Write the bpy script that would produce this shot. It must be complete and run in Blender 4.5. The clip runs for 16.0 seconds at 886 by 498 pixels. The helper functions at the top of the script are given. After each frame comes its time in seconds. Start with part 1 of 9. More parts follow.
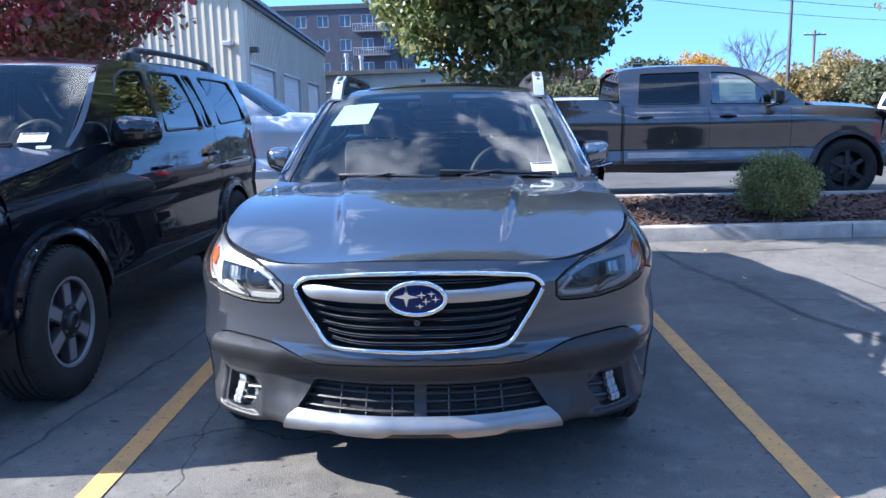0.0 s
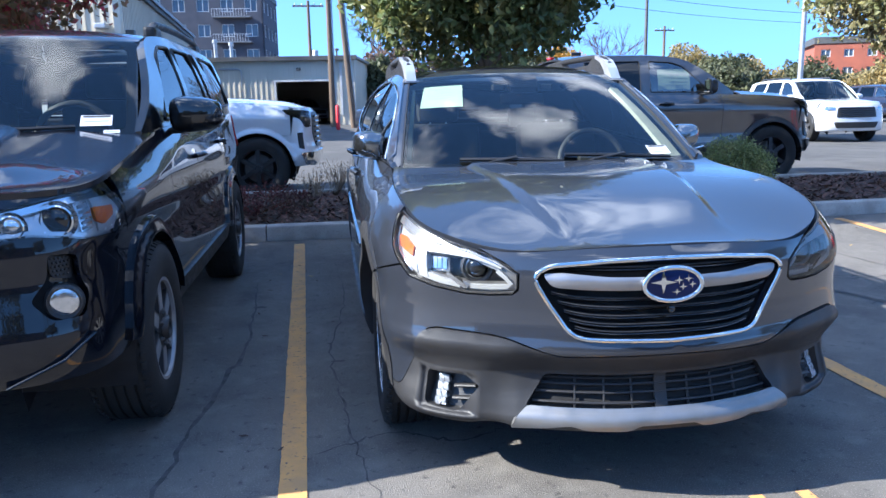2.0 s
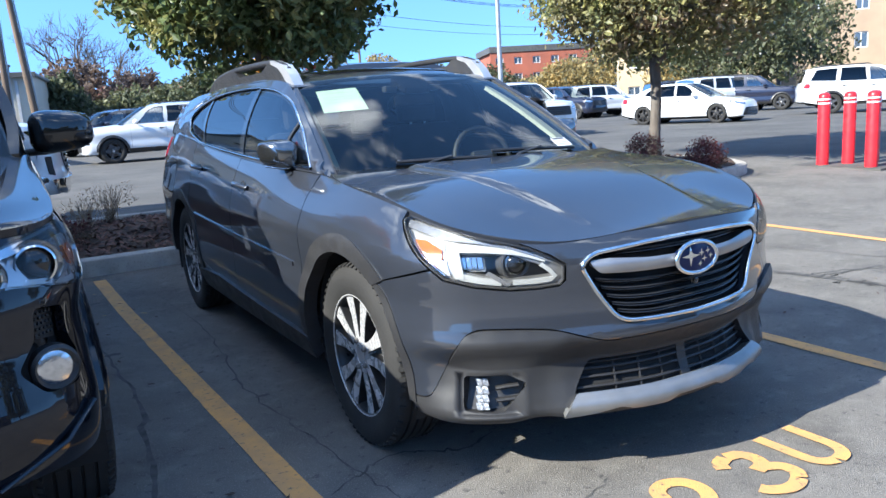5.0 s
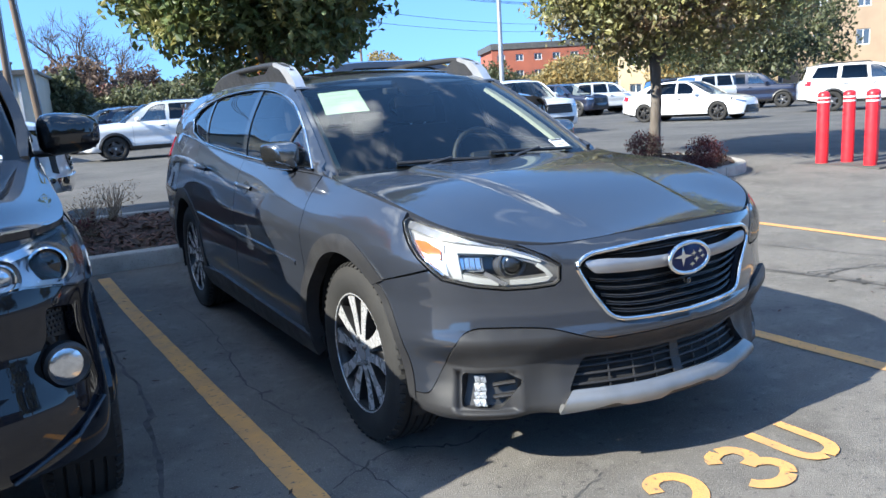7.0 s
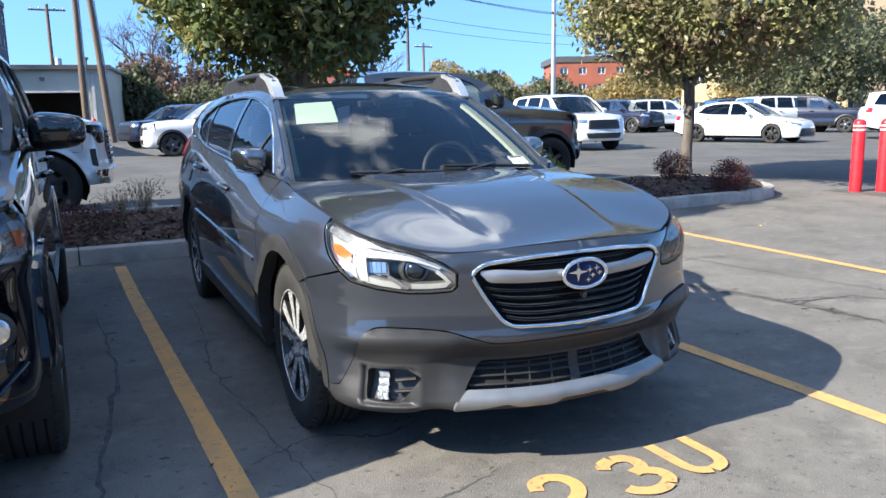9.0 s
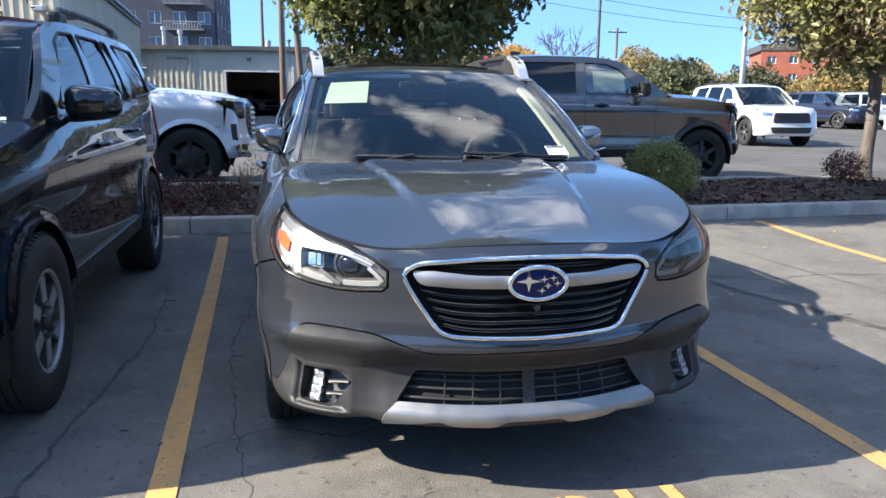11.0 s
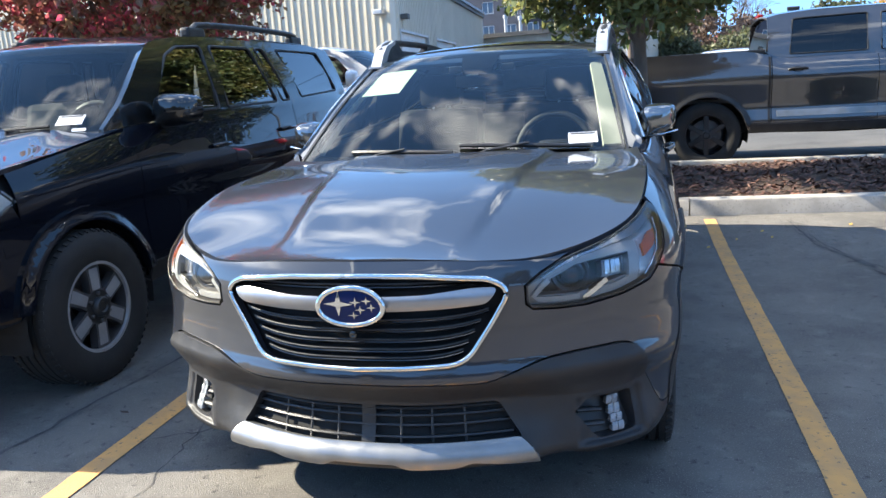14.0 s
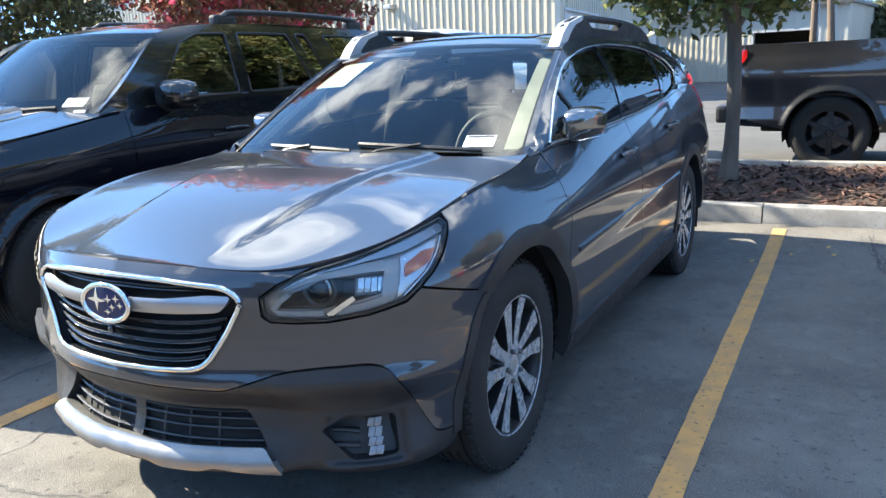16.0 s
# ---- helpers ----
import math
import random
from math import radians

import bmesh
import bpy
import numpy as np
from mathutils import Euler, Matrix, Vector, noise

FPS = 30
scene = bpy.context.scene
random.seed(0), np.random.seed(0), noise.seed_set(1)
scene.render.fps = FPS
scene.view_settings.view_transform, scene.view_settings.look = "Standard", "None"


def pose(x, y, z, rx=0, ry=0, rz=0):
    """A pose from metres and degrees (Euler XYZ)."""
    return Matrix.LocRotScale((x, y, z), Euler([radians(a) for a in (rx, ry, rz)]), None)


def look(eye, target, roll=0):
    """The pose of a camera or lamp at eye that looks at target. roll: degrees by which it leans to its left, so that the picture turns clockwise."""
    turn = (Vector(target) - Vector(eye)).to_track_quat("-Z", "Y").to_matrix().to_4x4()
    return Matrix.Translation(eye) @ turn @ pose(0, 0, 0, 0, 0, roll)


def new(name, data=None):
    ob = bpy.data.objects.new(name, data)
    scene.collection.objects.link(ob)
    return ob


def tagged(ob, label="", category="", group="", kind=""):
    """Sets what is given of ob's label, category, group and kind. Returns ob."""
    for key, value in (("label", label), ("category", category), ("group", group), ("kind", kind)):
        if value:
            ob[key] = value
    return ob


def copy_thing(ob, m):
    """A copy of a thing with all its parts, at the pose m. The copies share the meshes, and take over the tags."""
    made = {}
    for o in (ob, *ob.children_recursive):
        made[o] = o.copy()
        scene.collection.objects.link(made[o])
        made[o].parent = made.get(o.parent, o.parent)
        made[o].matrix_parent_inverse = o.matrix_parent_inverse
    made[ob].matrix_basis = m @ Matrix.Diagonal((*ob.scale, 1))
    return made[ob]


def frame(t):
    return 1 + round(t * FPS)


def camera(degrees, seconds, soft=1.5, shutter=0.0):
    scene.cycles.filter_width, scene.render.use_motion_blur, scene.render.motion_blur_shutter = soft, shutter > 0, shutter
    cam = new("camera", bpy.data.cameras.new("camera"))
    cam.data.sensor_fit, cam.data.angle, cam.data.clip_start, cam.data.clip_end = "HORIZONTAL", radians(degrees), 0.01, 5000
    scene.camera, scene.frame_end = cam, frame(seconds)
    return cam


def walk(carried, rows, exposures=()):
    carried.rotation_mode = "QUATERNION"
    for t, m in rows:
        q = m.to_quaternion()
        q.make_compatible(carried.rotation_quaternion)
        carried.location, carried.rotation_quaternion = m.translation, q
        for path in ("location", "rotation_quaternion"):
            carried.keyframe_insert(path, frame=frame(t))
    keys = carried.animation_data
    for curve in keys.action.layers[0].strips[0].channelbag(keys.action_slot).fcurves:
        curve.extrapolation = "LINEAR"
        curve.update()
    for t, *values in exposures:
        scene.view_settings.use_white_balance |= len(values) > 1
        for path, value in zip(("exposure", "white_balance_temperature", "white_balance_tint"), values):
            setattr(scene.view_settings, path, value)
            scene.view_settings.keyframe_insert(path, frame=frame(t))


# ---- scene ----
import mathutils
cam = camera(60.3, 16.0)
PATH = [
    (0, (0.179, -2.37, 1.331), (0.106, -0.401, 0.989), -1.2),
    (0.5, (-0.15, -2.37, 1.324), (-0.14, -0.4, 0.975), -0.5),
    (1, (-0.449, -2.279, 1.32), (-0.36, -0.313, 0.964), -0.3),
    (1.5, (-0.788, -2.276, 1.319), (-0.611, -0.317, 0.955), -0.5),
    (2, (-1.043, -2.153, 1.314), (-0.76, -0.209, 0.941), -1.0),
    (2.5, (-1.285, -2.003, 1.316), (-0.863, -0.084, 0.942), -1.7),
    (3, (-1.555, -1.892, 1.352), (-0.966, -0.017, 0.977), -2.4),
    (3.5, (-1.686, -1.696, 1.344), (-0.929, 0.117, 0.968), -3.0),
    (4, (-1.849, -1.548, 1.314), (-0.959, 0.203, 0.938), -3.5),
    (4.5, (-1.963, -1.595, 1.314), (-0.993, 0.112, 0.935), -3.6),
    (4.7, (-1.98, -1.672, 1.3), (-0.994, 0.027, 0.929), -3.4),
    (7, (-2.016, -1.764, 1.325), (-1.034, -0.063, 0.946), -3.4),
    (7.5, (-2.007, -1.743, 1.322), (-1.025, -0.04, 0.955), -3.4),
    (8, (-1.939, -1.869, 1.332), (-0.97, -0.156, 0.974), -2.8),
    (8.2, (-1.899, -1.962, 1.346), (-0.943, -0.241, 0.991), -2.5),
    (10.3, (-1.113, -2.3, 1.318), (-0.531, -0.424, 0.94), 0.8),
    (10.5, (-1.022, -2.272, 1.316), (-0.488, -0.383, 0.932), 0.8),
    (11, (-0.78, -2.213, 1.321), (-0.38, -0.292, 0.936), 0.6),
    (11.5, (-0.507, -2.276, 1.336), (-0.244, -0.332, 0.948), 0.0),
    (12, (-0.269, -2.256, 1.315), (-0.147, -0.298, 0.924), -0.8),
    (12.5, (-0.012, -2.138, 1.316), (-0.051, -0.178, 0.919), -1.9),
    (13, (0.29, -2.121, 1.321), (0.09, -0.172, 0.917), -2.7),
    (13.5, (0.538, -2.028, 1.319), (0.182, -0.103, 0.908), -3.2),
    (14, (0.778, -1.836, 1.324), (0.269, 0.052, 0.906), -3.6),
    (14.5, (1.106, -1.747, 1.342), (0.471, 0.1, 0.912), -3.6),
    (15, (1.336, -1.606, 1.336), (0.597, 0.2, 0.897), -3.3),
    (15.3, (1.451, -1.541, 1.331), (0.667, 0.246, 0.891), -3.3),
    (15.5, (1.575, -1.397, 1.331), (0.731, 0.36, 0.883), -2.9),
    (16, (1.852, -1.319, 1.346), (0.907, 0.386, 0.896), -2.4),
]
walk(cam, [(t, look(eye, target, roll)) for t, eye, target, roll in PATH],
     exposures=((0, 2.14, 5550, 11), (3.5, 2.06, 5750, 7), (7, 1.93, 6050, 5), (11, 1.98, 6550, 8), (13, 2.20, 6600, 7), (16, 2.54, 6650, 4)))

# ---- light and sky ----
SUN_TO = Vector((1.45, 0.06, -1.0)).normalized()
sun_data = bpy.data.lights.new("sun", "SUN")
sun_data.energy, sun_data.angle, sun_data.color = 4.0, radians(0.55), (1.0, 0.91, 0.78)
sun = new("sun", sun_data)
sun.matrix_world = look((0, 0, 30), Vector((0, 0, 30)) + SUN_TO)

world = bpy.data.worlds.new("sky")
scene.world = world
world.use_nodes = True
wn, wl = world.node_tree.nodes, world.node_tree.links
wn.clear()
w_out = wn.new("ShaderNodeOutputWorld")
w_bg = wn.new("ShaderNodeBackground")
w_sky = wn.new("ShaderNodeTexSky")
w_sky.sky_type, w_sky.sun_disc = "NISHITA", False
w_sky.sun_elevation = math.asin(-SUN_TO.z)
w_sky.sun_rotation = math.atan2(-SUN_TO.x, -SUN_TO.y)
w_sky.air_density, w_sky.dust_density, w_sky.ozone_density = 1.0, 0.0, 3.0
w_bg.inputs["Strength"].default_value = 0.132
# drifting clouds overhead
w_tc = wn.new("ShaderNodeTexCoord")
w_map = wn.new("ShaderNodeMapping")
w_map.inputs["Scale"].default_value = (1.9, 1.9, 2.6)
w_noise = wn.new("ShaderNodeTexNoise")
w_noise.inputs["Scale"].default_value = 1.7
w_noise.inputs["Detail"].default_value = 9.0
w_noise.inputs["Roughness"].default_value = 0.58
w_noise.inputs["Distortion"].default_value = 0.25
w_ramp = wn.new("ShaderNodeMapRange")
w_ramp.inputs["From Min"].default_value, w_ramp.inputs["From Max"].default_value = 0.53, 0.66
w_sep = wn.new("ShaderNodeSeparateXYZ")
w_side = wn.new("ShaderNodeMapRange")
w_side.inputs["From Min"].default_value, w_side.inputs["From Max"].default_value = 0.42, 0.72
w_mul = wn.new("ShaderNodeMath")
w_mul.operation = "MULTIPLY"
w_mix = wn.new("ShaderNodeMix")
w_mix.data_type = "RGBA"
w_mix.inputs[7].default_value = (9.5, 9.5, 9.7, 1)
wl.new(w_tc.outputs["Generated"], w_map.inputs["Vector"])
wl.new(w_map.outputs[0], w_noise.inputs["Vector"])
wl.new(w_noise.outputs["Fac"], w_ramp.inputs["Value"])
wl.new(w_tc.outputs["Generated"], w_sep.inputs[0])
wl.new(w_sep.outputs["Z"], w_side.inputs["Value"])
wl.new(w_ramp.outputs[0], w_mul.inputs[0])
wl.new(w_side.outputs[0], w_mul.inputs[1])
wl.new(w_mul.outputs[0], w_mix.inputs[0])
# look a little higher into the sky, so that the hazy band at the horizon is thin
w_add = wn.new("ShaderNodeVectorMath")
w_add.operation = "ADD"
w_add.inputs[1].default_value = (0, 0, 0.34)
wl.new(w_tc.outputs["Generated"], w_add.inputs[0])
wl.new(w_add.outputs[0], w_sky.inputs["Vector"])
w_hsv = wn.new("ShaderNodeHueSaturation")
w_hsv.inputs["Saturation"].default_value = 1.10
w_hsv.inputs["Value"].default_value = 0.96
wl.new(w_sky.outputs[0], w_hsv.inputs["Color"])
wl.new(w_hsv.outputs[0], w_mix.inputs[6])
wl.new(w_mix.outputs[2], w_bg.inputs["Color"])
wl.new(w_bg.outputs[0], w_out.inputs["Surface"])


# ---- materials ----
def mat(name, color, rough=0.6, metal=0.0, color2=None, scale=8.0, detail=6.0, bump=0.0, bump_scale=60.0,
        rough_var=0.0, coat=0.0, spec=0.5, fine=None, low=0.35, high=0.65, island=0.0, spread=0.0, stretch=(1, 1, 1)):
    """A surface: a base colour broken up by a large noise (color2) and a fine one (fine), with relief and uneven gloss."""
    m = bpy.data.materials.new(name)
    m.use_nodes = True
    n, l = m.node_tree.nodes, m.node_tree.links
    p = n["Principled BSDF"]
    p.inputs["Base Color"].default_value = (*color, 1)
    p.inputs["Roughness"].default_value = rough
    p.inputs["Metallic"].default_value = metal
    p.inputs["Specular IOR Level"].default_value = spec
    p.inputs["Coat Weight"].default_value = coat
    p.inputs["Coat Roughness"].default_value = 0.03
    tc = n.new("ShaderNodeTexCoord")
    mp = n.new("ShaderNodeMapping")
    mp.inputs["Scale"].default_value = stretch
    l.new(tc.outputs["Object"], mp.inputs["Vector"])
    last = None

    def noise_fac(sc, dt, lo, hi):
        t = n.new("ShaderNodeTexNoise")
        t.inputs["Scale"].default_value, t.inputs["Detail"].default_value = sc, dt
        l.new(mp.outputs[0], t.inputs["Vector"])
        r = n.new("ShaderNodeMapRange")
        r.inputs["From Min"].default_value, r.inputs["From Max"].default_value = lo, hi
        l.new(t.outputs["Fac"], r.inputs["Value"])
        return r.outputs[0]

    def mixed(fac, a, b):
        x = n.new("ShaderNodeMix")
        x.data_type = "RGBA"
        l.new(fac, x.inputs[0])
        for value, sock in ((a, x.inputs[6]), (b, x.inputs[7])):
            if isinstance(value, tuple):
                sock.default_value = (*value, 1)
            else:
                l.new(value, sock)
        return x.outputs[2]

    if color2:
        last = mixed(noise_fac(scale, detail, low, high), color, color2)
    for f_color, f_scale, f_lo, f_hi in (fine if isinstance(fine, list) else [fine] if fine else []):
        last = mixed(noise_fac(f_scale, 3.0, f_lo, f_hi), last or color, f_color)
    if island or spread:
        src = n.new("ShaderNodeNewGeometry").outputs["Random Per Island"] if island else n.new("ShaderNodeObjectInfo").outputs["Random"]
        r = n.new("ShaderNodeMapRange")
        w = island or spread
        r.inputs["To Min"].default_value, r.inputs["To Max"].default_value = 1 - w, 1 + w
        l.new(src, r.inputs["Value"])
        hsv = n.new("ShaderNodeHueSaturation")
        l.new(r.outputs[0], hsv.inputs["Value"])
        if last:
            l.new(last, hsv.inputs["Color"])
        else:
            hsv.inputs["Color"].default_value = (*color, 1)
        last = hsv.outputs[0]
    if last:
        l.new(last, p.inputs["Base Color"])
    if rough_var:
        r = n.new("ShaderNodeMapRange")
        r.inputs["To Min"].default_value, r.inputs["To Max"].default_value = max(0.02, rough - rough_var), min(1, rough + rough_var)
        l.new(noise_fac(scale * 2.3, 5.0, 0.3, 0.7), r.inputs["Value"])
        l.new(r.outputs[0], p.inputs["Roughness"])
    if bump:
        t = n.new("ShaderNodeTexNoise")
        t.inputs["Scale"].default_value, t.inputs["Detail"].default_value = bump_scale, 5.0
        l.new(mp.outputs[0], t.inputs["Vector"])
        b = n.new("ShaderNodeBump")
        b.inputs["Strength"].default_value, b.inputs["Distance"].default_value = 1.0, bump
        l.new(t.outputs["Fac"], b.inputs["Height"])
        l.new(b.outputs[0], p.inputs["Normal"])
    return m


def glass_mat(name, tint, rough=0.0, ior=1.9):
    """A thin pane: mirror-like gloss by Fresnel over tinted see-through."""
    m = bpy.data.materials.new(name)
    m.use_nodes = True
    n, l = m.node_tree.nodes, m.node_tree.links
    n.clear()
    out = n.new("ShaderNodeOutputMaterial")
    tr, gl, mix, fr = n.new("ShaderNodeBsdfTransparent"), n.new("ShaderNodeBsdfGlossy"), n.new("ShaderNodeMixShader"), n.new("ShaderNodeFresnel")
    tr.inputs[0].default_value = (*tint, 1)
    gl.inputs["Roughness"].default_value = rough
    fr.inputs["IOR"].default_value = ior
    l.new(fr.outputs[0], mix.inputs[0])
    l.new(tr.outputs[0], mix.inputs[1])
    l.new(gl.outputs[0], mix.inputs[2])
    l.new(mix.outputs[0], out.inputs[0])
    return m


def glow_mat(name, color, strength):
    m = bpy.data.materials.new(name)
    m.use_nodes = True
    p = m.node_tree.nodes["Principled BSDF"]
    p.inputs["Base Color"].default_value = (*color, 1)
    p.inputs["Emission Color"].default_value = (*color, 1)
    p.inputs["Emission Strength"].default_value = strength
    return m


def paint_mat(name, color, flake=0.35, rough=0.32, dust=0.25, spec=0.5, coat_ior=1.85):
    """Car paint: metallic base under a clear coat, with a thin uneven film of dust."""
    m = bpy.data.materials.new(name)
    m.use_nodes = True
    n, l = m.node_tree.nodes, m.node_tree.links
    p = n["Principled BSDF"]
    p.inputs["Metallic"].default_value = flake
    p.inputs["Specular IOR Level"].default_value = spec
    p.inputs["Coat Weight"].default_value = 1.0
    p.inputs["Coat IOR"].default_value = coat_ior
    tc = n.new("ShaderNodeTexCoord")
    t1, t2 = n.new("ShaderNodeTexNoise"), n.new("ShaderNodeTexNoise")
    t1.inputs["Scale"].default_value, t1.inputs["Detail"].default_value = 2.6, 8.0
    t2.inputs["Scale"].default_value, t2.inputs["Detail"].default_value = 900.0, 1.0
    for t in (t1, t2):
        l.new(tc.outputs["Object"], t.inputs["Vector"])
    a = n.new("ShaderNodeMapRange")
    a.inputs["From Min"].default_value, a.inputs["From Max"].default_value, a.inputs["To Max"].default_value = 0.4, 0.75, dust
    l.new(t1.outputs["Fac"], a.inputs["Value"])
    mix = n.new("ShaderNodeMix")
    mix.data_type = "RGBA"
    mix.inputs[6].default_value = (*color, 1)
    mix.inputs[7].default_value = (0.23, 0.21, 0.19, 1)
    l.new(a.outputs[0], mix.inputs[0])
    hsv = n.new("ShaderNodeHueSaturation")
    v = n.new("ShaderNodeMapRange")
    v.inputs["To Min"].default_value, v.inputs["To Max"].default_value = 0.75, 1.25
    l.new(t2.outputs["Fac"], v.inputs["Value"])
    l.new(v.outputs[0], hsv.inputs["Value"])
    l.new(mix.outputs[2], hsv.inputs["Color"])
    l.new(hsv.outputs[0], p.inputs["Base Color"])
    r = n.new("ShaderNodeMapRange")
    r.inputs["To Min"].default_value, r.inputs["To Max"].default_value = rough, rough + 0.2
    l.new(a.outputs[0], r.inputs["Value"])
    l.new(r.outputs[0], p.inputs["Roughness"])
    c = n.new("ShaderNodeMapRange")
    c.inputs["To Min"].default_value, c.inputs["To Max"].default_value = 0.015, 0.09
    l.new(a.outputs[0], c.inputs["Value"])
    l.new(c.outputs[0], p.inputs["Coat Roughness"])
    return m


ASPHALT = mat("asphalt", (0.100, 0.093, 0.084), 0.9, color2=(0.165, 0.153, 0.137), scale=1.1, detail=12, bump=0.005, bump_scale=210,
              rough_var=0.08, fine=[((0.068, 0.064, 0.060), 2.6, 0.52, 0.86), ((0.20, 0.188, 0.17), 9.0, 0.54, 0.95), ((0.060, 0.057, 0.054), 26, 0.60, 0.74), ((0.27, 0.255, 0.235), 170, 0.56, 0.74)], low=0.3, high=0.72, spec=0.3)
AISLE = mat("aisle_asphalt", (0.070, 0.068, 0.065), 0.9, color2=(0.100, 0.096, 0.091), scale=0.5, detail=9, bump=0.004, bump_scale=120, spec=0.3, fine=[((0.050, 0.049, 0.048), 1.7, 0.52, 0.80)])
TAR = mat("crack_sealer", (0.034, 0.033, 0.032), 0.85, color2=(0.085, 0.081, 0.076), scale=14, bump=0.003, bump_scale=90)
CONCRETE = mat("kerb_concrete", (0.40, 0.37, 0.33), 0.9, color2=(0.27, 0.25, 0.22), scale=5, bump=0.004, bump_scale=120,
               fine=((0.2, 0.18, 0.16), 60, 0.56, 0.8))
YELLOW = mat("yellow_paint", (0.60, 0.305, 0.090), 0.8, color2=(0.45, 0.250, 0.100), scale=9, bump=0.002, bump_scale=150,
             fine=((0.13, 0.11, 0.08), 45, 0.60, 0.72))
SOIL = mat("planter_soil", (0.035, 0.022, 0.016), 0.95, color2=(0.07, 0.045, 0.03), scale=7, bump=0.02, bump_scale=25)
MULCH = mat("mulch_chips", (0.085, 0.036, 0.024), 0.9, island=0.6, color2=(0.14, 0.08, 0.06), scale=20)
LEAFY = mat("fallen_leaf", (0.55, 0.34, 0.05), 0.7, spread=0.3)


# ---- building helpers ----
def obj(name, bm, material, parent=None, label="", smooth=False, mats=None):
    """Links a bmesh as one mesh object, under a parent if there is one."""
    me = bpy.data.meshes.new(name)
    bm.to_mesh(me)
    bm.free()
    for m in mats or ([material] if material else []):
        me.materials.append(m)
    if smooth:
        me.shade_smooth()
        if smooth is not True:
            me.set_sharp_from_angle(angle=radians(smooth))
    ob = new(name, me)
    if parent:
        ob.parent = parent
    if label:
        tagged(ob, label)
    return ob


part = obj


def thing(name, m, label, category, group="", kind=""):
    """An Empty at the base of a thing."""
    e = new(name)
    e.matrix_world = m
    e.empty_display_size = 0.2
    return tagged(e, label, category, group, kind)


def add_box(bm, x0, y0, z0, x1, y1, z1, bevel=0.0, m=None):
    r = bmesh.ops.create_cube(bm, size=1.0, matrix=Matrix.Translation(((x0 + x1) / 2, (y0 + y1) / 2, (z0 + z1) / 2)) @ Matrix.Diagonal((x1 - x0, y1 - y0, z1 - z0, 1)))
    vs = r["verts"]
    if bevel:
        es = list({e for v in vs for e in v.link_edges})
        rb = bmesh.ops.bevel(bm, geom=es, offset=bevel, segments=2, affect="EDGES", profile=0.6)
        vs = list({v for f in rb["faces"] for v in f.verts} | {v for v in vs if v.is_valid})
    if m is not None:
        bmesh.ops.transform(bm, matrix=m, verts=vs)
    return vs


def box(x0, y0, z0, x1, y1, z1, bevel=0.0, m=None):
    bm = bmesh.new()
    add_box(bm, x0, y0, z0, x1, y1, z1, bevel, m)
    return bm


def add_lathe(bm, profile, segments=32, m=None, closed=False):
    """Turns (radius, height) points round the z axis."""
    rings = []
    for r, h in profile:
        if r < 1e-6:
            rings.append([bm.verts.new((0, 0, h))])
        else:
            rings.append([bm.verts.new((r * math.cos(2 * math.pi * i / segments), r * math.sin(2 * math.pi * i / segments), h)) for i in range(segments)])
    pairs = list(zip(rings, rings[1:])) + ([(rings[-1], rings[0])] if closed else [])
    for a, b in pairs:
        for i in range(segments):
            j = (i + 1) % segments
            if len(a) == 1 and len(b) == 1:
                continue
            if len(a) == 1:
                bm.faces.new((a[0], b[i], b[j]))
            elif len(b) == 1:
                bm.faces.new((a[i], a[j], b[0]))
            else:
                bm.faces.new((a[i], a[j], b[j], b[i]))
    vs = [v for ring in rings for v in ring]
    if m is not None:
        bmesh.ops.transform(bm, matrix=m, verts=vs)
    return vs


def lathe(profile, segments=32, m=None, closed=False):
    bm = bmesh.new()
    add_lathe(bm, profile, segments, m, closed)
    bmesh.ops.recalc_face_normals(bm, faces=bm.faces)
    return bm


def add_tube(bm, points, radius, segments=8, caps=True, flat=1.0):
    """A tube along points; radius a number or a function of 0..1; flat squeezes it along its second axis."""
    pts = [Vector(p) for p in points]
    n, rings, up = len(pts), [], None
    for i, p in enumerate(pts):
        d = (pts[min(i + 1, n - 1)] - pts[max(i - 1, 0)]).normalized()
        if up is None:
            up = d.orthogonal().normalized() if abs(d.z) > 0.95 else Vector((0, 0, 1))
        side = d.cross(up).normalized()
        upn = side.cross(d).normalized()
        r = radius(i / (n - 1)) if callable(radius) else radius
        rings.append([bm.verts.new(p + side * (r * math.cos(2 * math.pi * k / segments)) + upn * (r * flat * math.sin(2 * math.pi * k / segments))) for k in range(segments)])
    for a, b in zip(rings, rings[1:]):
        for k in range(segments):
            j = (k + 1) % segments
            bm.faces.new((a[k], a[j], b[j], b[k]))
    if caps:
        bm.faces.new(list(reversed(rings[0])))
        bm.faces.new(rings[-1])


def tube(points, radius, segments=8, caps=True, flat=1.0):
    bm = bmesh.new()
    add_tube(bm, points, radius, segments, caps, flat)
    return bm


def smooth01(a, b, x):
    t = min(1.0, max(0.0, (x - a) / (b - a)))
    return t * t * (3 - 2 * t)


def lerp(a, b, t):
    return a + (b - a) * t


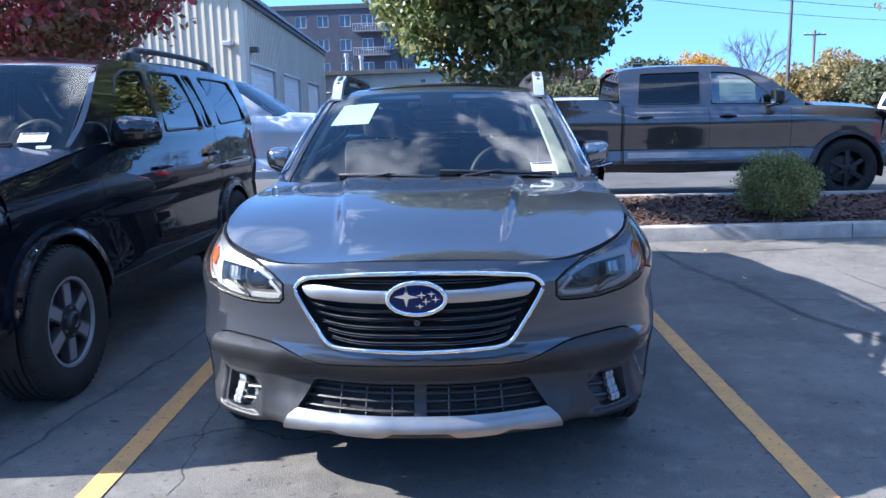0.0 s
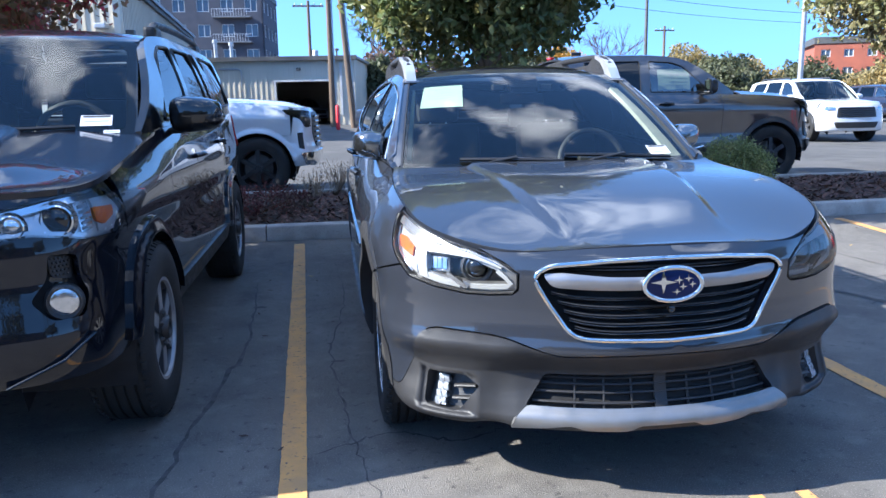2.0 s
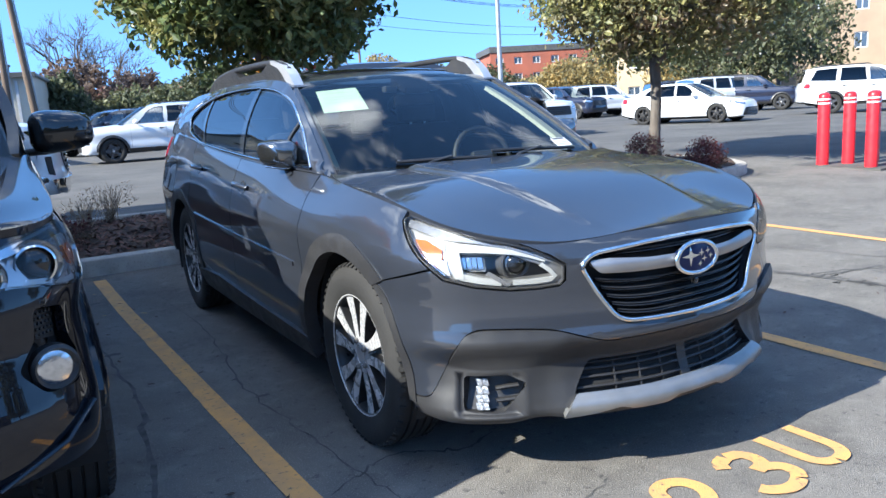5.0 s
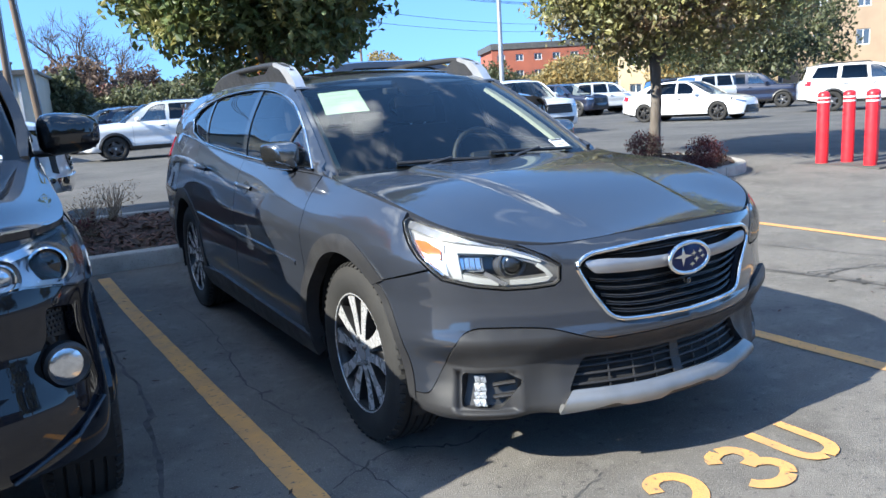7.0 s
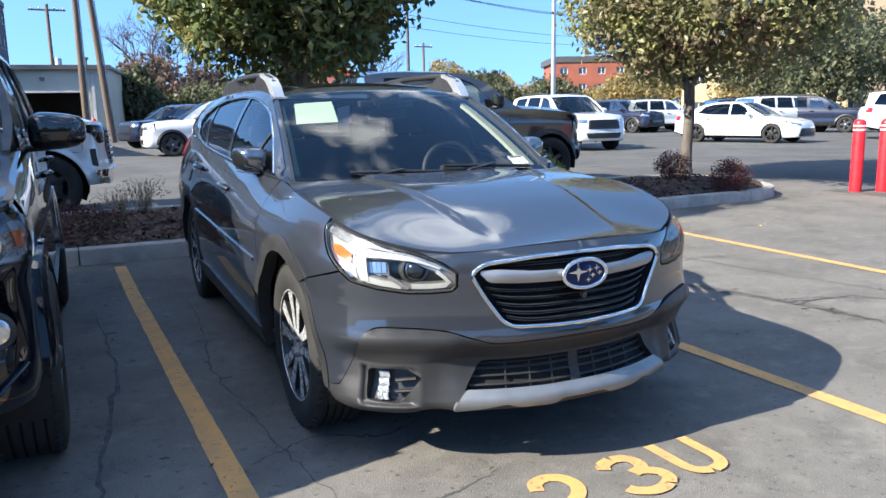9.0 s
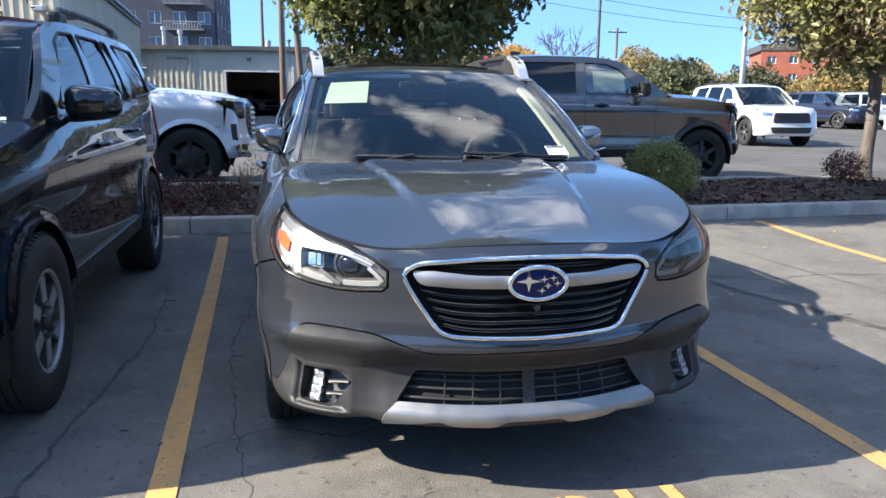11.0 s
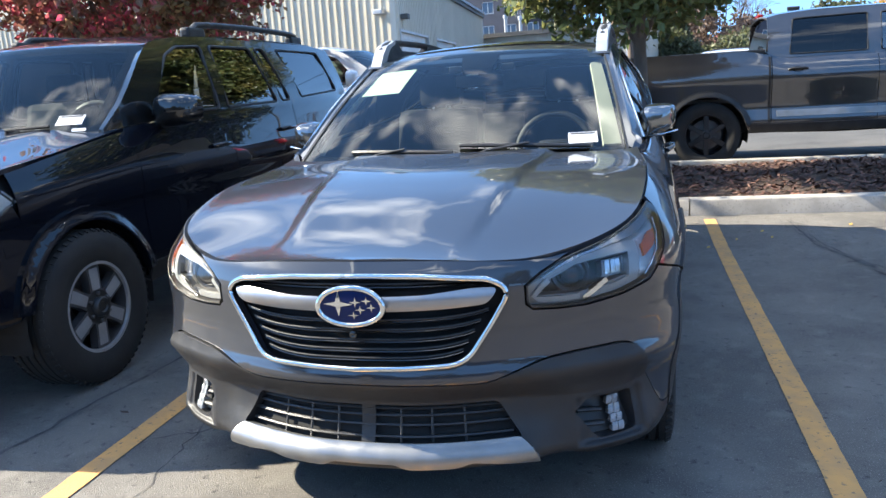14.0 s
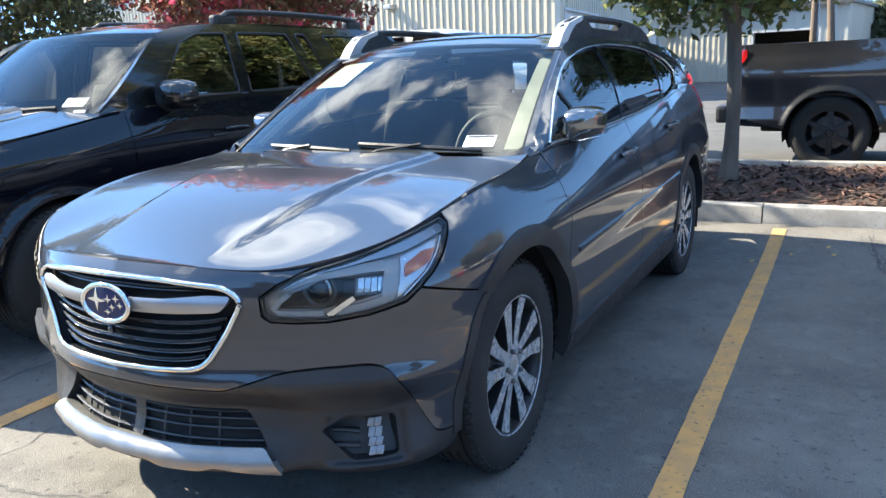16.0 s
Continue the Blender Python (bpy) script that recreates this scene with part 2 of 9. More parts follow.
def table(keys):
    """A smooth function through a few (x, y) keys (monotone cubic)."""
    xs, ys = [float(k[0]) for k in keys], [float(k[1]) for k in keys]
    n = len(xs)
    d = [(ys[i + 1] - ys[i]) / (xs[i + 1] - xs[i]) for i in range(n - 1)]
    m = [d[0]] + [0 if d[i - 1] * d[i] <= 0 else 2 * d[i - 1] * d[i] / (d[i - 1] + d[i]) for i in range(1, n - 1)] + [d[-1]]

    def f(x):
        i = max(k for k in range(n - 1) if xs[k] <= x) if x > xs[0] else 0
        h = xs[i + 1] - xs[i]
        t = (x - xs[i]) / h
        return ((1 + 2 * t) * (1 - t) ** 2 * ys[i] + t * (1 - t) ** 2 * h * m[i] + t * t * (3 - 2 * t) * ys[i + 1] + t * t * (t - 1) * h * m[i + 1])
    count = 600
    lo, step = xs[0], (xs[-1] - xs[0]) / count
    lut = [f(lo + step * k) for k in range(count)] + [ys[-1]]

    def quick(x):
        q = (x - lo) / step
        if q <= 0:
            return lut[0]
        if q >= count:
            return lut[-1]
        k = int(q)
        return lut[k] + (lut[k + 1] - lut[k]) * (q - k)
    return quick


# ---- ground ----
def ground_z(x, y):
    """The lot rises a little behind the planting strip."""
    return 0.04 * smooth01(3.8, 5.3, y) + 0.08 * smooth01(5.3, 8.2, y)


def kerb_y(x):
    return 5.28 + 0.045 * max(0.0, x - 1.5)


ISLAND_X0, ISLAND_X1 = -16.0, 8.9


def back_y(x):
    return 7.62 + 0.0 * x


bm = bmesh.new()
xs = [-600, -250, -120, -60, -30] + [-16 + i for i in range(0, 34)] + [22, 30, 45, 70, 120, 250, 600]
ys = [-600, -250, -120, -60, -30, -14] + [-8 + 0.5 * i for i in range(0, 40)] + [14, 18, 26, 40, 70, 130, 250, 600]
grid = [[bm.verts.new((x, y, ground_z(x, y))) for y in ys] for x in xs]
for i in range(len(xs) - 1):
    for j in range(len(ys) - 1):
        f = bm.faces.new((grid[i][j], grid[i + 1][j], grid[i + 1][j + 1], grid[i][j + 1]))
        f.material_index = 1 if ys[j] >= 7.0 or xs[i] >= 10 or ys[j] < -20 or xs[i] < -20 else 0
tagged(obj("ground", bm, None, smooth=True, mats=[ASPHALT, AISLE]), "grey cracked asphalt parking lot ground", "ground", kind="structure")


def ribbon(points, width, z=0.004, wobble=0.0, rnd=random.Random(3)):
    """A painted line along points on the ground."""
    bm = bmesh.new()
    pts = [Vector((p[0], p[1], 0)) for p in points]
    rows = []
    for a, b in zip(pts, pts[1:]):
        n = max(2, int((b - a).length / 0.08))
        for i in range(n + (b is pts[-1])):
            p = a.lerp(b, i / n)
            d = (b - a).normalized()
            s = Vector((-d.y, d.x, 0))
            w = width / 2
            row = []
            for k in (-1, -0.33, 0.33, 1):
                q = p + s * (k * w + (wobble * (rnd.random() - 0.5) if abs(k) == 1 else 0))
                row.append(bm.verts.new((q.x, q.y, ground_z(q.x, q.y) + z)))
            rows.append(row)
    for r0, r1 in zip(rows, rows[1:]):
        for k in range(3):
            bm.faces.new((r0[k], r1[k], r1[k + 1], r0[k + 1]))
    bmesh.ops.recalc_face_normals(bm, faces=bm.faces)
    for f in bm.faces:
        if f.normal.z < 0:
            f.normal_flip()
    return bm


for pts in (((-1.20, -0.35), (-1.36, 5.06)), ((1.40, -0.35), (1.335, 5.10)), ((4.16, 0.2), (4.30, 5.22)), ((-4.05, -0.35), (-4.1, 5.0))):
    tagged(obj("parking_line", ribbon(pts, 0.098, 0.0045, 0.004), YELLOW), "worn yellow painted parking bay line on asphalt", "parking line", "bay lines", kind="structure")


# ---- curved panels ----
def spline(points, per=12):
    """Catmull-Rom through points of any dimension."""
    p = [np.array(q, float) for q in points]
    p = [2 * p[0] - p[1]] + p + [2 * p[-1] - p[-2]]
    out = []
    for i in range(1, len(p) - 2):
        for k in range(per):
            t = k / per
            out.append(0.5 * ((2 * p[i]) + (p[i + 1] - p[i - 1]) * t + (2 * p[i - 1] - 5 * p[i] + 4 * p[i + 1] - p[i + 2]) * t * t
                              + (3 * p[i] - p[i - 1] - 3 * p[i + 1] + p[i + 2]) * t ** 3))
    out.append(p[-2])
    return np.array(out)


def rounded(points, r, n=5):
    """Fillets the corners of a closed outline; r a length or one for each corner."""
    out, m = [], len(points)
    for i in range(m):
        a, b, c = (np.array(points[(i + k) % m], float) for k in (-1, 0, 1))
        q = r[i] if isinstance(r, (list, tuple)) else r
        d0, d1 = np.linalg.norm(a - b), np.linalg.norm(c - b)
        q0, q1 = min(q, d0 * 0.48), min(q, d1 * 0.48)
        if q < 1e-4:
            out.append(tuple(b))
            continue
        s, e = b + (a - b) / d0 * q0, b + (c - b) / d1 * q1
        for k in range(n + 1):
            t = k / n
            out.append(tuple((1 - t) ** 2 * s + 2 * t * (1 - t) * b + t * t * e))
    return out


def arc(cx, cy, r, a0, a1, n=24):
    return [(cx + r * math.cos(radians(lerp(a0, a1, i / n))), cy + r * math.sin(radians(lerp(a0, a1, i / n)))) for i in range(n + 1)]


def inside(poly, pts):
    """Which of the points (n x 2) lie in the polygon."""
    res = np.zeros(len(pts), bool)
    x, y = pts[:, 0], pts[:, 1]
    q = np.array(poly)
    for (x0, y0), (x1, y1) in zip(q, np.roll(q, -1, axis=0)):
        c = (y0 > y) != (y1 > y)
        with np.errstate(divide="ignore", invalid="ignore"):
            res ^= c & (x < (x1 - x0) * (y - y0) / (y1 - y0 + 1e-30) + x0)
    return res


def dense(poly, step, closed=True):
    out, m = [], len(poly)
    for i in range(m if closed else m - 1):
        a, b = np.array(poly[i], float), np.array(poly[(i + 1) % m], float)
        n = max(1, int(math.ceil(np.linalg.norm(b - a) / step)))
        out += [tuple(a + (b - a) * k / n) for k in range(n)]
    if not closed:
        out.append(tuple(poly[-1]))
    return out


def frame_at(fn, u, v, sign=1.0, h=2e-3):
    """The place and unit normal of a surface."""
    a, b, c, d = fn(u + h, v), fn(u - h, v), fn(u, v + h), fn(u, v - h)
    p0, p1, p2 = a[0] - b[0], a[1] - b[1], a[2] - b[2]
    q0, q1, q2 = c[0] - d[0], c[1] - d[1], c[2] - d[2]
    n0, n1, n2 = p1 * q2 - p2 * q1, p2 * q0 - p0 * q2, p0 * q1 - p1 * q0
    k = sign / max(1e-12, math.sqrt(n0 * n0 + n1 * n1 + n2 * n2))
    return np.array(fn(u, v), float), np.array((n0 * k, n1 * k, n2 * k))


def sheet(name, outline, fn, material, parent=None, label="", step=0.03, holes=(), offset=0.0, thick=0.012, sign=1.0, bulge=None):
    """A panel: an outline (with holes) in the surface's own two coordinates, filled finely, laid on the surface fn and given turned-in edges.
    bulge(u, v) adds height along the normal."""
    loops = [dense(outline, step)] + [dense(h, step) for h in holes]
    pts, edges = [], []
    for lp in loops:
        k = len(pts)
        pts += lp
        edges += [(k + i, k + (i + 1) % len(lp)) for i in range(len(lp))]
    rim = np.array(pts)
    lo, hi = rim.min(0), rim.max(0)
    gx, gy = np.meshgrid(np.arange(lo[0] + step / 2, hi[0], step), np.arange(lo[1] + step / 2, hi[1], step))
    cand = np.stack([gx.ravel(), gy.ravel()], 1)
    if len(cand):
        keep = inside(loops[0], cand)
        for h in loops[1:]:
            keep &= ~inside(h, cand)
        cand = cand[keep]
        if len(cand):
            d = np.sqrt(((cand[:, None, :] - rim[None, :, :]) ** 2).sum(2)).min(1)
            cand = cand[d > step * 0.45]
    allp = [Vector(p) for p in pts] + [Vector(p) for p in cand]
    v2, _, tris, *_ = mathutils.geometry.delaunay_2d_cdt(allp, edges, [], 0, 1e-6)
    v2 = np.array([tuple(v) for v in v2])
    tri = np.array([t for t in tris if len(t) == 3])
    cen = v2[tri].mean(1)
    ok = inside(loops[0], cen)
    for h in loops[1:]:
        ok &= ~inside(h, cen)
    tri = tri[ok]
    a, b, c = v2[tri[:, 0]], v2[tri[:, 1]], v2[tri[:, 2]]
    area = (b[:, 0] - a[:, 0]) * (c[:, 1] - a[:, 1]) - (b[:, 1] - a[:, 1]) * (c[:, 0] - a[:, 0])
    tri = tri[np.abs(area) > 1e-10]
    area = area[np.abs(area) > 1e-10]
    flip = (area < 0) != (sign < 0)
    tri[flip] = tri[flip][:, ::-1]

    def surface(u, v):
        p, n = frame_at(fn, u, v, sign)
        return p + n * (offset + bulge(u, v)) if bulge else p + n * offset
    verts, norms = [], []
    for u, v in v2:
        if bulge:
            p, n = frame_at(surface, u, v, sign)
        else:
            p, n = frame_at(fn, u, v, sign)
            p = p + n * offset
        verts.append(p)
        norms.append(n)
    faces = [tuple(int(i) for i in t) for t in tri]
    if thick:
        count = {}
        for t in faces:
            for i in range(3):
                e = (t[i], t[(i + 1) % 3])
                count[e] = count.get(e, 0) + 1
        border = [e for e in count if (e[1], e[0]) not in count]
        nv = {}
        for e in border:
            d = verts[e[1]] - verts[e[0]]
            k = np.linalg.norm(d)
            out = np.cross(d / (k if k > 1e-12 else 1), norms[e[0]])
            ids = []
            for q in e:
                for depth in (0.0, thick):
                    verts.append(verts[q] - norms[q] * depth)
                    norms.append(out)
                    ids.append(len(verts) - 1)
            faces.append((ids[0], ids[1], ids[3], ids[2]))
    me = bpy.data.meshes.new(name)
    me.from_pydata([tuple(p) for p in verts], [], faces)
    me.materials.append(material)
    me.shade_smooth()
    me.normals_split_custom_set_from_vertices([tuple(n) for n in norms])
    ob = new(name, me)
    if parent:
        ob.parent = parent
    return tagged(ob, label) if label else ob


def prism(outline, place, half):
    """A solid slab: an outline in the (y, z) plane, place(y) gives its x, half its half thickness."""
    bm = bmesh.new()
    a = [bm.verts.new((place(y) - half, y, z)) for y, z in outline]
    b = [bm.verts.new((place(y) + half, y, z)) for y, z in outline]
    bm.faces.new(a)
    bm.faces.new(b[::-1])
    for i in range(len(a)):
        k = (i + 1) % len(a)
        bm.faces.new((a[i], b[i], b[k], a[k]))
    bmesh.ops.recalc_face_normals(bm, faces=bm.faces)
    return bm


def mirrored(fn):
    def twin(u, v):
        x, y, z = fn(u, v)
        return (-x, y, z)
    return twin


def both(name, outline, fn, material, parent, label="", **kw):
    """A panel and its twin on the other side."""
    s = kw.pop("sign", 1.0)
    return (sheet(name, outline, fn, material, parent, label, sign=s, **kw), sheet(name, outline, mirrored(fn), material, parent, label, sign=-s, **kw))


def stripe(points, width):
    """The outline of a band of that width round an open line."""
    p = np.array(points, float)
    l, r = [], []
    for i in range(len(p)):
        d = p[min(i + 1, len(p) - 1)] - p[max(i - 1, 0)]
        d = d / np.linalg.norm(d)
        w = width(i / (len(p) - 1)) if callable(width) else width
        s = np.array([-d[1], d[0]]) * w / 2
        l.append(tuple(p[i] + s))
        r.append(tuple(p[i] - s))
    return r + l[::-1]


def cord(name, points, fn, radius, material, parent, label="", offset=0.0, closed=False, segments=8, sign=1.0, flat=1.0):
    """A rod lying on a surface along a line in its coordinates."""
    line = []
    for u, v in points + ([points[0], points[1]] if closed else []):
        p, n = frame_at(fn, u, v, sign)
        line.append(tuple(p + n * offset))
    return obj(name, tube(line, radius, segments, not closed, flat), material, parent, label, smooth=50)


class Shell:
    """The skin of a car below its belt line: u runs along the plan outline from the middle of the nose to the middle of the tail, z is height."""

    def __init__(self, plan, edge, side, nose, turn, tail_turn, roll=0.24, power=2.0):
        self.p = spline(plan, 30)
        d = np.gradient(self.p, axis=0)
        d /= np.linalg.norm(d, axis=1)[:, None]
        self.u = np.concatenate([[0], np.cumsum(np.linalg.norm(np.diff(self.p, axis=0), axis=1))])
        self.n = np.stack([d[:, 1], -d[:, 0]], 1)
        e = spline(edge, 40)
        zt, it = [], []
        for q, t, n in zip(self.p, d, self.n):
            w = e[:, :2] - q
            along, depth = w @ t, -(w @ n)
            cost = np.abs(along) + np.where((depth < -0.05) | (depth > 0.75), 9, 0)
            k = int(cost.argmin())
            zt.append(e[k, 2])
            it.append(depth[k])
        ker = np.ones(9) / 9
        self.zt = np.convolve(np.pad(zt, 4, mode="edge"), ker, "valid")
        self.it = np.convolve(np.pad(it, 4, mode="edge"), ker, "valid")
        self.side, self.nose, self.turn, self.tail, self.roll, self.power = side, nose, turn, tail_turn, roll, power
        self.length = float(self.u[-1])
        self.count = 1500
        g = np.linspace(0, self.length, self.count + 1)
        self.lut = [tuple(float(c) for c in row) for row in np.stack([np.interp(g, self.u, q) for q in (self.p[:, 0], self.p[:, 1], self.n[:, 0], self.n[:, 1], self.zt, self.it)], 1)]

    def row(self, a):
        q = min(max(a / self.length, 0.0), 0.99999) * self.count
        k = int(q)
        f = q - k
        return [m + (n - m) * f for m, n in zip(self.lut[k], self.lut[k + 1])]

    def top(self, u):
        return self.row(abs(u))[4]

    def at(self, u, z):
        s, a = (1 if u >= 0 else -1), abs(u)
        x, y, nx, ny, zt, it = self.row(a)
        nx *= min(1.0, a / 0.09)
        w = smooth01(*self.turn, a)
        base = lerp(self.nose(z), self.side(z), w)
        t = (z - (zt - self.roll)) / self.roll
        inset = base
        if t > 0:
            inset += (it - lerp(self.nose(zt), self.side(zt), w)) * min(t, 1.15) ** self.power
        return (s * (x - nx * inset), y - ny * inset, z)

    def u_at(self, y):
        """The u of a place on the flank."""
        i = int(np.argmax(self.p[:, 0]))
        k = np.argsort(self.p[:, 1])
        return float(np.interp(y, self.p[k, 1], self.u[k]))

    def u_x(self, x):
        """The u of a place on the nose."""
        m = len(self.u) // 3
        i = int(np.argmax(self.p[:, 0] > 0.995 * self.p[:, 0].max()))
        return float(np.interp(x, self.p[:i, 0], self.u[:i]))


# ---- car materials ----
PAINT_GREY = paint_mat("grey_metallic_paint", (0.028, 0.032, 0.042), 0.25, 0.30, 0.030, 0.10, 1.70)
PAINT_DARK = paint_mat("charcoal_metallic_paint", (0.042, 0.042, 0.048), 0.45, 0.30, 0.10, 0.3)
PAINT_BLACK = paint_mat("black_blue_paint", (0.004, 0.005, 0.009), 0.0, 0.25, 0.006, 0.05, 1.55)
PAINT_WHITE = paint_mat("white_paint", (0.60, 0.61, 0.62), 0.0, 0.35, 0.06)
PAINT_SILVER = paint_mat("silver_white_paint", (0.70, 0.71, 0.73), 0.1, 0.3, 0.08)
PAINT_NAVY = paint_mat("navy_paint", (0.012, 0.015, 0.034), 0.2, 0.3, 0.03, 0.3, 1.6)
PAINT_RED = paint_mat("red_car_paint", (0.3, 0.02, 0.02), 0.3, 0.3, 0.1)
CLAD = mat("grey_plastic_cladding", (0.020, 0.020, 0.022), 0.46, color2=(0.028, 0.028, 0.029), scale=6, bump=0.0006, bump_scale=700, rough_var=0.08, spec=0.4)
BLACKP = mat("black_plastic", (0.014, 0.014, 0.015), 0.42, color2=(0.025, 0.024, 0.024), scale=9, bump=0.0005, bump_scale=500, rough_var=0.1)
PIANO = mat("gloss_black", (0.006, 0.006, 0.007), 0.12, color2=(0.012, 0.012, 0.012), scale=5, rough_var=0.05, coat=0.6)
INNER = mat("dark_cavity", (0.006, 0.006, 0.007), 0.9, color2=(0.012, 0.012, 0.012), scale=12)
CHROME = mat("chrome", (0.78, 0.79, 0.80), 0.08, 1.0, color2=(0.68, 0.69, 0.70), scale=12, rough_var=0.04)
SATIN = mat("satin_silver", (0.62, 0.62, 0.63), 0.40, 0.75, color2=(0.55, 0.55, 0.55), scale=10, rough_var=0.08)
SATIN_WING = mat("satin_grille_silver", (0.36, 0.36, 0.37), 0.34, 0.75, color2=(0.31, 0.31, 0.32), scale=10, rough_var=0.06)
SATIN_DULL = mat("brushed_silver_skid_plate", (0.29, 0.29, 0.29), 0.38, 0.7, color2=(0.23, 0.23, 0.225), scale=7, rough_var=0.1)
RUBBER = mat("tyre_rubber", (0.010, 0.010, 0.010), 0.80, color2=(0.019, 0.018, 0.017), scale=7, bump=0.0015, bump_scale=160)
RIM_DARK = mat("dark_wheel_paint", (0.016, 0.016, 0.018), 0.35, 0.1, color2=(0.026, 0.026, 0.027), scale=10, rough_var=0.08)
RIM_GUN = mat("gunmetal_wheel_paint", (0.10, 0.10, 0.11), 0.35, 0.5, color2=(0.08, 0.08, 0.08), scale=10, rough_var=0.08)
RIM_PALE = mat("pale_spoke_face", (0.34, 0.34, 0.345), 0.35, 0.35, color2=(0.29, 0.29, 0.295), scale=14, rough_var=0.06)
RIM_SILVER = mat("machined_wheel_face", (0.50, 0.50, 0.51), 0.28, 0.45, color2=(0.43, 0.43, 0.43), scale=14, rough_var=0.06)
STEEL = mat("brake_steel", (0.16, 0.155, 0.15), 0.45, 0.7, color2=(0.10, 0.09, 0.085), scale=12)
CABIN = mat("charcoal_upholstery", (0.022, 0.022, 0.024), 0.85, color2=(0.035, 0.034, 0.035), scale=7)
DASH = mat("dashboard_plastic", (0.02, 0.02, 0.022), 0.6, color2=(0.032, 0.031, 0.031), scale=8)
BEIGE = mat("beige_pillar_trim", (0.44, 0.45, 0.38), 0.8, color2=(0.38, 0.39, 0.33), scale=6)
PAPER = mat("paper_sheet", (0.50, 0.62, 0.52), 0.6, color2=(0.47, 0.58, 0.49), scale=6)
PAPER_W = mat("white_label", (0.85, 0.85, 0.86), 0.6, color2=(0.78, 0.78, 0.79), scale=20)
INK = mat("printed_bars", (0.05, 0.05, 0.055), 0.6, color2=(0.09, 0.09, 0.09), scale=40)
INK_PALE = mat("pale_print", (0.38, 0.47, 0.40), 0.6, color2=(0.42, 0.5, 0.44), scale=40)
BLUE = mat("emblem_blue", (0.002, 0.012, 0.070), 0.30, color2=(0.002, 0.010, 0.055), scale=8, coat=0.25, spec=0.2)
AMBER = mat("amber_reflector", (0.55, 0.11, 0.01), 0.2, color2=(0.42, 0.075, 0.01), scale=60, coat=0.8)
LAMP_CHROME = mat("bright_lamp_bowl", (0.62, 0.63, 0.65), 0.2, 0.6, color2=(0.58, 0.59, 0.61), scale=25, rough_var=0.08)
LENS_RED = mat("red_lamp_lens", (0.45, 0.01, 0.015), 0.15, color2=(0.3, 0.008, 0.01), scale=50, coat=0.8)
LAMP_BROW = mat("satin_lamp_brow", (0.36, 0.37, 0.39), 0.24, 0.75, color2=(0.32, 0.33, 0.35), scale=12, rough_var=0.05)
MIRROR_CAP = mat("silver_mirror_cap", (0.26, 0.27, 0.28), 0.16, 0.95, color2=(0.23, 0.24, 0.25), scale=8, rough_var=0.05)
LED = mat("white_light_guide", (0.36, 0.37, 0.375), 0.30, color2=(0.32, 0.33, 0.335), scale=30, coat=0.4)
LAMP_DARK = mat("lamp_inner_grey", (0.035, 0.036, 0.038), 0.32, color2=(0.05, 0.05, 0.052), scale=20, rough_var=0.06)
REFLECTOR = mat("lamp_reflector", (0.72, 0.73, 0.75), 0.14, 0.95, color2=(0.55, 0.56, 0.58), scale=70, detail=2, bump=0.0012, bump_scale=60)
CRYSTAL = mat("lamp_crystal", (0.27, 0.285, 0.30), 0.18, 0.45, color2=(0.25, 0.26, 0.28), scale=130, detail=2, bump=0.006, bump_scale=130)
GLASS_WS = glass_mat("windshield_glass", (0.50, 0.57, 0.55), 0.0, 1.62)
GLASS_SIDE = glass_mat("side_glass", (0.28, 0.32, 0.32), 0.0, 2.9)
GLASS_DARK = glass_mat("privacy_glass", (0.03, 0.034, 0.038), 0.0, 1.65)
GLASS_BLUE = glass_mat("mirrored_privacy_glass", (0.03, 0.034, 0.038), 0.0, 3.4)
GLASS_LENS = glass_mat("clear_lamp_lens", (0.93, 0.94, 0.95), 0.0, 1.5)


# ---- wheels ----
def spoke_sheet(name, outline, material, parent, x, depth, cup=0.0):
    """A flat wheel piece in the wheel's own plane (axle along x), facing +x."""
    return sheet(name, outline, lambda a, b: (x - cup * (a * a + b * b), a, b), material, parent, step=0.03, thick=depth)


def turned(points, deg):
    c, s = math.cos(radians(deg)), math.sin(radians(deg))
    return [(c * a - s * b, s * a + c * b) for a, b in points]


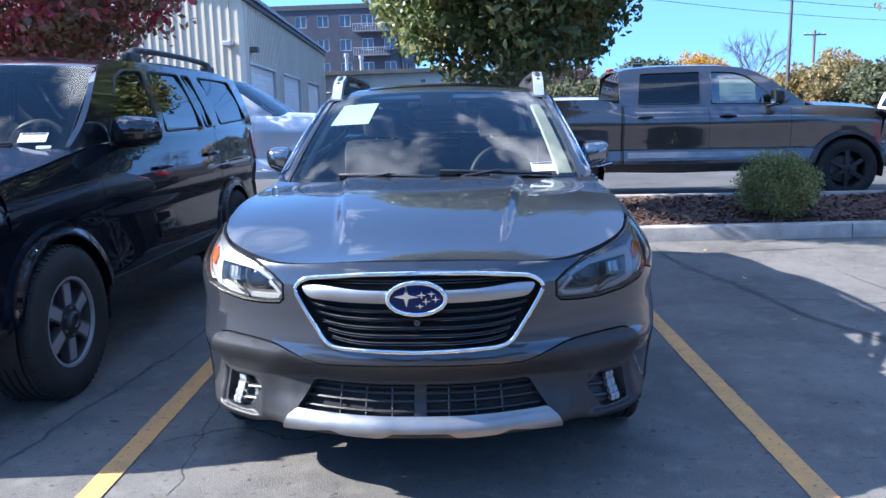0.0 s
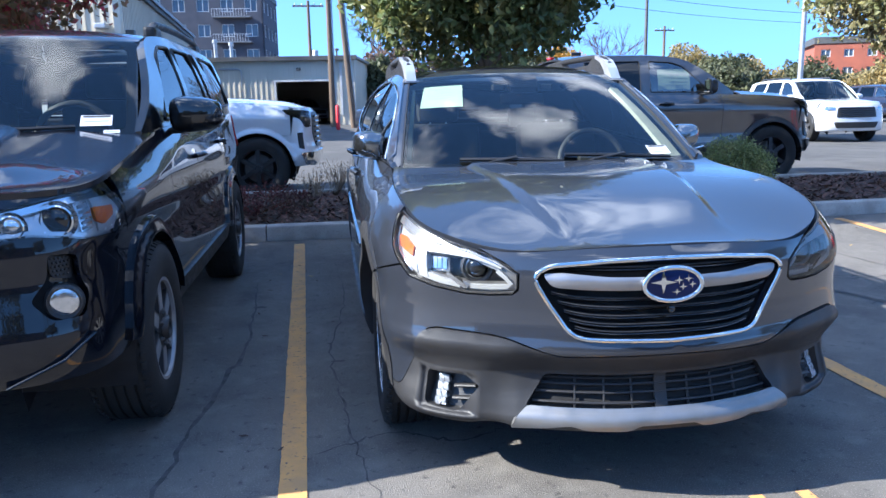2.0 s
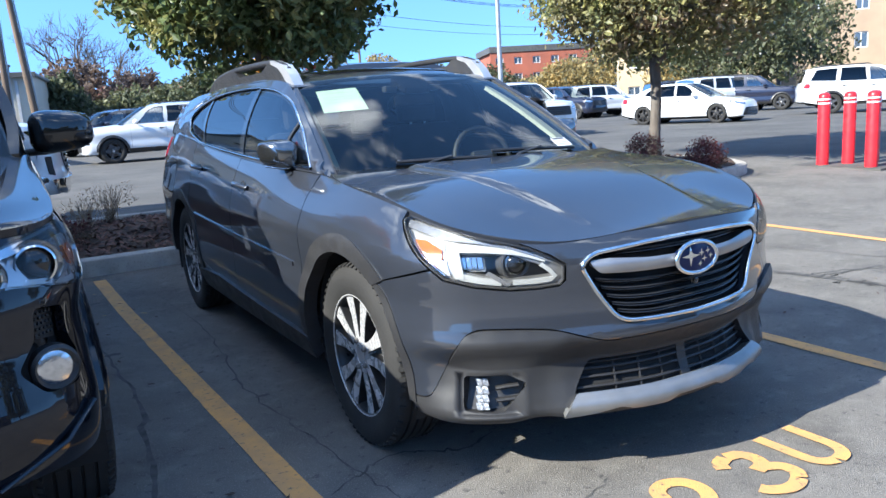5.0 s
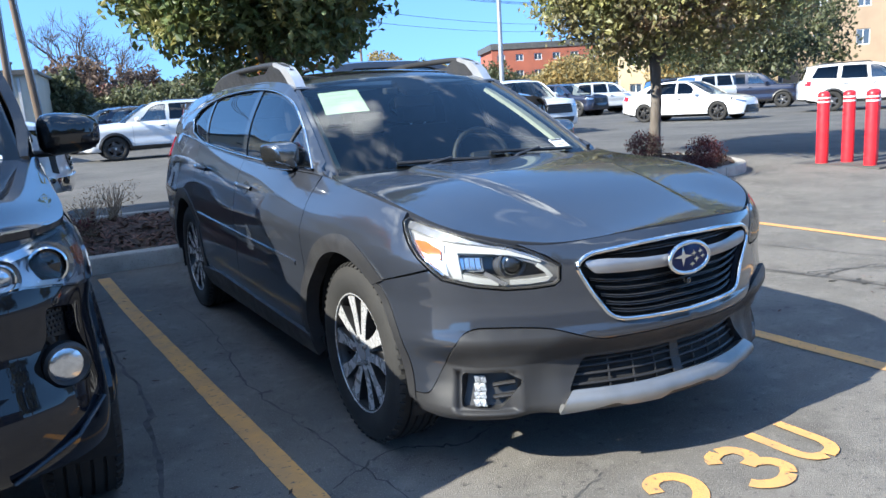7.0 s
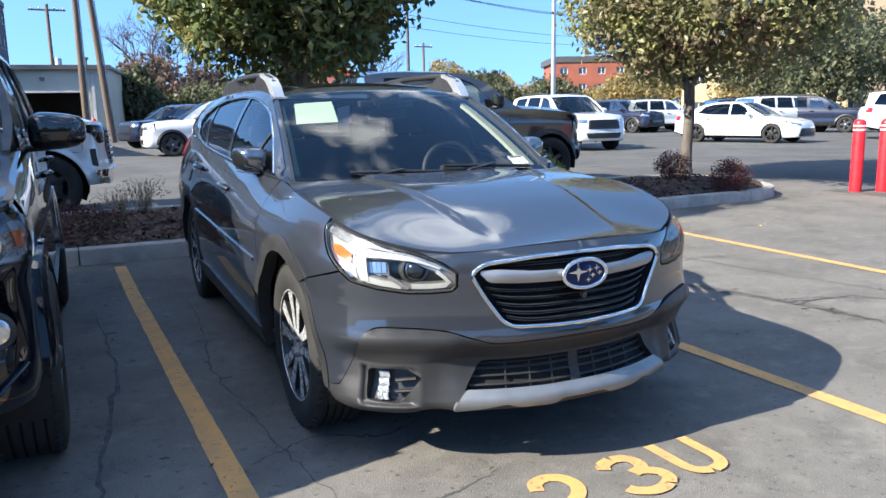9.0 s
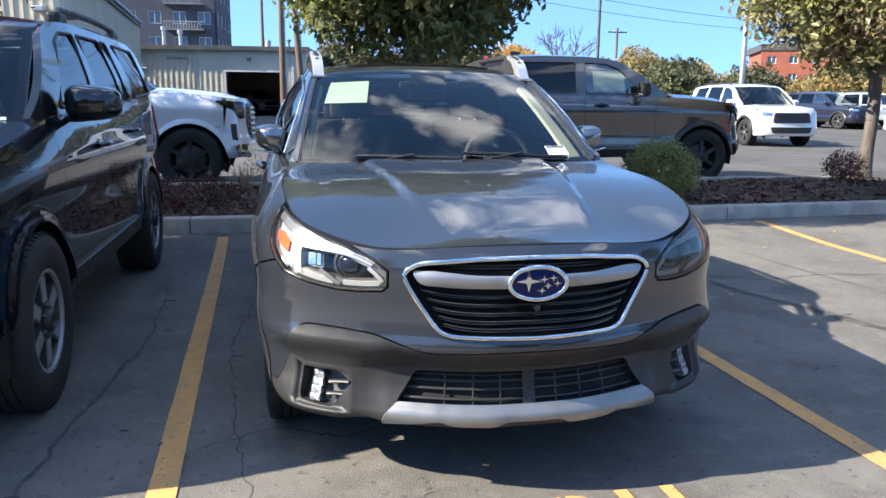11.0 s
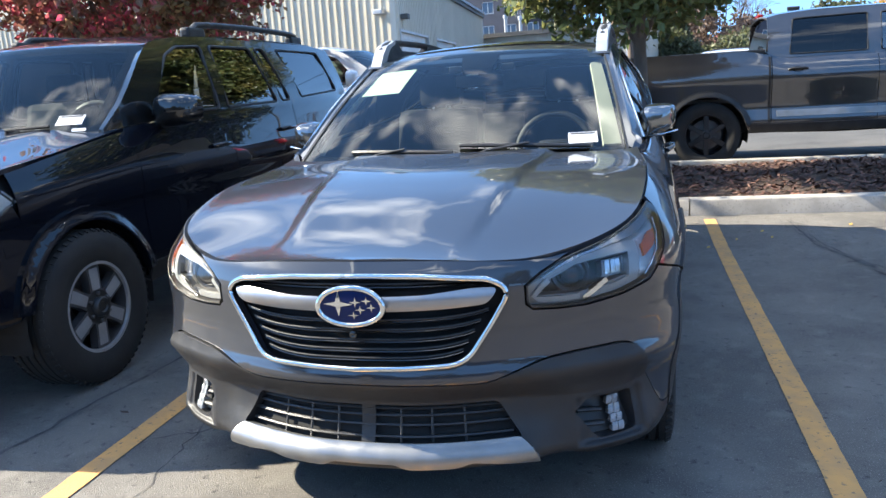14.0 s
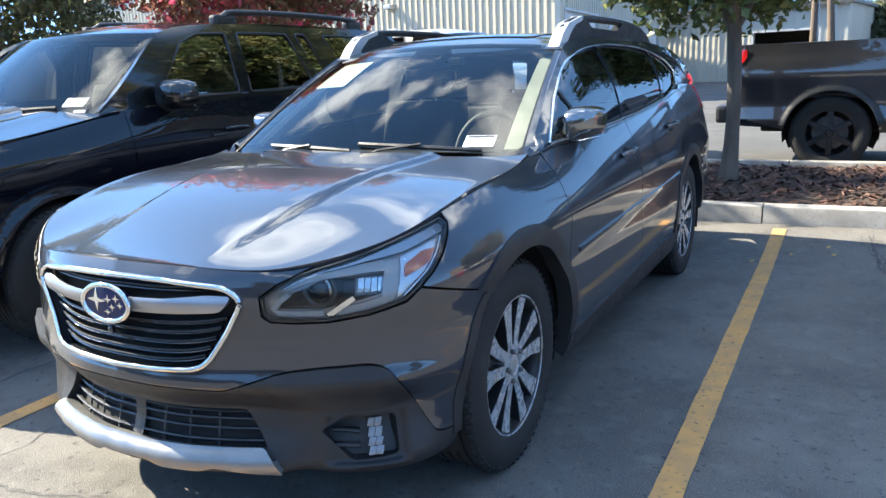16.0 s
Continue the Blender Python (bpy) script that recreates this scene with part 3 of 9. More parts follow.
def wheel(parent, place, side, radius, width, rim_r, style, steer=0.0):
    """tyre with tread, rim and spokes; side +1 faces +x, -1 faces -x."""
    w = new("wheel")
    w.parent = parent
    w.matrix_local = pose(*place, 0, 0, (0 if side > 0 else 180) + steer)
    to_x = pose(0, 0, 0, 0, 90, 0)
    h = width / 2
    prof = [(rim_r - 0.012, -h * 0.80), (rim_r + 0.006, -h * 0.92), (rim_r + 0.5 * (radius - rim_r), -h), (radius - 0.028, -h * 0.94), (radius - 0.008, -h * 0.82),
            (radius, -h * 0.62)]
    tread = []
    grooves = 4
    for g in range(grooves):
        c = lerp(-h * 0.62, h * 0.62, (g + 0.5) / grooves)
        tread += [(radius + 0.001, c - 0.006), (radius - 0.009, c - 0.004), (radius - 0.009, c + 0.004), (radius + 0.001, c + 0.006)]
    prof = prof + tread + [(r, -z) for r, z in prof[::-1]]
    bm = lathe(prof, 72, to_x, closed=True)
    # cross cuts of the shoulder blocks
    for k in range(60):
        a = 2 * math.pi * k / 60
        for s in (-1, 1):
            add_box(bm, -0.011, -0.0035 * radius / 0.36 * 2.2, -0.006, 0.011, 0.0035 * radius / 0.36 * 2.2, 0.0035,
                    m=pose(s * h * 0.80, 0, 0) @ Matrix.Rotation(a, 4, "X") @ pose(0, 0, radius - 0.004, 0, s * 32, 0))
    obj("tyre", bm, RUBBER, w, smooth=35)
    bm = lathe([(rim_r + 0.002, h * 0.80), (rim_r + 0.004, h * 0.86), (rim_r - 0.008, h * 0.86), (rim_r - 0.016, h * 0.70), (rim_r - 0.022, h * 0.2), (rim_r - 0.03, -h * 0.75)], 64, to_x)
    obj("rim", bm, RIM_DARK if style == "twin" else {"six": RIM_GUN, "dark": RIM_DARK, "plain": RIM_GUN}[style], w, smooth=45)
    if style == "six":
        obj("rim_lip", lathe([(rim_r + 0.004, h * 0.85), (rim_r + 0.003, h * 0.89), (rim_r - 0.012, h * 0.885), (rim_r - 0.016, h * 0.78)], 64, to_x), RIM_PALE, w, smooth=45)
    if style == "twin":
        obj("rim_lip", lathe([(rim_r + 0.003, h * 0.85), (rim_r + 0.002, h * 0.885), (rim_r - 0.004, h * 0.885), (rim_r - 0.007, h * 0.80)], 64, to_x), RIM_SILVER, w, smooth=45)
    obj("brake_disc", lathe([(0.05, -0.01), (rim_r * 0.72, -0.01), (rim_r * 0.72, -0.03), (0.05, -0.03)], 40, to_x, closed=True), STEEL, w, smooth=40)
    obj("wheel_back", lathe([(0.0, -h * 0.5), (rim_r - 0.02, -h * 0.5)], 32, to_x), INNER, w)
    R, x = rim_r - 0.010, h * (0.80 if style == "six" else 0.76)
    if style == "twin":
        for k in range(5):
            a = 72 * k + 90
            # a pair of swept arms: dark painted bodies with bright machined faces
            for q in (-1, 1):
                arm = [(q * 0.002, 0.030), (q * 0.003, 0.36 * R), (q * 0.012, 0.62 * R), (q * 0.026, R), (q * 0.098, 0.962 * R), (q * 0.060, 0.62 * R), (q * 0.042, 0.32 * R), (q * 0.036, 0.034)]
                arm = [(px + 0.022 * (py / R) ** 2 * (1 if q > 0 else 0.4), py) for px, py in arm]
                if q < 0:
                    arm = arm[::-1]
                spoke = spoke_sheet("spoke", turned(rounded(arm, 0.008, 3), a - 90), RIM_DARK, w, x - 0.002, 0.045, -0.14)
                cx, cy = (sum(p[i] for p in arm) / len(arm) for i in (0, 1))
                face = [(cx + (px - cx) * 0.90, cy + (py - cy) * 0.975) for px, py in arm]
                spoke_sheet("spoke_face", turned(rounded(face, 0.008, 3), a - 90), RIM_SILVER, spoke, x, 0.002, -0.14)
            dark = [(-0.006, 0.075), (0.010, 0.075), (0.044, 0.80 * R), (0.056, R), (-0.034, R), (-0.026, 0.80 * R)]
            spoke_sheet("spoke_back", turned(dark, a - 90), RIM_GUN, w, x - 0.030, 0.015, -0.14)
    elif style in ("six", "plain"):
        n = 6 if style == "six" else 5
        for k in range(n):
            a = 360 / n * k + (0 if style == "six" else 18)
            sp = [(-0.044, 0.05), (0.044, 0.05), (0.038, 0.55 * R), (0.046, R), (-0.046, R), (-0.038, 0.55 * R)]
            spoke_sheet("spoke", turned(rounded(sp, 0.012), a), RIM_GUN, w, x, 0.045, 0.10)
            pocket = [(-0.026, 0.40 * R), (0.026, 0.40 * R), (0.030, 0.90 * R), (-0.030, 0.90 * R)]
            if style == "six":
                spoke_sheet("spoke_face", turned(rounded(pocket, 0.008), a), RIM_PALE, w, x + 0.002, 0.002, 0.10)
    else:
        for k in range(6):
            for s in (-1, 1):
                sp = [(-0.016, 0.06), (0.016, 0.06), (0.020 + s * 0.03, R), (-0.020 + s * 0.03, R)]
                spoke_sheet("spoke", turned(rounded(sp, 0.008), 60 * k + s * 9), RIM_DARK, w, x, 0.04, 0.10)
    hub_mat = {"twin": RIM_SILVER, "six": BLACKP, "dark": RIM_DARK, "plain": RIM_GUN}[style]
    obj("hub", lathe([(0.075 if style != "six" else 0.085, x - 0.04), (0.072 if style != "six" else 0.082, x), (0.040, x + 0.004), (0.036, x - 0.006)], 40, to_x), hub_mat, w, smooth=40)
    obj("hub_cap", lathe([(0.036, x - 0.01), (0.034, x + 0.004), (0.0, x + 0.007)] if style != "six" else [(0.052, x - 0.01), (0.050, x + 0.02), (0.042, x + 0.03), (0.028, x + 0.03), (0.022, x + 0.022), (0, x + 0.022)], 40, to_x),
        SATIN if style in ("twin", "plain") else BLACKP, w, smooth=40)
    for k in range(5 if style != "six" else 6):
        a = 2 * math.pi * (k + 0.5) / (5 if style != "six" else 6)
        r = 0.056 if style != "six" else 0.068
        obj("lug_nut", lathe([(0.0095, -0.01), (0.0095, 0.012), (0.006, 0.016), (0, 0.016)], 8, pose(x, r * math.cos(a), r * math.sin(a)) @ to_x), STEEL, w)
    return w


# ---- the grey crossover wagon ----
def top_line(shell, u0, u1, n=24, drop=0.0):
    return [(lerp(u0, u1, i / n), shell.top(lerp(u0, u1, i / n)) - drop) for i in range(n + 1)]


def label_sheet(parent_thing, name, corners, fn, sign, rows, material, ink, label, offset):
    """A printed sheet on a pane with plain bars for its print: corners (a, b) low-left and top-right in the pane's coordinates."""
    (a0, b0), (a1, b1) = corners
    s = sheet(name, [(a0, b0), (a1, b0), (a1, b1), (a0, b1)], fn, material, parent_thing, label, step=0.04, thick=0.001, offset=offset, sign=sign)
    for c0, d0, c1, d1 in rows:
        sheet("print_bar", [(lerp(a0, a1, c0), lerp(b0, b1, d0)), (lerp(a0, a1, c1), lerp(b0, b1, d0)), (lerp(a0, a1, c1), lerp(b0, b1, d1)), (lerp(a0, a1, c0), lerp(b0, b1, d1))],
              fn, ink, s, step=0.05, thick=0.0, offset=offset + (0.0008 if offset > 0 else -0.0008) * (1 if offset > 0 else -1), sign=sign)
    return s


def wagon():
    car = thing("crossover_wagon", pose(0, 0, 0), "dark grey metallic crossover wagon with chrome grille parked between yellow lines", "car")
    plan = [(0, 0.045), (0.16, 0.055), (0.32, 0.095), (0.48, 0.160), (0.62, 0.232), (0.74, 0.312), (0.825, 0.405), (0.880, 0.53), (0.906, 0.70), (0.918, 0.95), (0.925, 1.6), (0.928, 2.4),
            (0.925, 3.2), (0.918, 3.7), (0.900, 4.25), (0.868, 4.55), (0.78, 4.74), (0.60, 4.82), (0.30, 4.85), (0, 4.86)]
    edge = [(0, 0.092, 0.867), (0.25, 0.118, 0.862), (0.44, 0.172, 0.849), (0.55, 0.235, 0.851), (0.66, 0.325, 0.880), (0.735, 0.43, 0.914), (0.775, 0.58, 0.947), (0.790, 0.85, 0.985),
            (0.783, 1.10, 1.008), (0.760, 1.34, 1.030), (0.775, 1.55, 1.043), (0.815, 1.85, 1.055), (0.826, 2.36, 1.080), (0.826, 3.2, 1.135), (0.812, 3.6, 1.175), (0.785, 4.1, 1.20),
            (0.745, 4.45, 1.20), (0.66, 4.62, 1.20), (0.5, 4.68, 1.20), (0, 4.72, 1.20)]
    side = table([(0.20, 0.085), (0.27, 0.045), (0.36, 0.018), (0.46, 0.004), (0.56, 0.002), (0.66, 0.012), (0.74, 0.006), (0.80, 0.004), (0.86, 0.016), (0.94, 0.034), (1.02, 0.055), (1.2, 0.11)])
    nose = table([(0.20, 0.10), (0.24, 0.03), (0.28, 0.0), (0.33, 0.018), (0.38, 0.040), (0.44, 0.048), (0.475, 0.026), (0.505, 0.000), (0.53, -0.012), (0.57, 0.000), (0.66, 0.010), (0.76, 0.006), (0.82, 0.018), (0.87, 0.046), (1.0, 0.12)])
    sh = Shell(plan, edge, side, nose, (0.80, 1.15), (5, 6), roll=0.22, power=2.2)
    W = sh.at
    U = sh.u_at
    ux = sh.u_x
    yf, yr, hz, ra = 0.95, 3.695, 0.358, 0.430
    uf, ur = U(yf), U(yr)
    a_lo = 0.27

    def arch_pts(uc, r, z0, reverse=False, n=28):
        a = math.degrees(math.asin((z0 - hz) / r))
        pts = arc(uc, hz, r, a, 180 - a, n)
        return pts[::-1] if reverse else pts

    # dark inner body that closes the joints
    full = [(0, 0.25), (0.6, 0.25)] + arch_pts(uf, ra + 0.03, 0.27, True) + arch_pts(ur, ra + 0.03, 0.27, True) + [(U(4.4), 0.3), (sh.length, 0.34), (sh.length, 1.17)] + top_line(sh, sh.length, 0, 60, 0.012)[1:]
    g_out = [(0.0, 0.826), (0.20, 0.822), (ux(0.38), 0.806), (ux(0.425), 0.772), (ux(0.375), 0.68), (ux(0.315), 0.592), (ux(0.275), 0.574), (0.0, 0.566)]
    grille = g_out + [(-a, b) for a, b in g_out[::-1][1:-1]]
    intake = rounded([(ux(0.392), 0.438), (ux(0.45), 0.328), (-ux(0.45), 0.328), (-ux(0.392), 0.438)], 0.02)
    fog = rounded([(ux(0.770), 0.408), (ux(0.772), 0.300), (ux(0.665), 0.288), (ux(0.585), 0.378), (ux(0.64), 0.410)], 0.018)
    # bumper skin in body colour, between bonnet edge and cladding
    lamp_top = [(u, sh.top(u) - 0.012) for u in np.linspace(0.66, 1.10, 12)]
    lamp_low = [(1.116, 0.922), (1.088, 0.898), (1.035, 0.857), (0.978, 0.816), (0.925, 0.780), (0.880, 0.748), (0.78, 0.723), (0.667, 0.708), (0.58, 0.708), (0.505, 0.714)]
    hl = [(0.490, 0.730), (0.489, 0.776), (0.535, 0.806), (0.60, 0.836)] + lamp_top + lamp_low
    seam_u = uf - math.sqrt(ra ** 2 - (0.700 - hz) ** 2)
    clad_edge = [(0.0, 0.524), (0.18, 0.522), (0.29, 0.518), (0.36, 0.520), (0.45, 0.546), (0.53, 0.568), (0.61, 0.577), (0.70, 0.581), (0.77, 0.581), (0.812, 0.566), (0.845, 0.527), (0.90, 0.448), (0.945, 0.370), (0.966, 0.341), (0.995, 0.331), (1.034, 0.330)]
    clad_line = [tuple(p) for p in spline(clad_edge, 5)]
    arch_f = [p for p in arch_pts(uf, ra, 0.27, True) if p[0] < uf]  # from the front foot of the arch upwards
    low_front = [p for p in arch_f if 0.315 < p[1] < 0.700]
    half = top_line(sh, 0, 0.625, 14, 0.004) + [(0.60, 0.842), (0.53, 0.813), (0.480, 0.780), (0.482, 0.724), (0.505, 0.706), (0.58, 0.700), (0.667, 0.700), (0.78, 0.715), (0.885, 0.740), (0.930, 0.773), (seam_u, 0.700)]
    half += low_front[::-1] + [(low_front[0][0] - 0.004, 0.326)] + clad_line[::-1]
    outline = half + [(-a, b) for a, b in half[::-1] if abs(a) > 1e-6]
    sheet("front_bumper", outline, W, PAINT_GREY, car, "dark grey painted bumper skin", step=0.022, holes=[grille], thick=0.02)
    # dark inner body behind the skins
    for s, f in ((1, W), (-1, mirrored(W))):
        sheet("inner_body", full, f, INNER, car, step=0.07, offset=-0.035, thick=0.0, sign=s, holes=[[(a, b) for a, b in g_out[1:-1]] and [(0.012, 0.80), (ux(0.36), 0.79), (ux(0.28), 0.60), (0.012, 0.59)], fog, [(0.76 + (a - 0.76) * 0.95, 0.80 + (b - 0.80) * 0.90) for a, b in hl]])
    # lower cladding
    low = [(0.0, 0.262), (ux(0.5), 0.256), (ux(0.70), 0.246), (U(0.40), 0.248), (U(0.53), 0.262), (arch_f[0][0] - 0.006, 0.272), (low_front[0][0] - 0.006, 0.308), (1.044, 0.319)]
    clad_half = low + [(a, b - 0.005) for a, b in clad_line[::-1]]
    outline = clad_half + [(-a, b) for a, b in clad_half[::-1] if abs(a) > 1e-6]

    def clad_bulge(u, z):
        a = abs(u)
        fold = 0.012 * smooth01(ux(0.40), ux(0.52), a) * smooth01(0.44, 0.52, z)
        pocket = -0.035 * smooth01(ux(0.46), ux(0.54), a) * (1 - smooth01(ux(0.56), ux(0.64), a)) * (1 - smooth01(0.36, 0.48, z))
        scoop = -0.026 * smooth01(ux(0.585), ux(0.64), a) * (1 - smooth01(ux(0.772), ux(0.792), a)) * smooth01(0.266, 0.288, z) * (1 - smooth01(0.408, 0.424, z))
        pod = 0.034 * smooth01(ux(0.40), ux(0.62), a) * (1 - smooth01(0.76, 0.93, a)) * smooth01(0.27, 0.39, z) * (1 - smooth01(0.43, 0.52, z))
        return fold + pocket * 0.35 + scoop + pod
    sheet("bumper_cladding", outline, W, CLAD, car, "matte grey plastic lower bumper cladding", step=0.022, holes=[intake, fog, [(-a, b) for a, b in fog]], thick=0.05, bulge=clad_bulge)
    sheet("cladding_seam", stripe([(ux(0.39), 0.53), (ux(0.40), 0.45), (ux(0.47), 0.44), (ux(0.49), 0.50), (ux(0.44), 0.53)], 0.004), W, BLACKP, car, step=0.03, offset=0.002, thick=0, bulge=clad_bulge)
    # skid plate
    sk = [(-ux(0.440), 0.334), (-ux(0.490), 0.268), (-ux(0.40), 0.274), (-0.31, 0.284), (-0.26, 0.274), (-0.13, 0.273), (-0.09, 0.285), (0.09, 0.285), (0.13, 0.273), (0.26, 0.274), (0.31, 0.284), (ux(0.40), 0.274), (ux(0.490), 0.268), (ux(0.440), 0.334)]
    sheet("skid_plate", rounded(sk, 0.01, 3), W, SATIN_DULL, car, "brushed silver skid plate", step=0.02, offset=0.014, thick=0.04,
          bulge=lambda u, z: 0.012 * smooth01(0.268, 0.298, z) * (1 - smooth01(0.298, 0.334, z)))
    # lower intake bars
    for z in (0.352, 0.378, 0.404, 0.424):
        cord("intake_bar", [(u, z) for u in np.linspace(-ux(0.43), ux(0.43), 25)], W, 0.007, BLACKP, car, offset=-0.022, segments=6, flat=0.7)
    for x in (-0.30, -0.2, -0.1, 0.1, 0.2, 0.3):
        cord("intake_rib", [(x, 0.330), (x, 0.436)], W, 0.004, BLACKP, car, offset=-0.028, segments=5)
    sheet("intake_centre_bar", [(-0.022, 0.33), (0.022, 0.33), (0.022, 0.436), (-0.022, 0.436)], W, BLACKP, car, offset=-0.016, thick=0.01)
    # grille: dark core, slats, silver wing, chrome frame, emblem
    sheet("grille_core", grille, W, INNER, car, step=0.05, offset=-0.045, thick=0)
    for z, half_w in ((0.795, 0.385), (0.700, 0.372), (0.672, 0.352), (0.644, 0.334), (0.618, 0.316), (0.594, 0.300)):
        pts = [(u, z - 0.006 + (0.010 if z > 0.75 else 0.0) + (0.016 * abs(u / half_w) ** 5 if z < 0.75 else 0.0)) for u in np.linspace(-ux(half_w), ux(half_w), 31)]
        cord("grille_slat", pts, W, 0.0095, PIANO, car, offset=-0.024, segments=8, flat=0.75)
        cord("grille_slat_lip", [(u, z2 + 0.007) for u, z2 in pts], W, 0.0028, BLACKP, car, offset=-0.014, segments=6)
    wing = [(-ux(0.398), 0.783), (-ux(0.330), 0.786), (-0.20, 0.774), (0, 0.771), (0.20, 0.774), (ux(0.330), 0.786), (ux(0.398), 0.783), (ux(0.365), 0.740), (0.25, 0.732), (0, 0.728), (-0.25, 0.732), (-ux(0.365), 0.740)]
    sheet("grille_wing", rounded(wing, 0.02, 4), W, SATIN_WING, car, "satin silver grille wing", step=0.015, offset=-0.006, thick=0.02,
          bulge=lambda u, z: 0.016 * (1 - ((z - 0.757) / 0.036) ** 2))
    cord("grille_frame", [tuple(p) for p in dense(rounded(grille, 0.03, 4), 0.02)], W, 0.0085, CHROME, car, "chrome grille surround", offset=0.006, closed=True, segments=10)
    emb = [(0.094 * math.cos(radians(a)), 0.7475 + 0.049 * math.sin(radians(a))) for a in range(0, 360, 8)]
    badge = sheet("emblem", [(a * 0.93, 0.7475 + (b - 0.7475) * 0.9) for a, b in emb], W, BLUE, car, "oval blue badge with chrome rim", step=0.02, offset=0.020, thick=0.03)
    cord("emblem_rim", emb, W, 0.0085, CHROME, badge, offset=0.020, closed=True, segments=8)
    for cx, cz, r in ((-0.032, 0.757, 0.034), (0.016, 0.762, 0.013), (0.048, 0.765, 0.012), (0.030, 0.742, 0.013), (0.062, 0.748, 0.012), (0.010, 0.727, 0.012)):
        star = []
        for k in range(8):
            q = r if k % 2 == 0 else r * 0.26
            star.append((cx + 1.25 * q * math.cos(k * math.pi / 4), cz + q * math.sin(k * math.pi / 4)))
        sheet("badge_mark", star, W, CHROME, badge, step=0.02, offset=0.0225, thick=0.002)
    obj("front_camera", lathe([(0.011, 0), (0.011, 0.012), (0.006, 0.014), (0, 0.010)], 14, Matrix.Translation(W(0.0, 0.668)) @ pose(0, -0.004, 0, 90, 0, 0)), PIANO, car, smooth=40)

    # headlamps
    for s, f in ((1, W), (-1, mirrored(W))):
        lamp = sheet("headlamp", hl, f, LAMP_DARK, car, "clear headlamp with white light guide, projector and amber corner", step=0.03, offset=-0.085, thick=0.0, sign=s)
        ring = dense(hl, 0.02)
        wall_v = []
        for a, b in ring:
            p, n = frame_at(f, a, b, s)
            wall_v += [tuple(p + n * 0.001), tuple(p - n * 0.088)]
        m = len(ring)
        me = bpy.data.meshes.new("lamp_housing")
        me.from_pydata(wall_v, [], [(2 * k, 2 * ((k + 1) % m), 2 * ((k + 1) % m) + 1, 2 * k + 1) for k in range(m)])
        me.materials.append(RIM_GUN)
        new("lamp_housing", me).parent = lamp
        cord("lamp_seal", hl, f, 0.003, BLACKP, lamp, offset=-0.002, closed=True, segments=6, sign=s)
        # chrome brow under the bonnet edge, running back to the outer tip
        brow = [(0.515, 0.784), (0.60, 0.826), (0.66, 0.850)] + [(u, z - 0.006) for u, z in lamp_top[1:]] + [(1.090, 0.908), (1.020, 0.898), (0.905, 0.876), (0.78, 0.862), (0.66, 0.841), (0.575, 0.810)]
        sheet("chrome_brow", brow, f, LAMP_BROW, lamp, "chrome brow strip", step=0.012, offset=-0.012, thick=0.010, sign=s)
        field = rounded([(0.522, 0.737), (0.566, 0.786), (0.66, 0.824), (0.834, 0.840), (0.816, 0.768), (0.75, 0.752), (0.69, 0.739), (0.65, 0.733)], 0.008, 3)
        sheet("lamp_bezel", hl, f, SATIN_DULL, lamp, "grey lamp bezel", step=0.015, offset=-0.028, thick=0.03, sign=s, holes=[field])
        guide = [tuple(p) for p in spline([(0.545, 0.795), (0.60, 0.816), (0.66, 0.831), (0.75, 0.844), (0.835, 0.850)], 6)]
        sheet("light_guide_upper", stripe(guide, lambda t: 0.010 + 0.016 * t), f, LED, lamp, "white light guide", step=0.012, offset=-0.016, thick=0.022, sign=s)
        sheet("light_guide_outer", rounded([(0.838, 0.864), (0.884, 0.862), (0.868, 0.800), (0.848, 0.745), (0.812, 0.742), (0.822, 0.790)], 0.006, 3), f, LED, lamp, "white light guide", step=0.012, offset=-0.018, thick=0.030, sign=s)
        sheet("light_guide_lower", stripe([(0.826, 0.751), (0.76, 0.736), (0.690, 0.724)], lambda t: 0.024 - 0.006 * t), f, LED, lamp, "white light guide", step=0.012, offset=-0.020, thick=0.026, sign=s)
        hook = [(0.652, 0.724), (0.58, 0.724), (0.528, 0.728), (0.513, 0.738), (0.535, 0.762), (0.560, 0.784)]
        sheet("light_guide_hook", stripe(hook, 0.015), f, LED, lamp, "white light guide", step=0.010, offset=-0.018, thick=0.026, sign=s)
        sheet("lamp_notch", stripe([(0.664, 0.716), (0.695, 0.736), (0.738, 0.764)], 0.015), f, CHROME, lamp, step=0.010, offset=-0.016, thick=0.020, sign=s)
        refl = rounded([(0.738, 0.764), (0.806, 0.768), (0.832, 0.836), (0.748, 0.828)], 0.008, 3)
        rf = sheet("high_beam_reflector", refl, f, CRYSTAL, lamp, "faceted clear reflector", step=0.012, offset=-0.046, thick=0.03, sign=s)
        for k in range(4):
            a = 0.748 + 0.020 * k
            sheet("reflector_facet", [(a, 0.778), (a + 0.017, 0.779), (a + 0.023, 0.822), (a + 0.006, 0.820)], f, REFLECTOR, rf, step=0.02, offset=-0.040 + 0.002 * (k % 2), thick=0.006, sign=s)
        outer = [(1.078, 0.900), (1.030, 0.862), (0.975, 0.822), (0.925, 0.790), (0.885, 0.758), (0.862, 0.752), (0.876, 0.800), (0.893, 0.866), (1.020, 0.892)]
        sheet("corner_reflector", outer, f, LAMP_CHROME, lamp, "bright corner reflector", step=0.015, offset=-0.024, thick=0.006, sign=s)
        amber = rounded([(1.030, 0.874), (0.975, 0.872), (0.900, 0.846), (0.892, 0.810), (0.985, 0.842)], 0.006, 3)
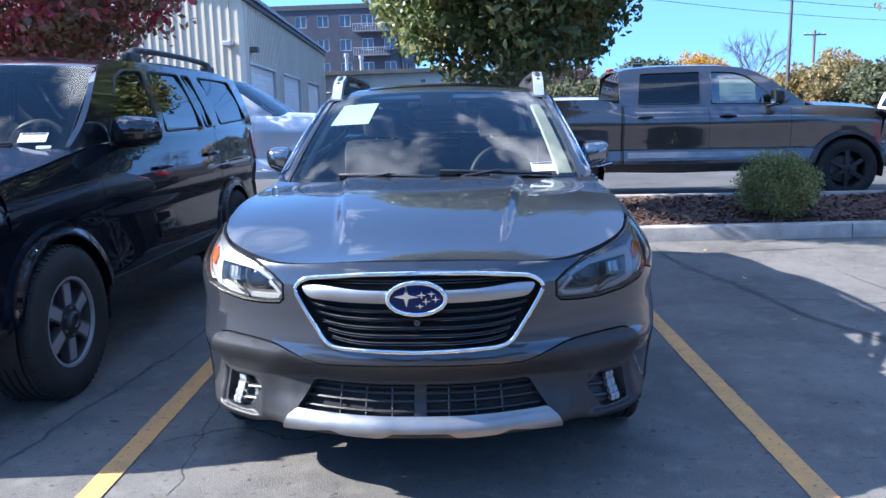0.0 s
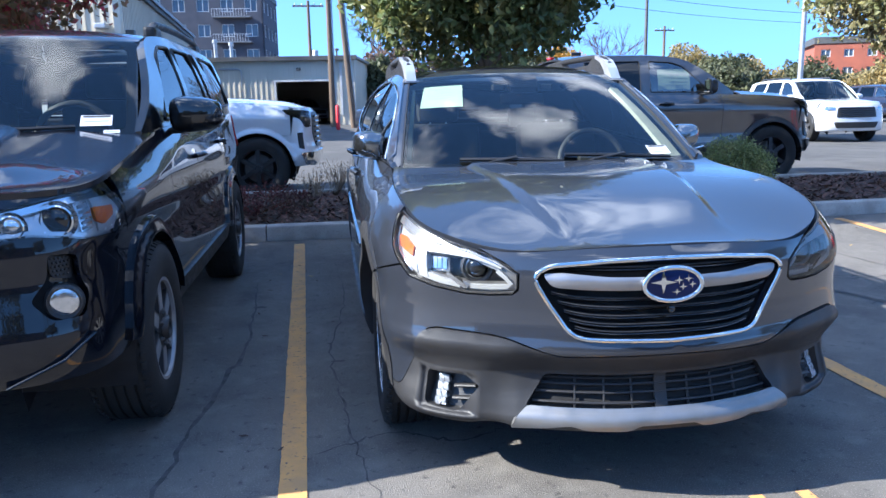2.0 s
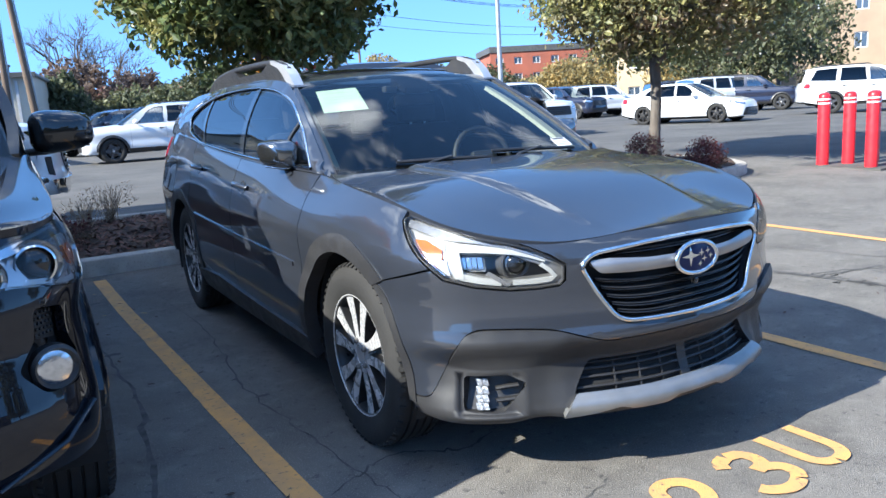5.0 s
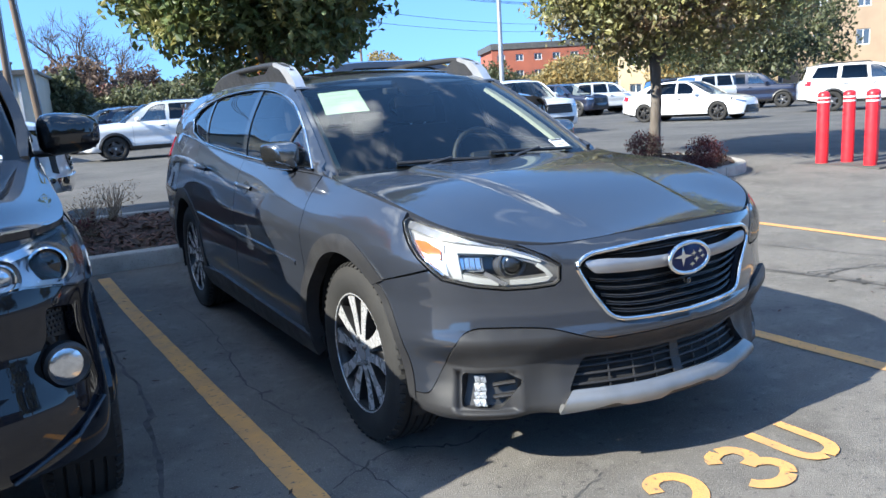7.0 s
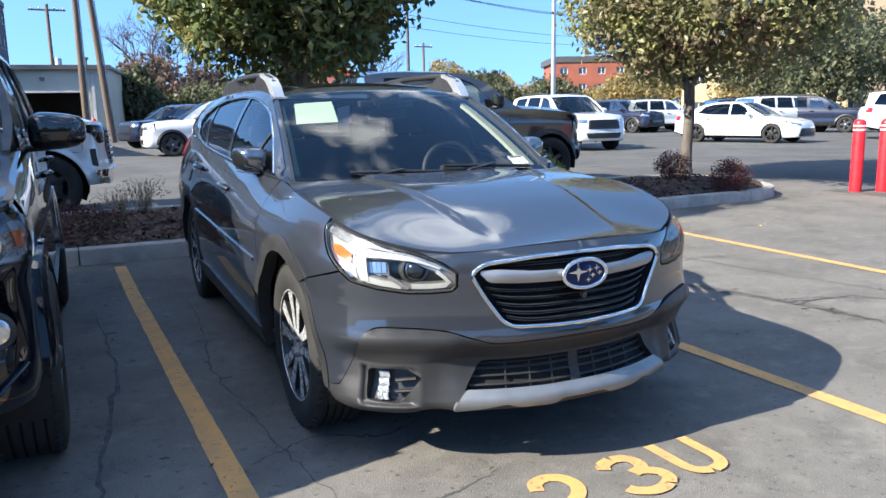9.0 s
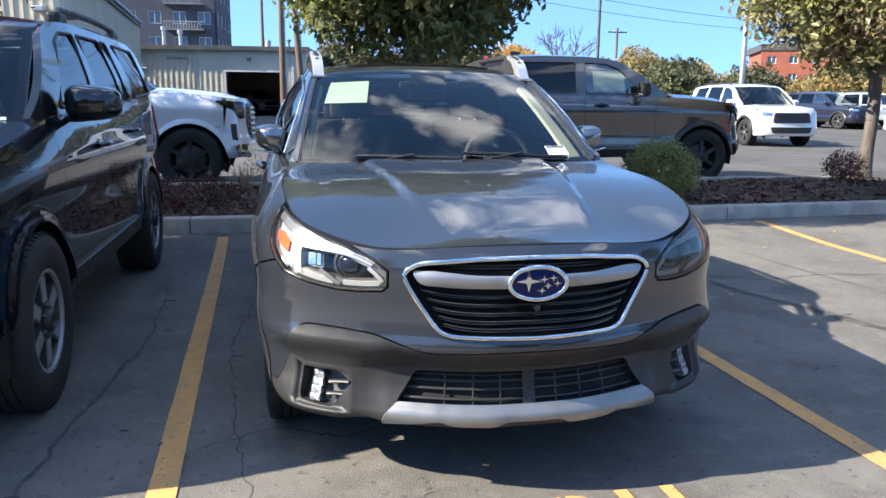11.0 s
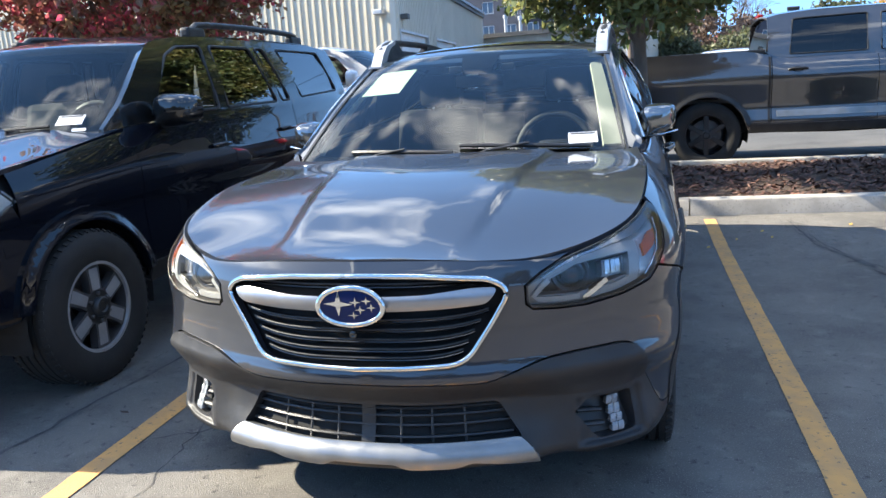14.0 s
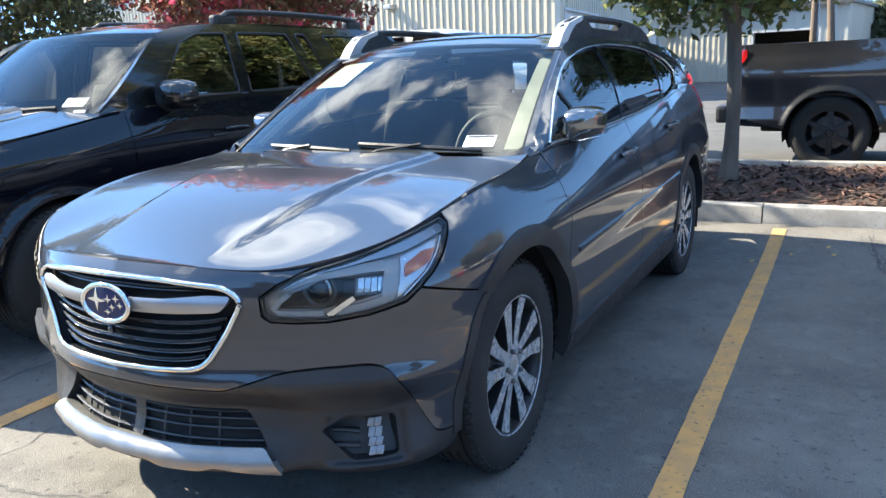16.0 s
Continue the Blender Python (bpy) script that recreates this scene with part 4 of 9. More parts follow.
        sheet("side_marker", amber, f, AMBER, lamp, "amber side marker", step=0.012, offset=-0.016, thick=0.010, sign=s)
        cord("marker_rim", [(1.072, 0.898), (1.024, 0.858), (0.97, 0.820), (0.915, 0.783), (0.880, 0.756)], f, 0.0045, CHROME, lamp, offset=-0.016, sign=s)
        aim = Vector((s * 0.10, -0.99, 0.0)).to_track_quat("Z", "X").to_matrix().to_4x4()
        base = Matrix.Translation(Vector((s * 0.574, 0.282, 0.783))) @ aim
        obj("projector_shroud", lathe([(0.056, -0.03), (0.056, 0.006), (0.050, 0.010), (0.041, 0.004)], 36, base), LAMP_DARK, lamp, smooth=40)
        obj("projector_ring", lathe([(0.042, -0.02), (0.041, 0.008), (0.036, 0.012), (0.033, 0.0)], 36, base), MIRROR_CAP, lamp, smooth=40)
        obj("projector_lens", lathe([(0.034, 0.0), (0.031, 0.012), (0.020, 0.023), (0.0, 0.027)], 36, base), PIANO, lamp, smooth=True)
        sheet("lens_cover", hl, f, GLASS_LENS, lamp, step=0.03, offset=0.002, thick=0.004, sign=s).visible_shadow = False
        # fog lamps
        fl = sheet("fog_recess", fog, f, BLACKP, car, "black fog lamp recess with clear vertical lamp", step=0.025, offset=-0.050, thick=0.0, sign=s)
        for k in range(4):
            z0, z1 = lerp(0.304, 0.398, k / 4), lerp(0.304, 0.398, (k + 1) / 4) - 0.001
            for q in (0.704, 0.722):
                sheet("fog_lamp_cell", rounded([(ux(q + 0.017), z1), (ux(q + 0.011), z0), (ux(q - 0.005), z0), (ux(q), z1)], 0.003), f, CRYSTAL, fl, step=0.008, offset=-0.020, thick=0.02, sign=s,
                      bulge=lambda u, z, z0=z0, z1=z1: 0.002 * (1 - ((z - (z0 + z1) / 2) / ((z1 - z0) / 2)) ** 2))
        for z in (0.374, 0.338):
            cord("fog_fin", [(ux(0.68), z - 0.006), (ux(0.645), z - 0.002), (ux(0.612), z)], f, 0.011, BLACKP, fl, offset=-0.022, segments=8, sign=s, flat=0.7)

    # bonnet
    E = spline(edge[:10], 40)

    side_e = E[E[:, 1] > 0.32]
    ex = np.poly1d(np.polyfit(side_e[:, 1], side_e[:, 0], 3))
    ez = np.poly1d(np.polyfit(E[60:, 1], E[60:, 2], 4))
    front_e = E[:int(E[:, 0].argmax()) - 20]
    fy = np.poly1d(np.polyfit(front_e[:, 0] ** 2, front_e[:, 1], 3))
    fz = np.poly1d(np.polyfit(front_e[:, 0] ** 2, front_e[:, 2], 3))
    fx_most = float(front_e[-1, 0])

    def hood(x, y):
        q = abs(x)
        xe = max(float(ex(max(y, 0.40))), 0.25)
        r = min(1.2, q / xe)
        qq = min(q, fx_most)
        yc, zc = float(fy(qq * qq)), float(fz(qq * qq))
        back = y - yc
        xc = lerp(0.285, 0.41, min(1, max(0, (y - 0.30) / 0.9)))
        plateau = 0.016 * (1 - smooth01(xc - 0.012, xc + 0.034, q)) * smooth01(0.16, 0.60, y) - 0.006 * math.exp(-(q / 0.20) ** 2) * smooth01(0.4, 1.1, y)
        ye = max(0.13, y)
        drop = (zc - float(ez(max(0.13, yc)))) * (1 - smooth01(0, 0.60, back))
        return (x, y, float(ez(ye)) + drop + 0.024 * smooth01(0, 0.8, back) * (1 - r * r) + plateau)
    E2 = [tuple(p) for p in E[:, :2]]
    right = [(0.0, 0.096)] + [(a - 0.004, b + 0.004) for a, b in E2 if a > 0.02]
    cowl = [(0.755 * math.cos(t), 1.35 - 0.13 * math.sin(t)) for t in np.linspace(0.12, math.pi - 0.12, 24)]
    outline = right + cowl + [(-a, b) for a, b in right[:0:-1]]
    sheet("bonnet", outline, hood, PAINT_GREY, car, "dark grey painted bonnet with two ridges", step=0.0145, thick=0.02)
    # scuttle under the wipers
    sheet("cowl_panel", [(-0.745, 1.33), (-0.5, 1.25), (0, 1.19), (0.5, 1.25), (0.745, 1.33), (0.72, 1.46), (0, 1.40), (-0.72, 1.46)], lambda x, y: (x, y, 1.005 + 0.02 * (1 - (x / 0.75) ** 2)), BLACKP, car, step=0.05, thick=0.01)

    # flanks
    belt = lambda u0, u1, d=0.0: top_line(sh, u0, u1, 16, d)
    sill_z = 0.292
    u_fd, u_b, u_c = U(1.375), U(2.405), U(3.40)
    back_f = [p for p in arch_pts(uf, ra, 0.30) if p[0] > uf]  # from the rear foot upwards
    front_r = [p for p in arch_pts(ur, ra, 0.30, True) if p[0] < ur]
    fender = [(seam_u - 0.004, 0.705), (0.938, 0.779), (0.985, 0.812), (1.043, 0.853), (1.096, 0.894), (1.124, 0.920), (1.128, sh.top(1.128) - 0.003)] + belt(1.14, U(1.42), 0.003) + [(U(1.40), 0.99), (u_fd - 0.005, 0.88), (u_fd - 0.004, 0.32), (back_f[0][0], 0.32)]
    fender += [p for p in back_f if p[1] > 0.32] + [p for p in arch_f[::-1] if p[1] > 0.705]
    both("front_fender", fender, W, PAINT_GREY, car, step=0.024)
    both("front_door", [(u_fd, 0.30), (u_b, 0.30)] + [(u_b, 0.9)] + belt(u_b, U(1.43), 0.004) + [(U(1.405), 0.99), (u_fd, 0.88)], W, PAINT_GREY, car, "dark grey painted door with chrome-tipped handle", step=0.03)
    rd = [(u_b + 0.005, 0.30), (U(3.24), 0.30), (U(3.262), 0.42), (U(3.30), 0.56), (U(3.38), 0.70), (u_c, 0.80)] + belt(u_c, u_b + 0.005, 0.004)
    both("rear_door", rd, W, PAINT_GREY, car, "dark grey painted door with chrome-tipped handle", step=0.03)
    qp = [(U(3.268), 0.42), (U(3.306), 0.56), (U(3.386), 0.70), (u_c + 0.005, 0.80)] + belt(u_c + 0.005, U(4.62), 0.004) + [(U(4.66), 0.95), (U(4.62), 0.60), (U(4.2), 0.42)]
    qp += [p for p in arch_pts(ur, ra, 0.43) if p[0] > ur - 0.44]
    both("rear_quarter", qp, W, PAINT_GREY, car, step=0.03)
    sheet("tailgate_and_bumper", [(U(4.63), 0.42), (2 * sh.length - U(4.63), 0.42), (2 * sh.length - U(4.67), 1.19), (U(4.67), 1.19)],
          lambda u, z: W(u, z) if u <= sh.length else (-W(2 * sh.length - u, z)[0], *W(2 * sh.length - u, z)[1:]), PAINT_GREY, car, step=0.05)
    both("tail_lamp", rounded([(U(4.42), 1.04), (U(4.66), 1.00), (U(4.70), 1.16), (U(4.47), 1.18)], 0.02), W, LENS_RED, car, "red tail lamp", step=0.03, offset=0.008)
    # wheel-arch mouldings, sill and door cladding
    for uc in (uf, ur):
        outer, inner = arch_pts(uc, ra + 0.056, 0.315 if uc == uf else 0.36, n=36), arch_pts(uc, ra - 0.012, 0.315 if uc == uf else 0.36, True, 36)
        if uc == uf:
            outer = [p for p in outer if not (p[0] < uf and p[1] < 0.69)]
            inner = [p for p in inner if not (p[0] < uf and p[1] < 0.69)]
        both("arch_moulding", outer + inner, W, CLAD, car, "matte grey wheel-arch moulding", step=0.02, offset=0.007, thick=0.06)
    both("arch_lip", [p for p in arch_pts(uf, ra + 0.024, 0.30) if p[0] < uf and p[1] < 0.71] + [p for p in arch_pts(uf, ra - 0.012, 0.30, True) if p[0] < uf and p[1] < 0.71], W, CLAD, car, step=0.02, offset=0.004, thick=0.05)
    both("sill_cladding", rounded([(back_f[0][0] - 0.01, 0.245), (U(3.28), 0.245), (U(3.30), 0.36), (U(2.8), 0.392), (U(2.2), 0.372), (U(1.45), 0.350), (back_f[2][0], 0.345)], 0.012, 3), W, CLAD, car, "matte grey sill cladding", step=0.03, offset=0.016, thick=0.05)
    both("door_moulding", stripe([(U(1.47), 0.655), (U(2.0), 0.672), (u_b - 0.01, 0.684), (U(3.0), 0.700), (U(3.30), 0.710)], 0.018), W, PAINT_GREY, car, step=0.03, offset=0.008, thick=0.01)
    for s, f in ((1, W), (-1, mirrored(W))):
        for yc, zc in ((2.23, 0.945), (3.20, 1.000)):
            p, n = frame_at(f, U(yc), zc, s)
            sheet("handle_cup", [(U(yc) + 0.055 * math.cos(t), zc - 0.004 + 0.032 * math.sin(t)) for t in np.linspace(0, 2 * math.pi, 24)[:-1]], f, PIANO, car, step=0.02, offset=0.002, thick=0.003, sign=s)
            base = Vector(p)
            nv = Vector(n)
            obj("door_handle", tube([base + Vector((0, -0.105, -0.004)) + nv * 0.006, base + Vector((0, -0.07, 0)) + nv * 0.034, base + Vector((0, 0.04, 0.004)) + nv * 0.036, base + Vector((0, 0.085, 0.004)) + nv * 0.008],
                                  lambda t: 0.015, 10, True, 0.8), PAINT_GREY, car, smooth=60)

    # greenhouse: sides, roof, glass
    xb = table([(1.30, 0.757), (1.55, 0.775), (1.85, 0.812), (2.36, 0.824), (3.2, 0.824), (3.6, 0.810), (4.1, 0.783), (4.45, 0.745), (4.8, 0.70)])
    zb = table([(1.30, 1.028), (1.55, 1.043), (1.85, 1.055), (2.36, 1.080), (3.2, 1.135), (3.6, 1.175), (4.1, 1.20), (4.8, 1.20)])
    xt = table([(1.30, 0.72), (1.70, 0.655), (2.05, 0.618), (2.6, 0.632), (3.4, 0.625), (4.1, 0.59), (4.6, 0.54)])
    zt = table([(1.30, 0.990), (1.375, 1.034), (1.567, 1.158), (1.759, 1.272), (1.951, 1.373), (2.142, 1.457), (2.35, 1.482), (2.6, 1.492), (3.2, 1.492), (3.8, 1.474), (4.2, 1.452), (4.6, 1.41)])

    g_top = table([(1.3, 0.60), (2.0, 0.615), (2.6, 0.630), (3.4, 0.622), (4.1, 0.588), (4.6, 0.54)])

    def G(y, z):
        b, k = zb(y), smooth01(2.0, 2.5, y)
        t = max(b + 0.05, lerp(zt(y), 1.49, k))
        top_x = lerp(0.735 - 0.13 * min(1.0, max(0.0, (y - 1.375) / 0.7675)) + 0.014, g_top(y), k)
        r = (z - b) / (t - b)
        rr = max(-0.2, r)
        f = min(1.3, max(0.0, rr)) ** 1.25 if rr > 0 else rr
        return (lerp(xb(y), top_x, f) + 0.018 * math.sin(math.pi * min(1, max(0, r))), y, z)
    win_low = [(1.505, 1.060), (1.85, 1.072), (2.36, 1.095), (2.9, 1.125), (3.3, 1.160), (3.62, 1.218)]
    win_top = [(3.74, 1.300), (3.62, 1.375), (3.30, 1.432), (2.85, 1.450), (2.50, 1.446), (2.20, 1.418), (1.96, 1.352), (1.72, 1.222)]
    wl = [tuple(p) for p in spline(win_low, 8)] + [tuple(p) for p in spline(win_top, 8)]
    roof_side = [(y, zt(y)) for y in np.linspace(4.35, 1.36, 60)]
    frame_out = [(y, zb(y) - 0.002) for y in np.linspace(1.36, 4.62, 40)] + [(4.58, 1.30)] + roof_side
    both("body_side_frame", frame_out, lambda y, z: G(y, z), PAINT_GREY, car, step=0.03, holes=[wl], thick=0.03)
    both("window_surround", dense(wl, 0.02), lambda y, z: G(y, z), BLACKP, car, step=0.025, offset=-0.010, thick=0.0, holes=[[(lerp(2.7, a, 0.965), lerp(1.25, b, 0.93)) for a, b in wl]])
    for s, f in ((1, G), (-1, mirrored(G))):
        cord("window_trim", wl, f, 0.0065, CHROME, car, "chrome window trim", offset=0.005, closed=True, segments=8, sign=s)

    def pane(y0a, y0b, y1a, y1b, name, gm):
        """The stretch of the window opening between two slanting lines (bottom y, top y)."""
        poly = [(a, b) for a, b in dense(wl, 0.02)]
        lo = lambda z: lerp(y0a, y0b, (z - 1.06) / 0.39)
        hi = lambda z: lerp(y1a, y1b, (z - 1.06) / 0.39)
        out = []
        for a, b in poly:
            out.append((min(max(a, lo(b)), hi(b)), b))
        keep = [out[0]]
        for p in out[1:]:
            if abs(p[0] - keep[-1][0]) + abs(p[1] - keep[-1][1]) > 0.004:
                keep.append(p)
        for s, f in ((1, G), (-1, mirrored(G))):
            sheet(name, keep, f, gm, car, step=0.05, offset=-0.004, thick=0.0, sign=s).visible_shadow = False
    pane(1.4, 1.4, 2.375, 2.455, "front_side_window", GLASS_SIDE)
    pane(2.44, 2.52, 3.20, 3.40, "rear_side_window", GLASS_BLUE)
    pane(3.235, 3.435, 3.9, 3.9, "quarter_window", GLASS_BLUE)
    both("b_pillar_cover", [(2.375, 1.085), (2.44, 1.088), (2.52, 1.455), (2.455, 1.455)], lambda y, z: G(y, z), PIANO, car, step=0.04, offset=0.001)
    both("c_pillar_cover", [(3.19, 1.14), (3.24, 1.143), (3.43, 1.44), (3.39, 1.44)], lambda y, z: G(y, z), PIANO, car, step=0.04, offset=0.001)
    both("window_divider", [(1.80, 1.06), (1.825, 1.06), (1.800, 1.262), (1.786, 1.250)], lambda y, z: G(y, z), BLACKP, car, step=0.04, offset=0.002)

    def roof(x, y):
        e, w = zt(y), xt(y)
        r = min(1.1, abs(x) / w)
        head = smooth01(1.98, 2.35, y)
        return (x, y, e - 0.004 + (0.016 + 0.030 * head) * (1 - r ** 2.2))
    ys = np.linspace(2.075, 4.50, 40)
    outline = [(xt(y) + 0.006, y) for y in ys] + [(-xt(y) - 0.006, y) for y in ys[::-1]]
    header = [(x, 2.075 - 0.035 * (1 - (x / 0.62) ** 2)) for x in np.linspace(-0.60, 0.60, 14)]
    sheet("roof", [(xt(y) + 0.006, y) for y in ys] + [(-xt(y) - 0.006, y) for y in ys[::-1]] + header, roof, PAINT_GREY, car, "dark grey painted roof", step=0.05, thick=0.02)
    sheet("sunroof", rounded([(-0.42, 2.25), (0.42, 2.25), (0.42, 3.02), (-0.42, 3.02)], 0.05), roof, PIANO, car, "dark tinted glass sunroof", step=0.06, offset=0.005)
    sheet("rear_spoiler", [(-0.55, 4.44), (0.55, 4.44), (0.50, 4.64), (-0.50, 4.64)], lambda x, y: (x, y, 1.455 - 0.12 * (y - 4.44)), PAINT_GREY, car, step=0.06)
    rear_glass = sheet("rear_window", [(-0.60, 0.0), (0.60, 0.0), (0.52, 1.0), (-0.52, 1.0)], lambda a, b: (a, lerp(4.76, 4.48, b) - 0.06 * (a / 0.6) ** 2, lerp(1.19, 1.435, b)), GLASS_BLUE, car, step=0.08, thick=0.0)
    rear_glass.visible_shadow = False

    def WS(a, b):
        """Windshield: a across (-1..1), b from base to header."""
        half_w = lerp(0.735, 0.605, b)
        x = a * half_w
        bow = 0.15 * abs(a) ** 2.3 * (1 - 0.35 * b)
        y = lerp(1.225, 2.045, b) + bow
        z = 1.022 + 0.455 * (b + 0.20 * b * (1 - b)) - 0.028 * abs(a) ** 2.2 * b
        return (x, y, z)
    ws = sheet("windshield", rounded([(-1.0, 0.0), (1.0, 0.0), (1.0, 1.0), (-1.0, 1.0)], 0.04), WS, GLASS_WS, car, "laminated windshield reflecting clouds", step=0.05, thick=0.0)
    ws.visible_shadow = False
    band = [(-1, 0), (1, 0), (1, 1), (-1, 1)]
    sheet("windshield_gasket", rounded(band, 0.04), WS, PIANO, car, "black windshield border", step=0.05, offset=-0.003, thick=0.004, holes=[rounded([(-0.975, 0.045), (0.975, 0.045), (0.970, 0.955), (-0.970, 0.955)], 0.06)])
    both("pillar_face", [(0.982, 0.02), (1.030, -0.02), (1.030, 1.0), (0.978, 0.985)], WS, PAINT_GREY, car, step=0.05, offset=0.007, thick=0.03)
    both("pillar_gasket", [(0.970, 0.0), (0.984, 0.0), (0.982, 0.985), (0.968, 0.985)], WS, BLACKP, car, step=0.05, offset=0.005, thick=0.02)
    sheet("mirror_mount", rounded([(-0.16, 0.97), (-0.12, 0.80), (0.12, 0.80), (0.16, 0.97)], 0.03), WS, PIANO, car, step=0.05, offset=-0.006, thick=0.03)
    for a in (-0.20, 0.22):
        p = WS(a, 0.865)
        obj("driver_assist_camera", box(p[0] - 0.034, p[1] + 0.02, p[2] - 0.045, p[0] + 0.034, p[1] + 0.07, p[2] - 0.012, 0.008), RIM_GUN, car)
    obj("rear_view_mirror", box(-0.12, 1.93, 1.305, 0.12, 1.955, 1.365, 0.012), PIANO, car)
    # printed sheets on the glass
    label_sheet(car, "price_sheet", ((-0.855, 0.60), (-0.53, 0.875)), lambda a, b: WS(a + 0.10 * (b - 0.8), b), 1.0, [(0.1, 0.80, 0.7, 0.84), (0.1, 0.62, 0.8, 0.65), (0.1, 0.5, 0.75, 0.53), (0.1, 0.38, 0.6, 0.41)], PAPER, INK_PALE, "pale green printed sheet behind the glass", -0.012)
    label_sheet(car, "stock_label", ((0.665, 0.070), (0.825, 0.145)), WS, 1.0, [(0.06, 0.78, 0.94, 0.96), (0.1, 0.40, 0.9, 0.46), (0.1, 0.2, 0.7, 0.26)], PAPER_W, INK, "white stock label with printed bars", 0.003)
    # wipers
    for a0, a1, b in ((-0.62, 0.02, 0.035), (0.05, 0.78, 0.035)):
        line = []
        for t in np.linspace(0, 1, 12):
            p, n = frame_at(WS, lerp(a0, a1, t), b + 0.045 * (1 - t) * (1 if a0 > 0 else 0.5), 1.0)
            line.append(p + n * (0.012 + 0.004 * math.sin(t * math.pi)))
        wp = obj("wiper", tube(line, lambda t: 0.010 - 0.003 * abs(t - 0.5), 6), BLACKP, car, "black wiper arm and blade")
        p0 = Vector(WS(a0 * 0.9 + 0.02, -0.01))
        mid = Vector(line[6])
        obj("wiper_arm", tube([p0 + Vector((0, -0.03, 0.0)), p0.lerp(mid, 0.4) + Vector((0, -0.012, 0.020)), mid + Vector((0, 0, 0.012))], 0.009, 6, True, 0.6), BLACKP, wp)

    # roof rails: silver feet, grey rail bodies
    for s in (1, -1):
        rail = new("roof_rail")
        rail.parent = car
        tagged(rail, "raised roof rail with silver front foot")
        X = lambda y: s * (xt(y) - 0.035)
        base = lambda y: zt(y) + 0.004
        bar = [(X(y), y, base(y) + h) for y, h in ((2.20, 0.050), (2.30, 0.074), (2.50, 0.084), (2.8, 0.086), (3.15, 0.084), (3.50, 0.072), (3.72, 0.044), (3.86, 0.004))]
        obj("rail_bar", tube(spline(bar, 5), 0.020, 12, True, 0.9), CLAD, rail, smooth=60)
        side_out = [(2.11, 0.0), (2.18, 0.036), (2.27, 0.068), (2.40, 0.080), (2.47, 0.080), (2.55, 0.040), (3.0, 0.036), (3.12, 0.078), (3.45, 0.074), (3.68, 0.048), (3.86, 0.0)]
        outl = rounded([(y, base(y) - 0.008 if h == 0 else base(y) + h) for y, h in side_out], 0.02, 3)
        obj("rail_body", prism(outl, X, 0.022), CLAD, rail, "dark grey rail body", smooth=30)
        foot = rounded([(2.085, base(2.085) - 0.006), (2.145, base(2.145) + 0.040), (2.22, base(2.22) + 0.076), (2.40, base(2.40) + 0.100), (2.40, base(2.40) + 0.078), (2.30, base(2.30) + 0.060), (2.235, base(2.235) + 0.022), (2.20, base(2.20) - 0.006)], 0.014)
        obj("rail_foot", prism(foot, X, 0.027), SATIN, rail, "satin silver rail foot", smooth=30)

    # door mirrors
    for s in (1, -1):
        m = new("door_mirror")
        m.parent = car
        tagged(m, "silver-capped door mirror")
        bm = bmesh.new()
        bmesh.ops.create_icosphere(bm, subdivisions=4, radius=1.0)
        for v in bm.verts:
            x, y, z = v.co
            e = lambda q, k: math.copysign(abs(q) ** k, q)
            x, y, z = e(x, 0.62), e(y, 0.8), e(z, 0.62)
            if y > 0.25:
                y = 0.25
            v.co = (0.071 * x * (1 + 0.10 * (z > 0) * z), 0.105 * y + 0.02 * x * s, 0.066 * z * (1 - 0.16 * x * s) + 0.010 * x * s)
        bmesh.ops.transform(bm, matrix=pose(s * 0.846, 1.76, 1.122, 0, 0, -s * 8), verts=bm.verts)
        obj("mirror_cap", bm, MIRROR_CAP, m, "satin silver cap", smooth=40)
        obj("mirror_glass", box(-0.062, 0.0, -0.050, 0.062, 0.006, 0.050, 0.002, pose(s * 0.846, 1.789, 1.122, 0, 0, -s * 8)), CHROME, m)
        obj("mirror_base", tube([(s * 0.765, 1.72, 1.045), (s * 0.80, 1.735, 1.048), (s * 0.835, 1.75, 1.056), (s * 0.87, 1.76, 1.066)], lambda t: 0.026 - 0.008 * t, 12, True, 0.45), BLACKP, m, smooth=50)
        obj("mirror_trim", tube([(s * 0.79, 1.70, 1.056), (s * 0.855, 1.665, 1.058), (s * 0.925, 1.69, 1.072)], 0.007, 8, True, 0.6), CHROME, m, smooth=60)

    # cabin
    obj("cabin_floor", box(-0.74, 0.9, 0.32, 0.74, 4.5, 0.38, 0.02), CABIN, car)
    obj("cabin_rear_wall", box(-0.70, 4.35, 0.4, 0.70, 4.45, 1.15, 0.02), CABIN, car)
    dash = sheet("dashboard", [(-0.72, 1.32), (0, 1.245), (0.72, 1.32), (0.72, 1.72), (0.5, 1.80), (-0.5, 1.80), (-0.72, 1.72)],
                 lambda x, y: (x, y, 0.985 + 0.02 * smooth01(1.45, 1.65, y) - 0.06 * smooth01(1.70, 1.80, y)), DASH, car, "dark dashboard top", step=0.06, thick=0.25)
    for x in (-0.37, 0.37):
        seat = new("front_seat")
        seat.parent = car
        tagged(seat, "charcoal front seat with headrest")
        obj("seat_back", box(-0.25, -0.08, 0, 0.25, 0.08, 0.66, 0.06, pose(x, 2.42, 0.55, -14, 0, 0)), CABIN, seat, smooth=50)
        obj("seat_cushion", box(-0.26, -0.26, -0.09, 0.26, 0.26, 0.09, 0.05, pose(x, 2.16, 0.52)), CABIN, seat, smooth=50)
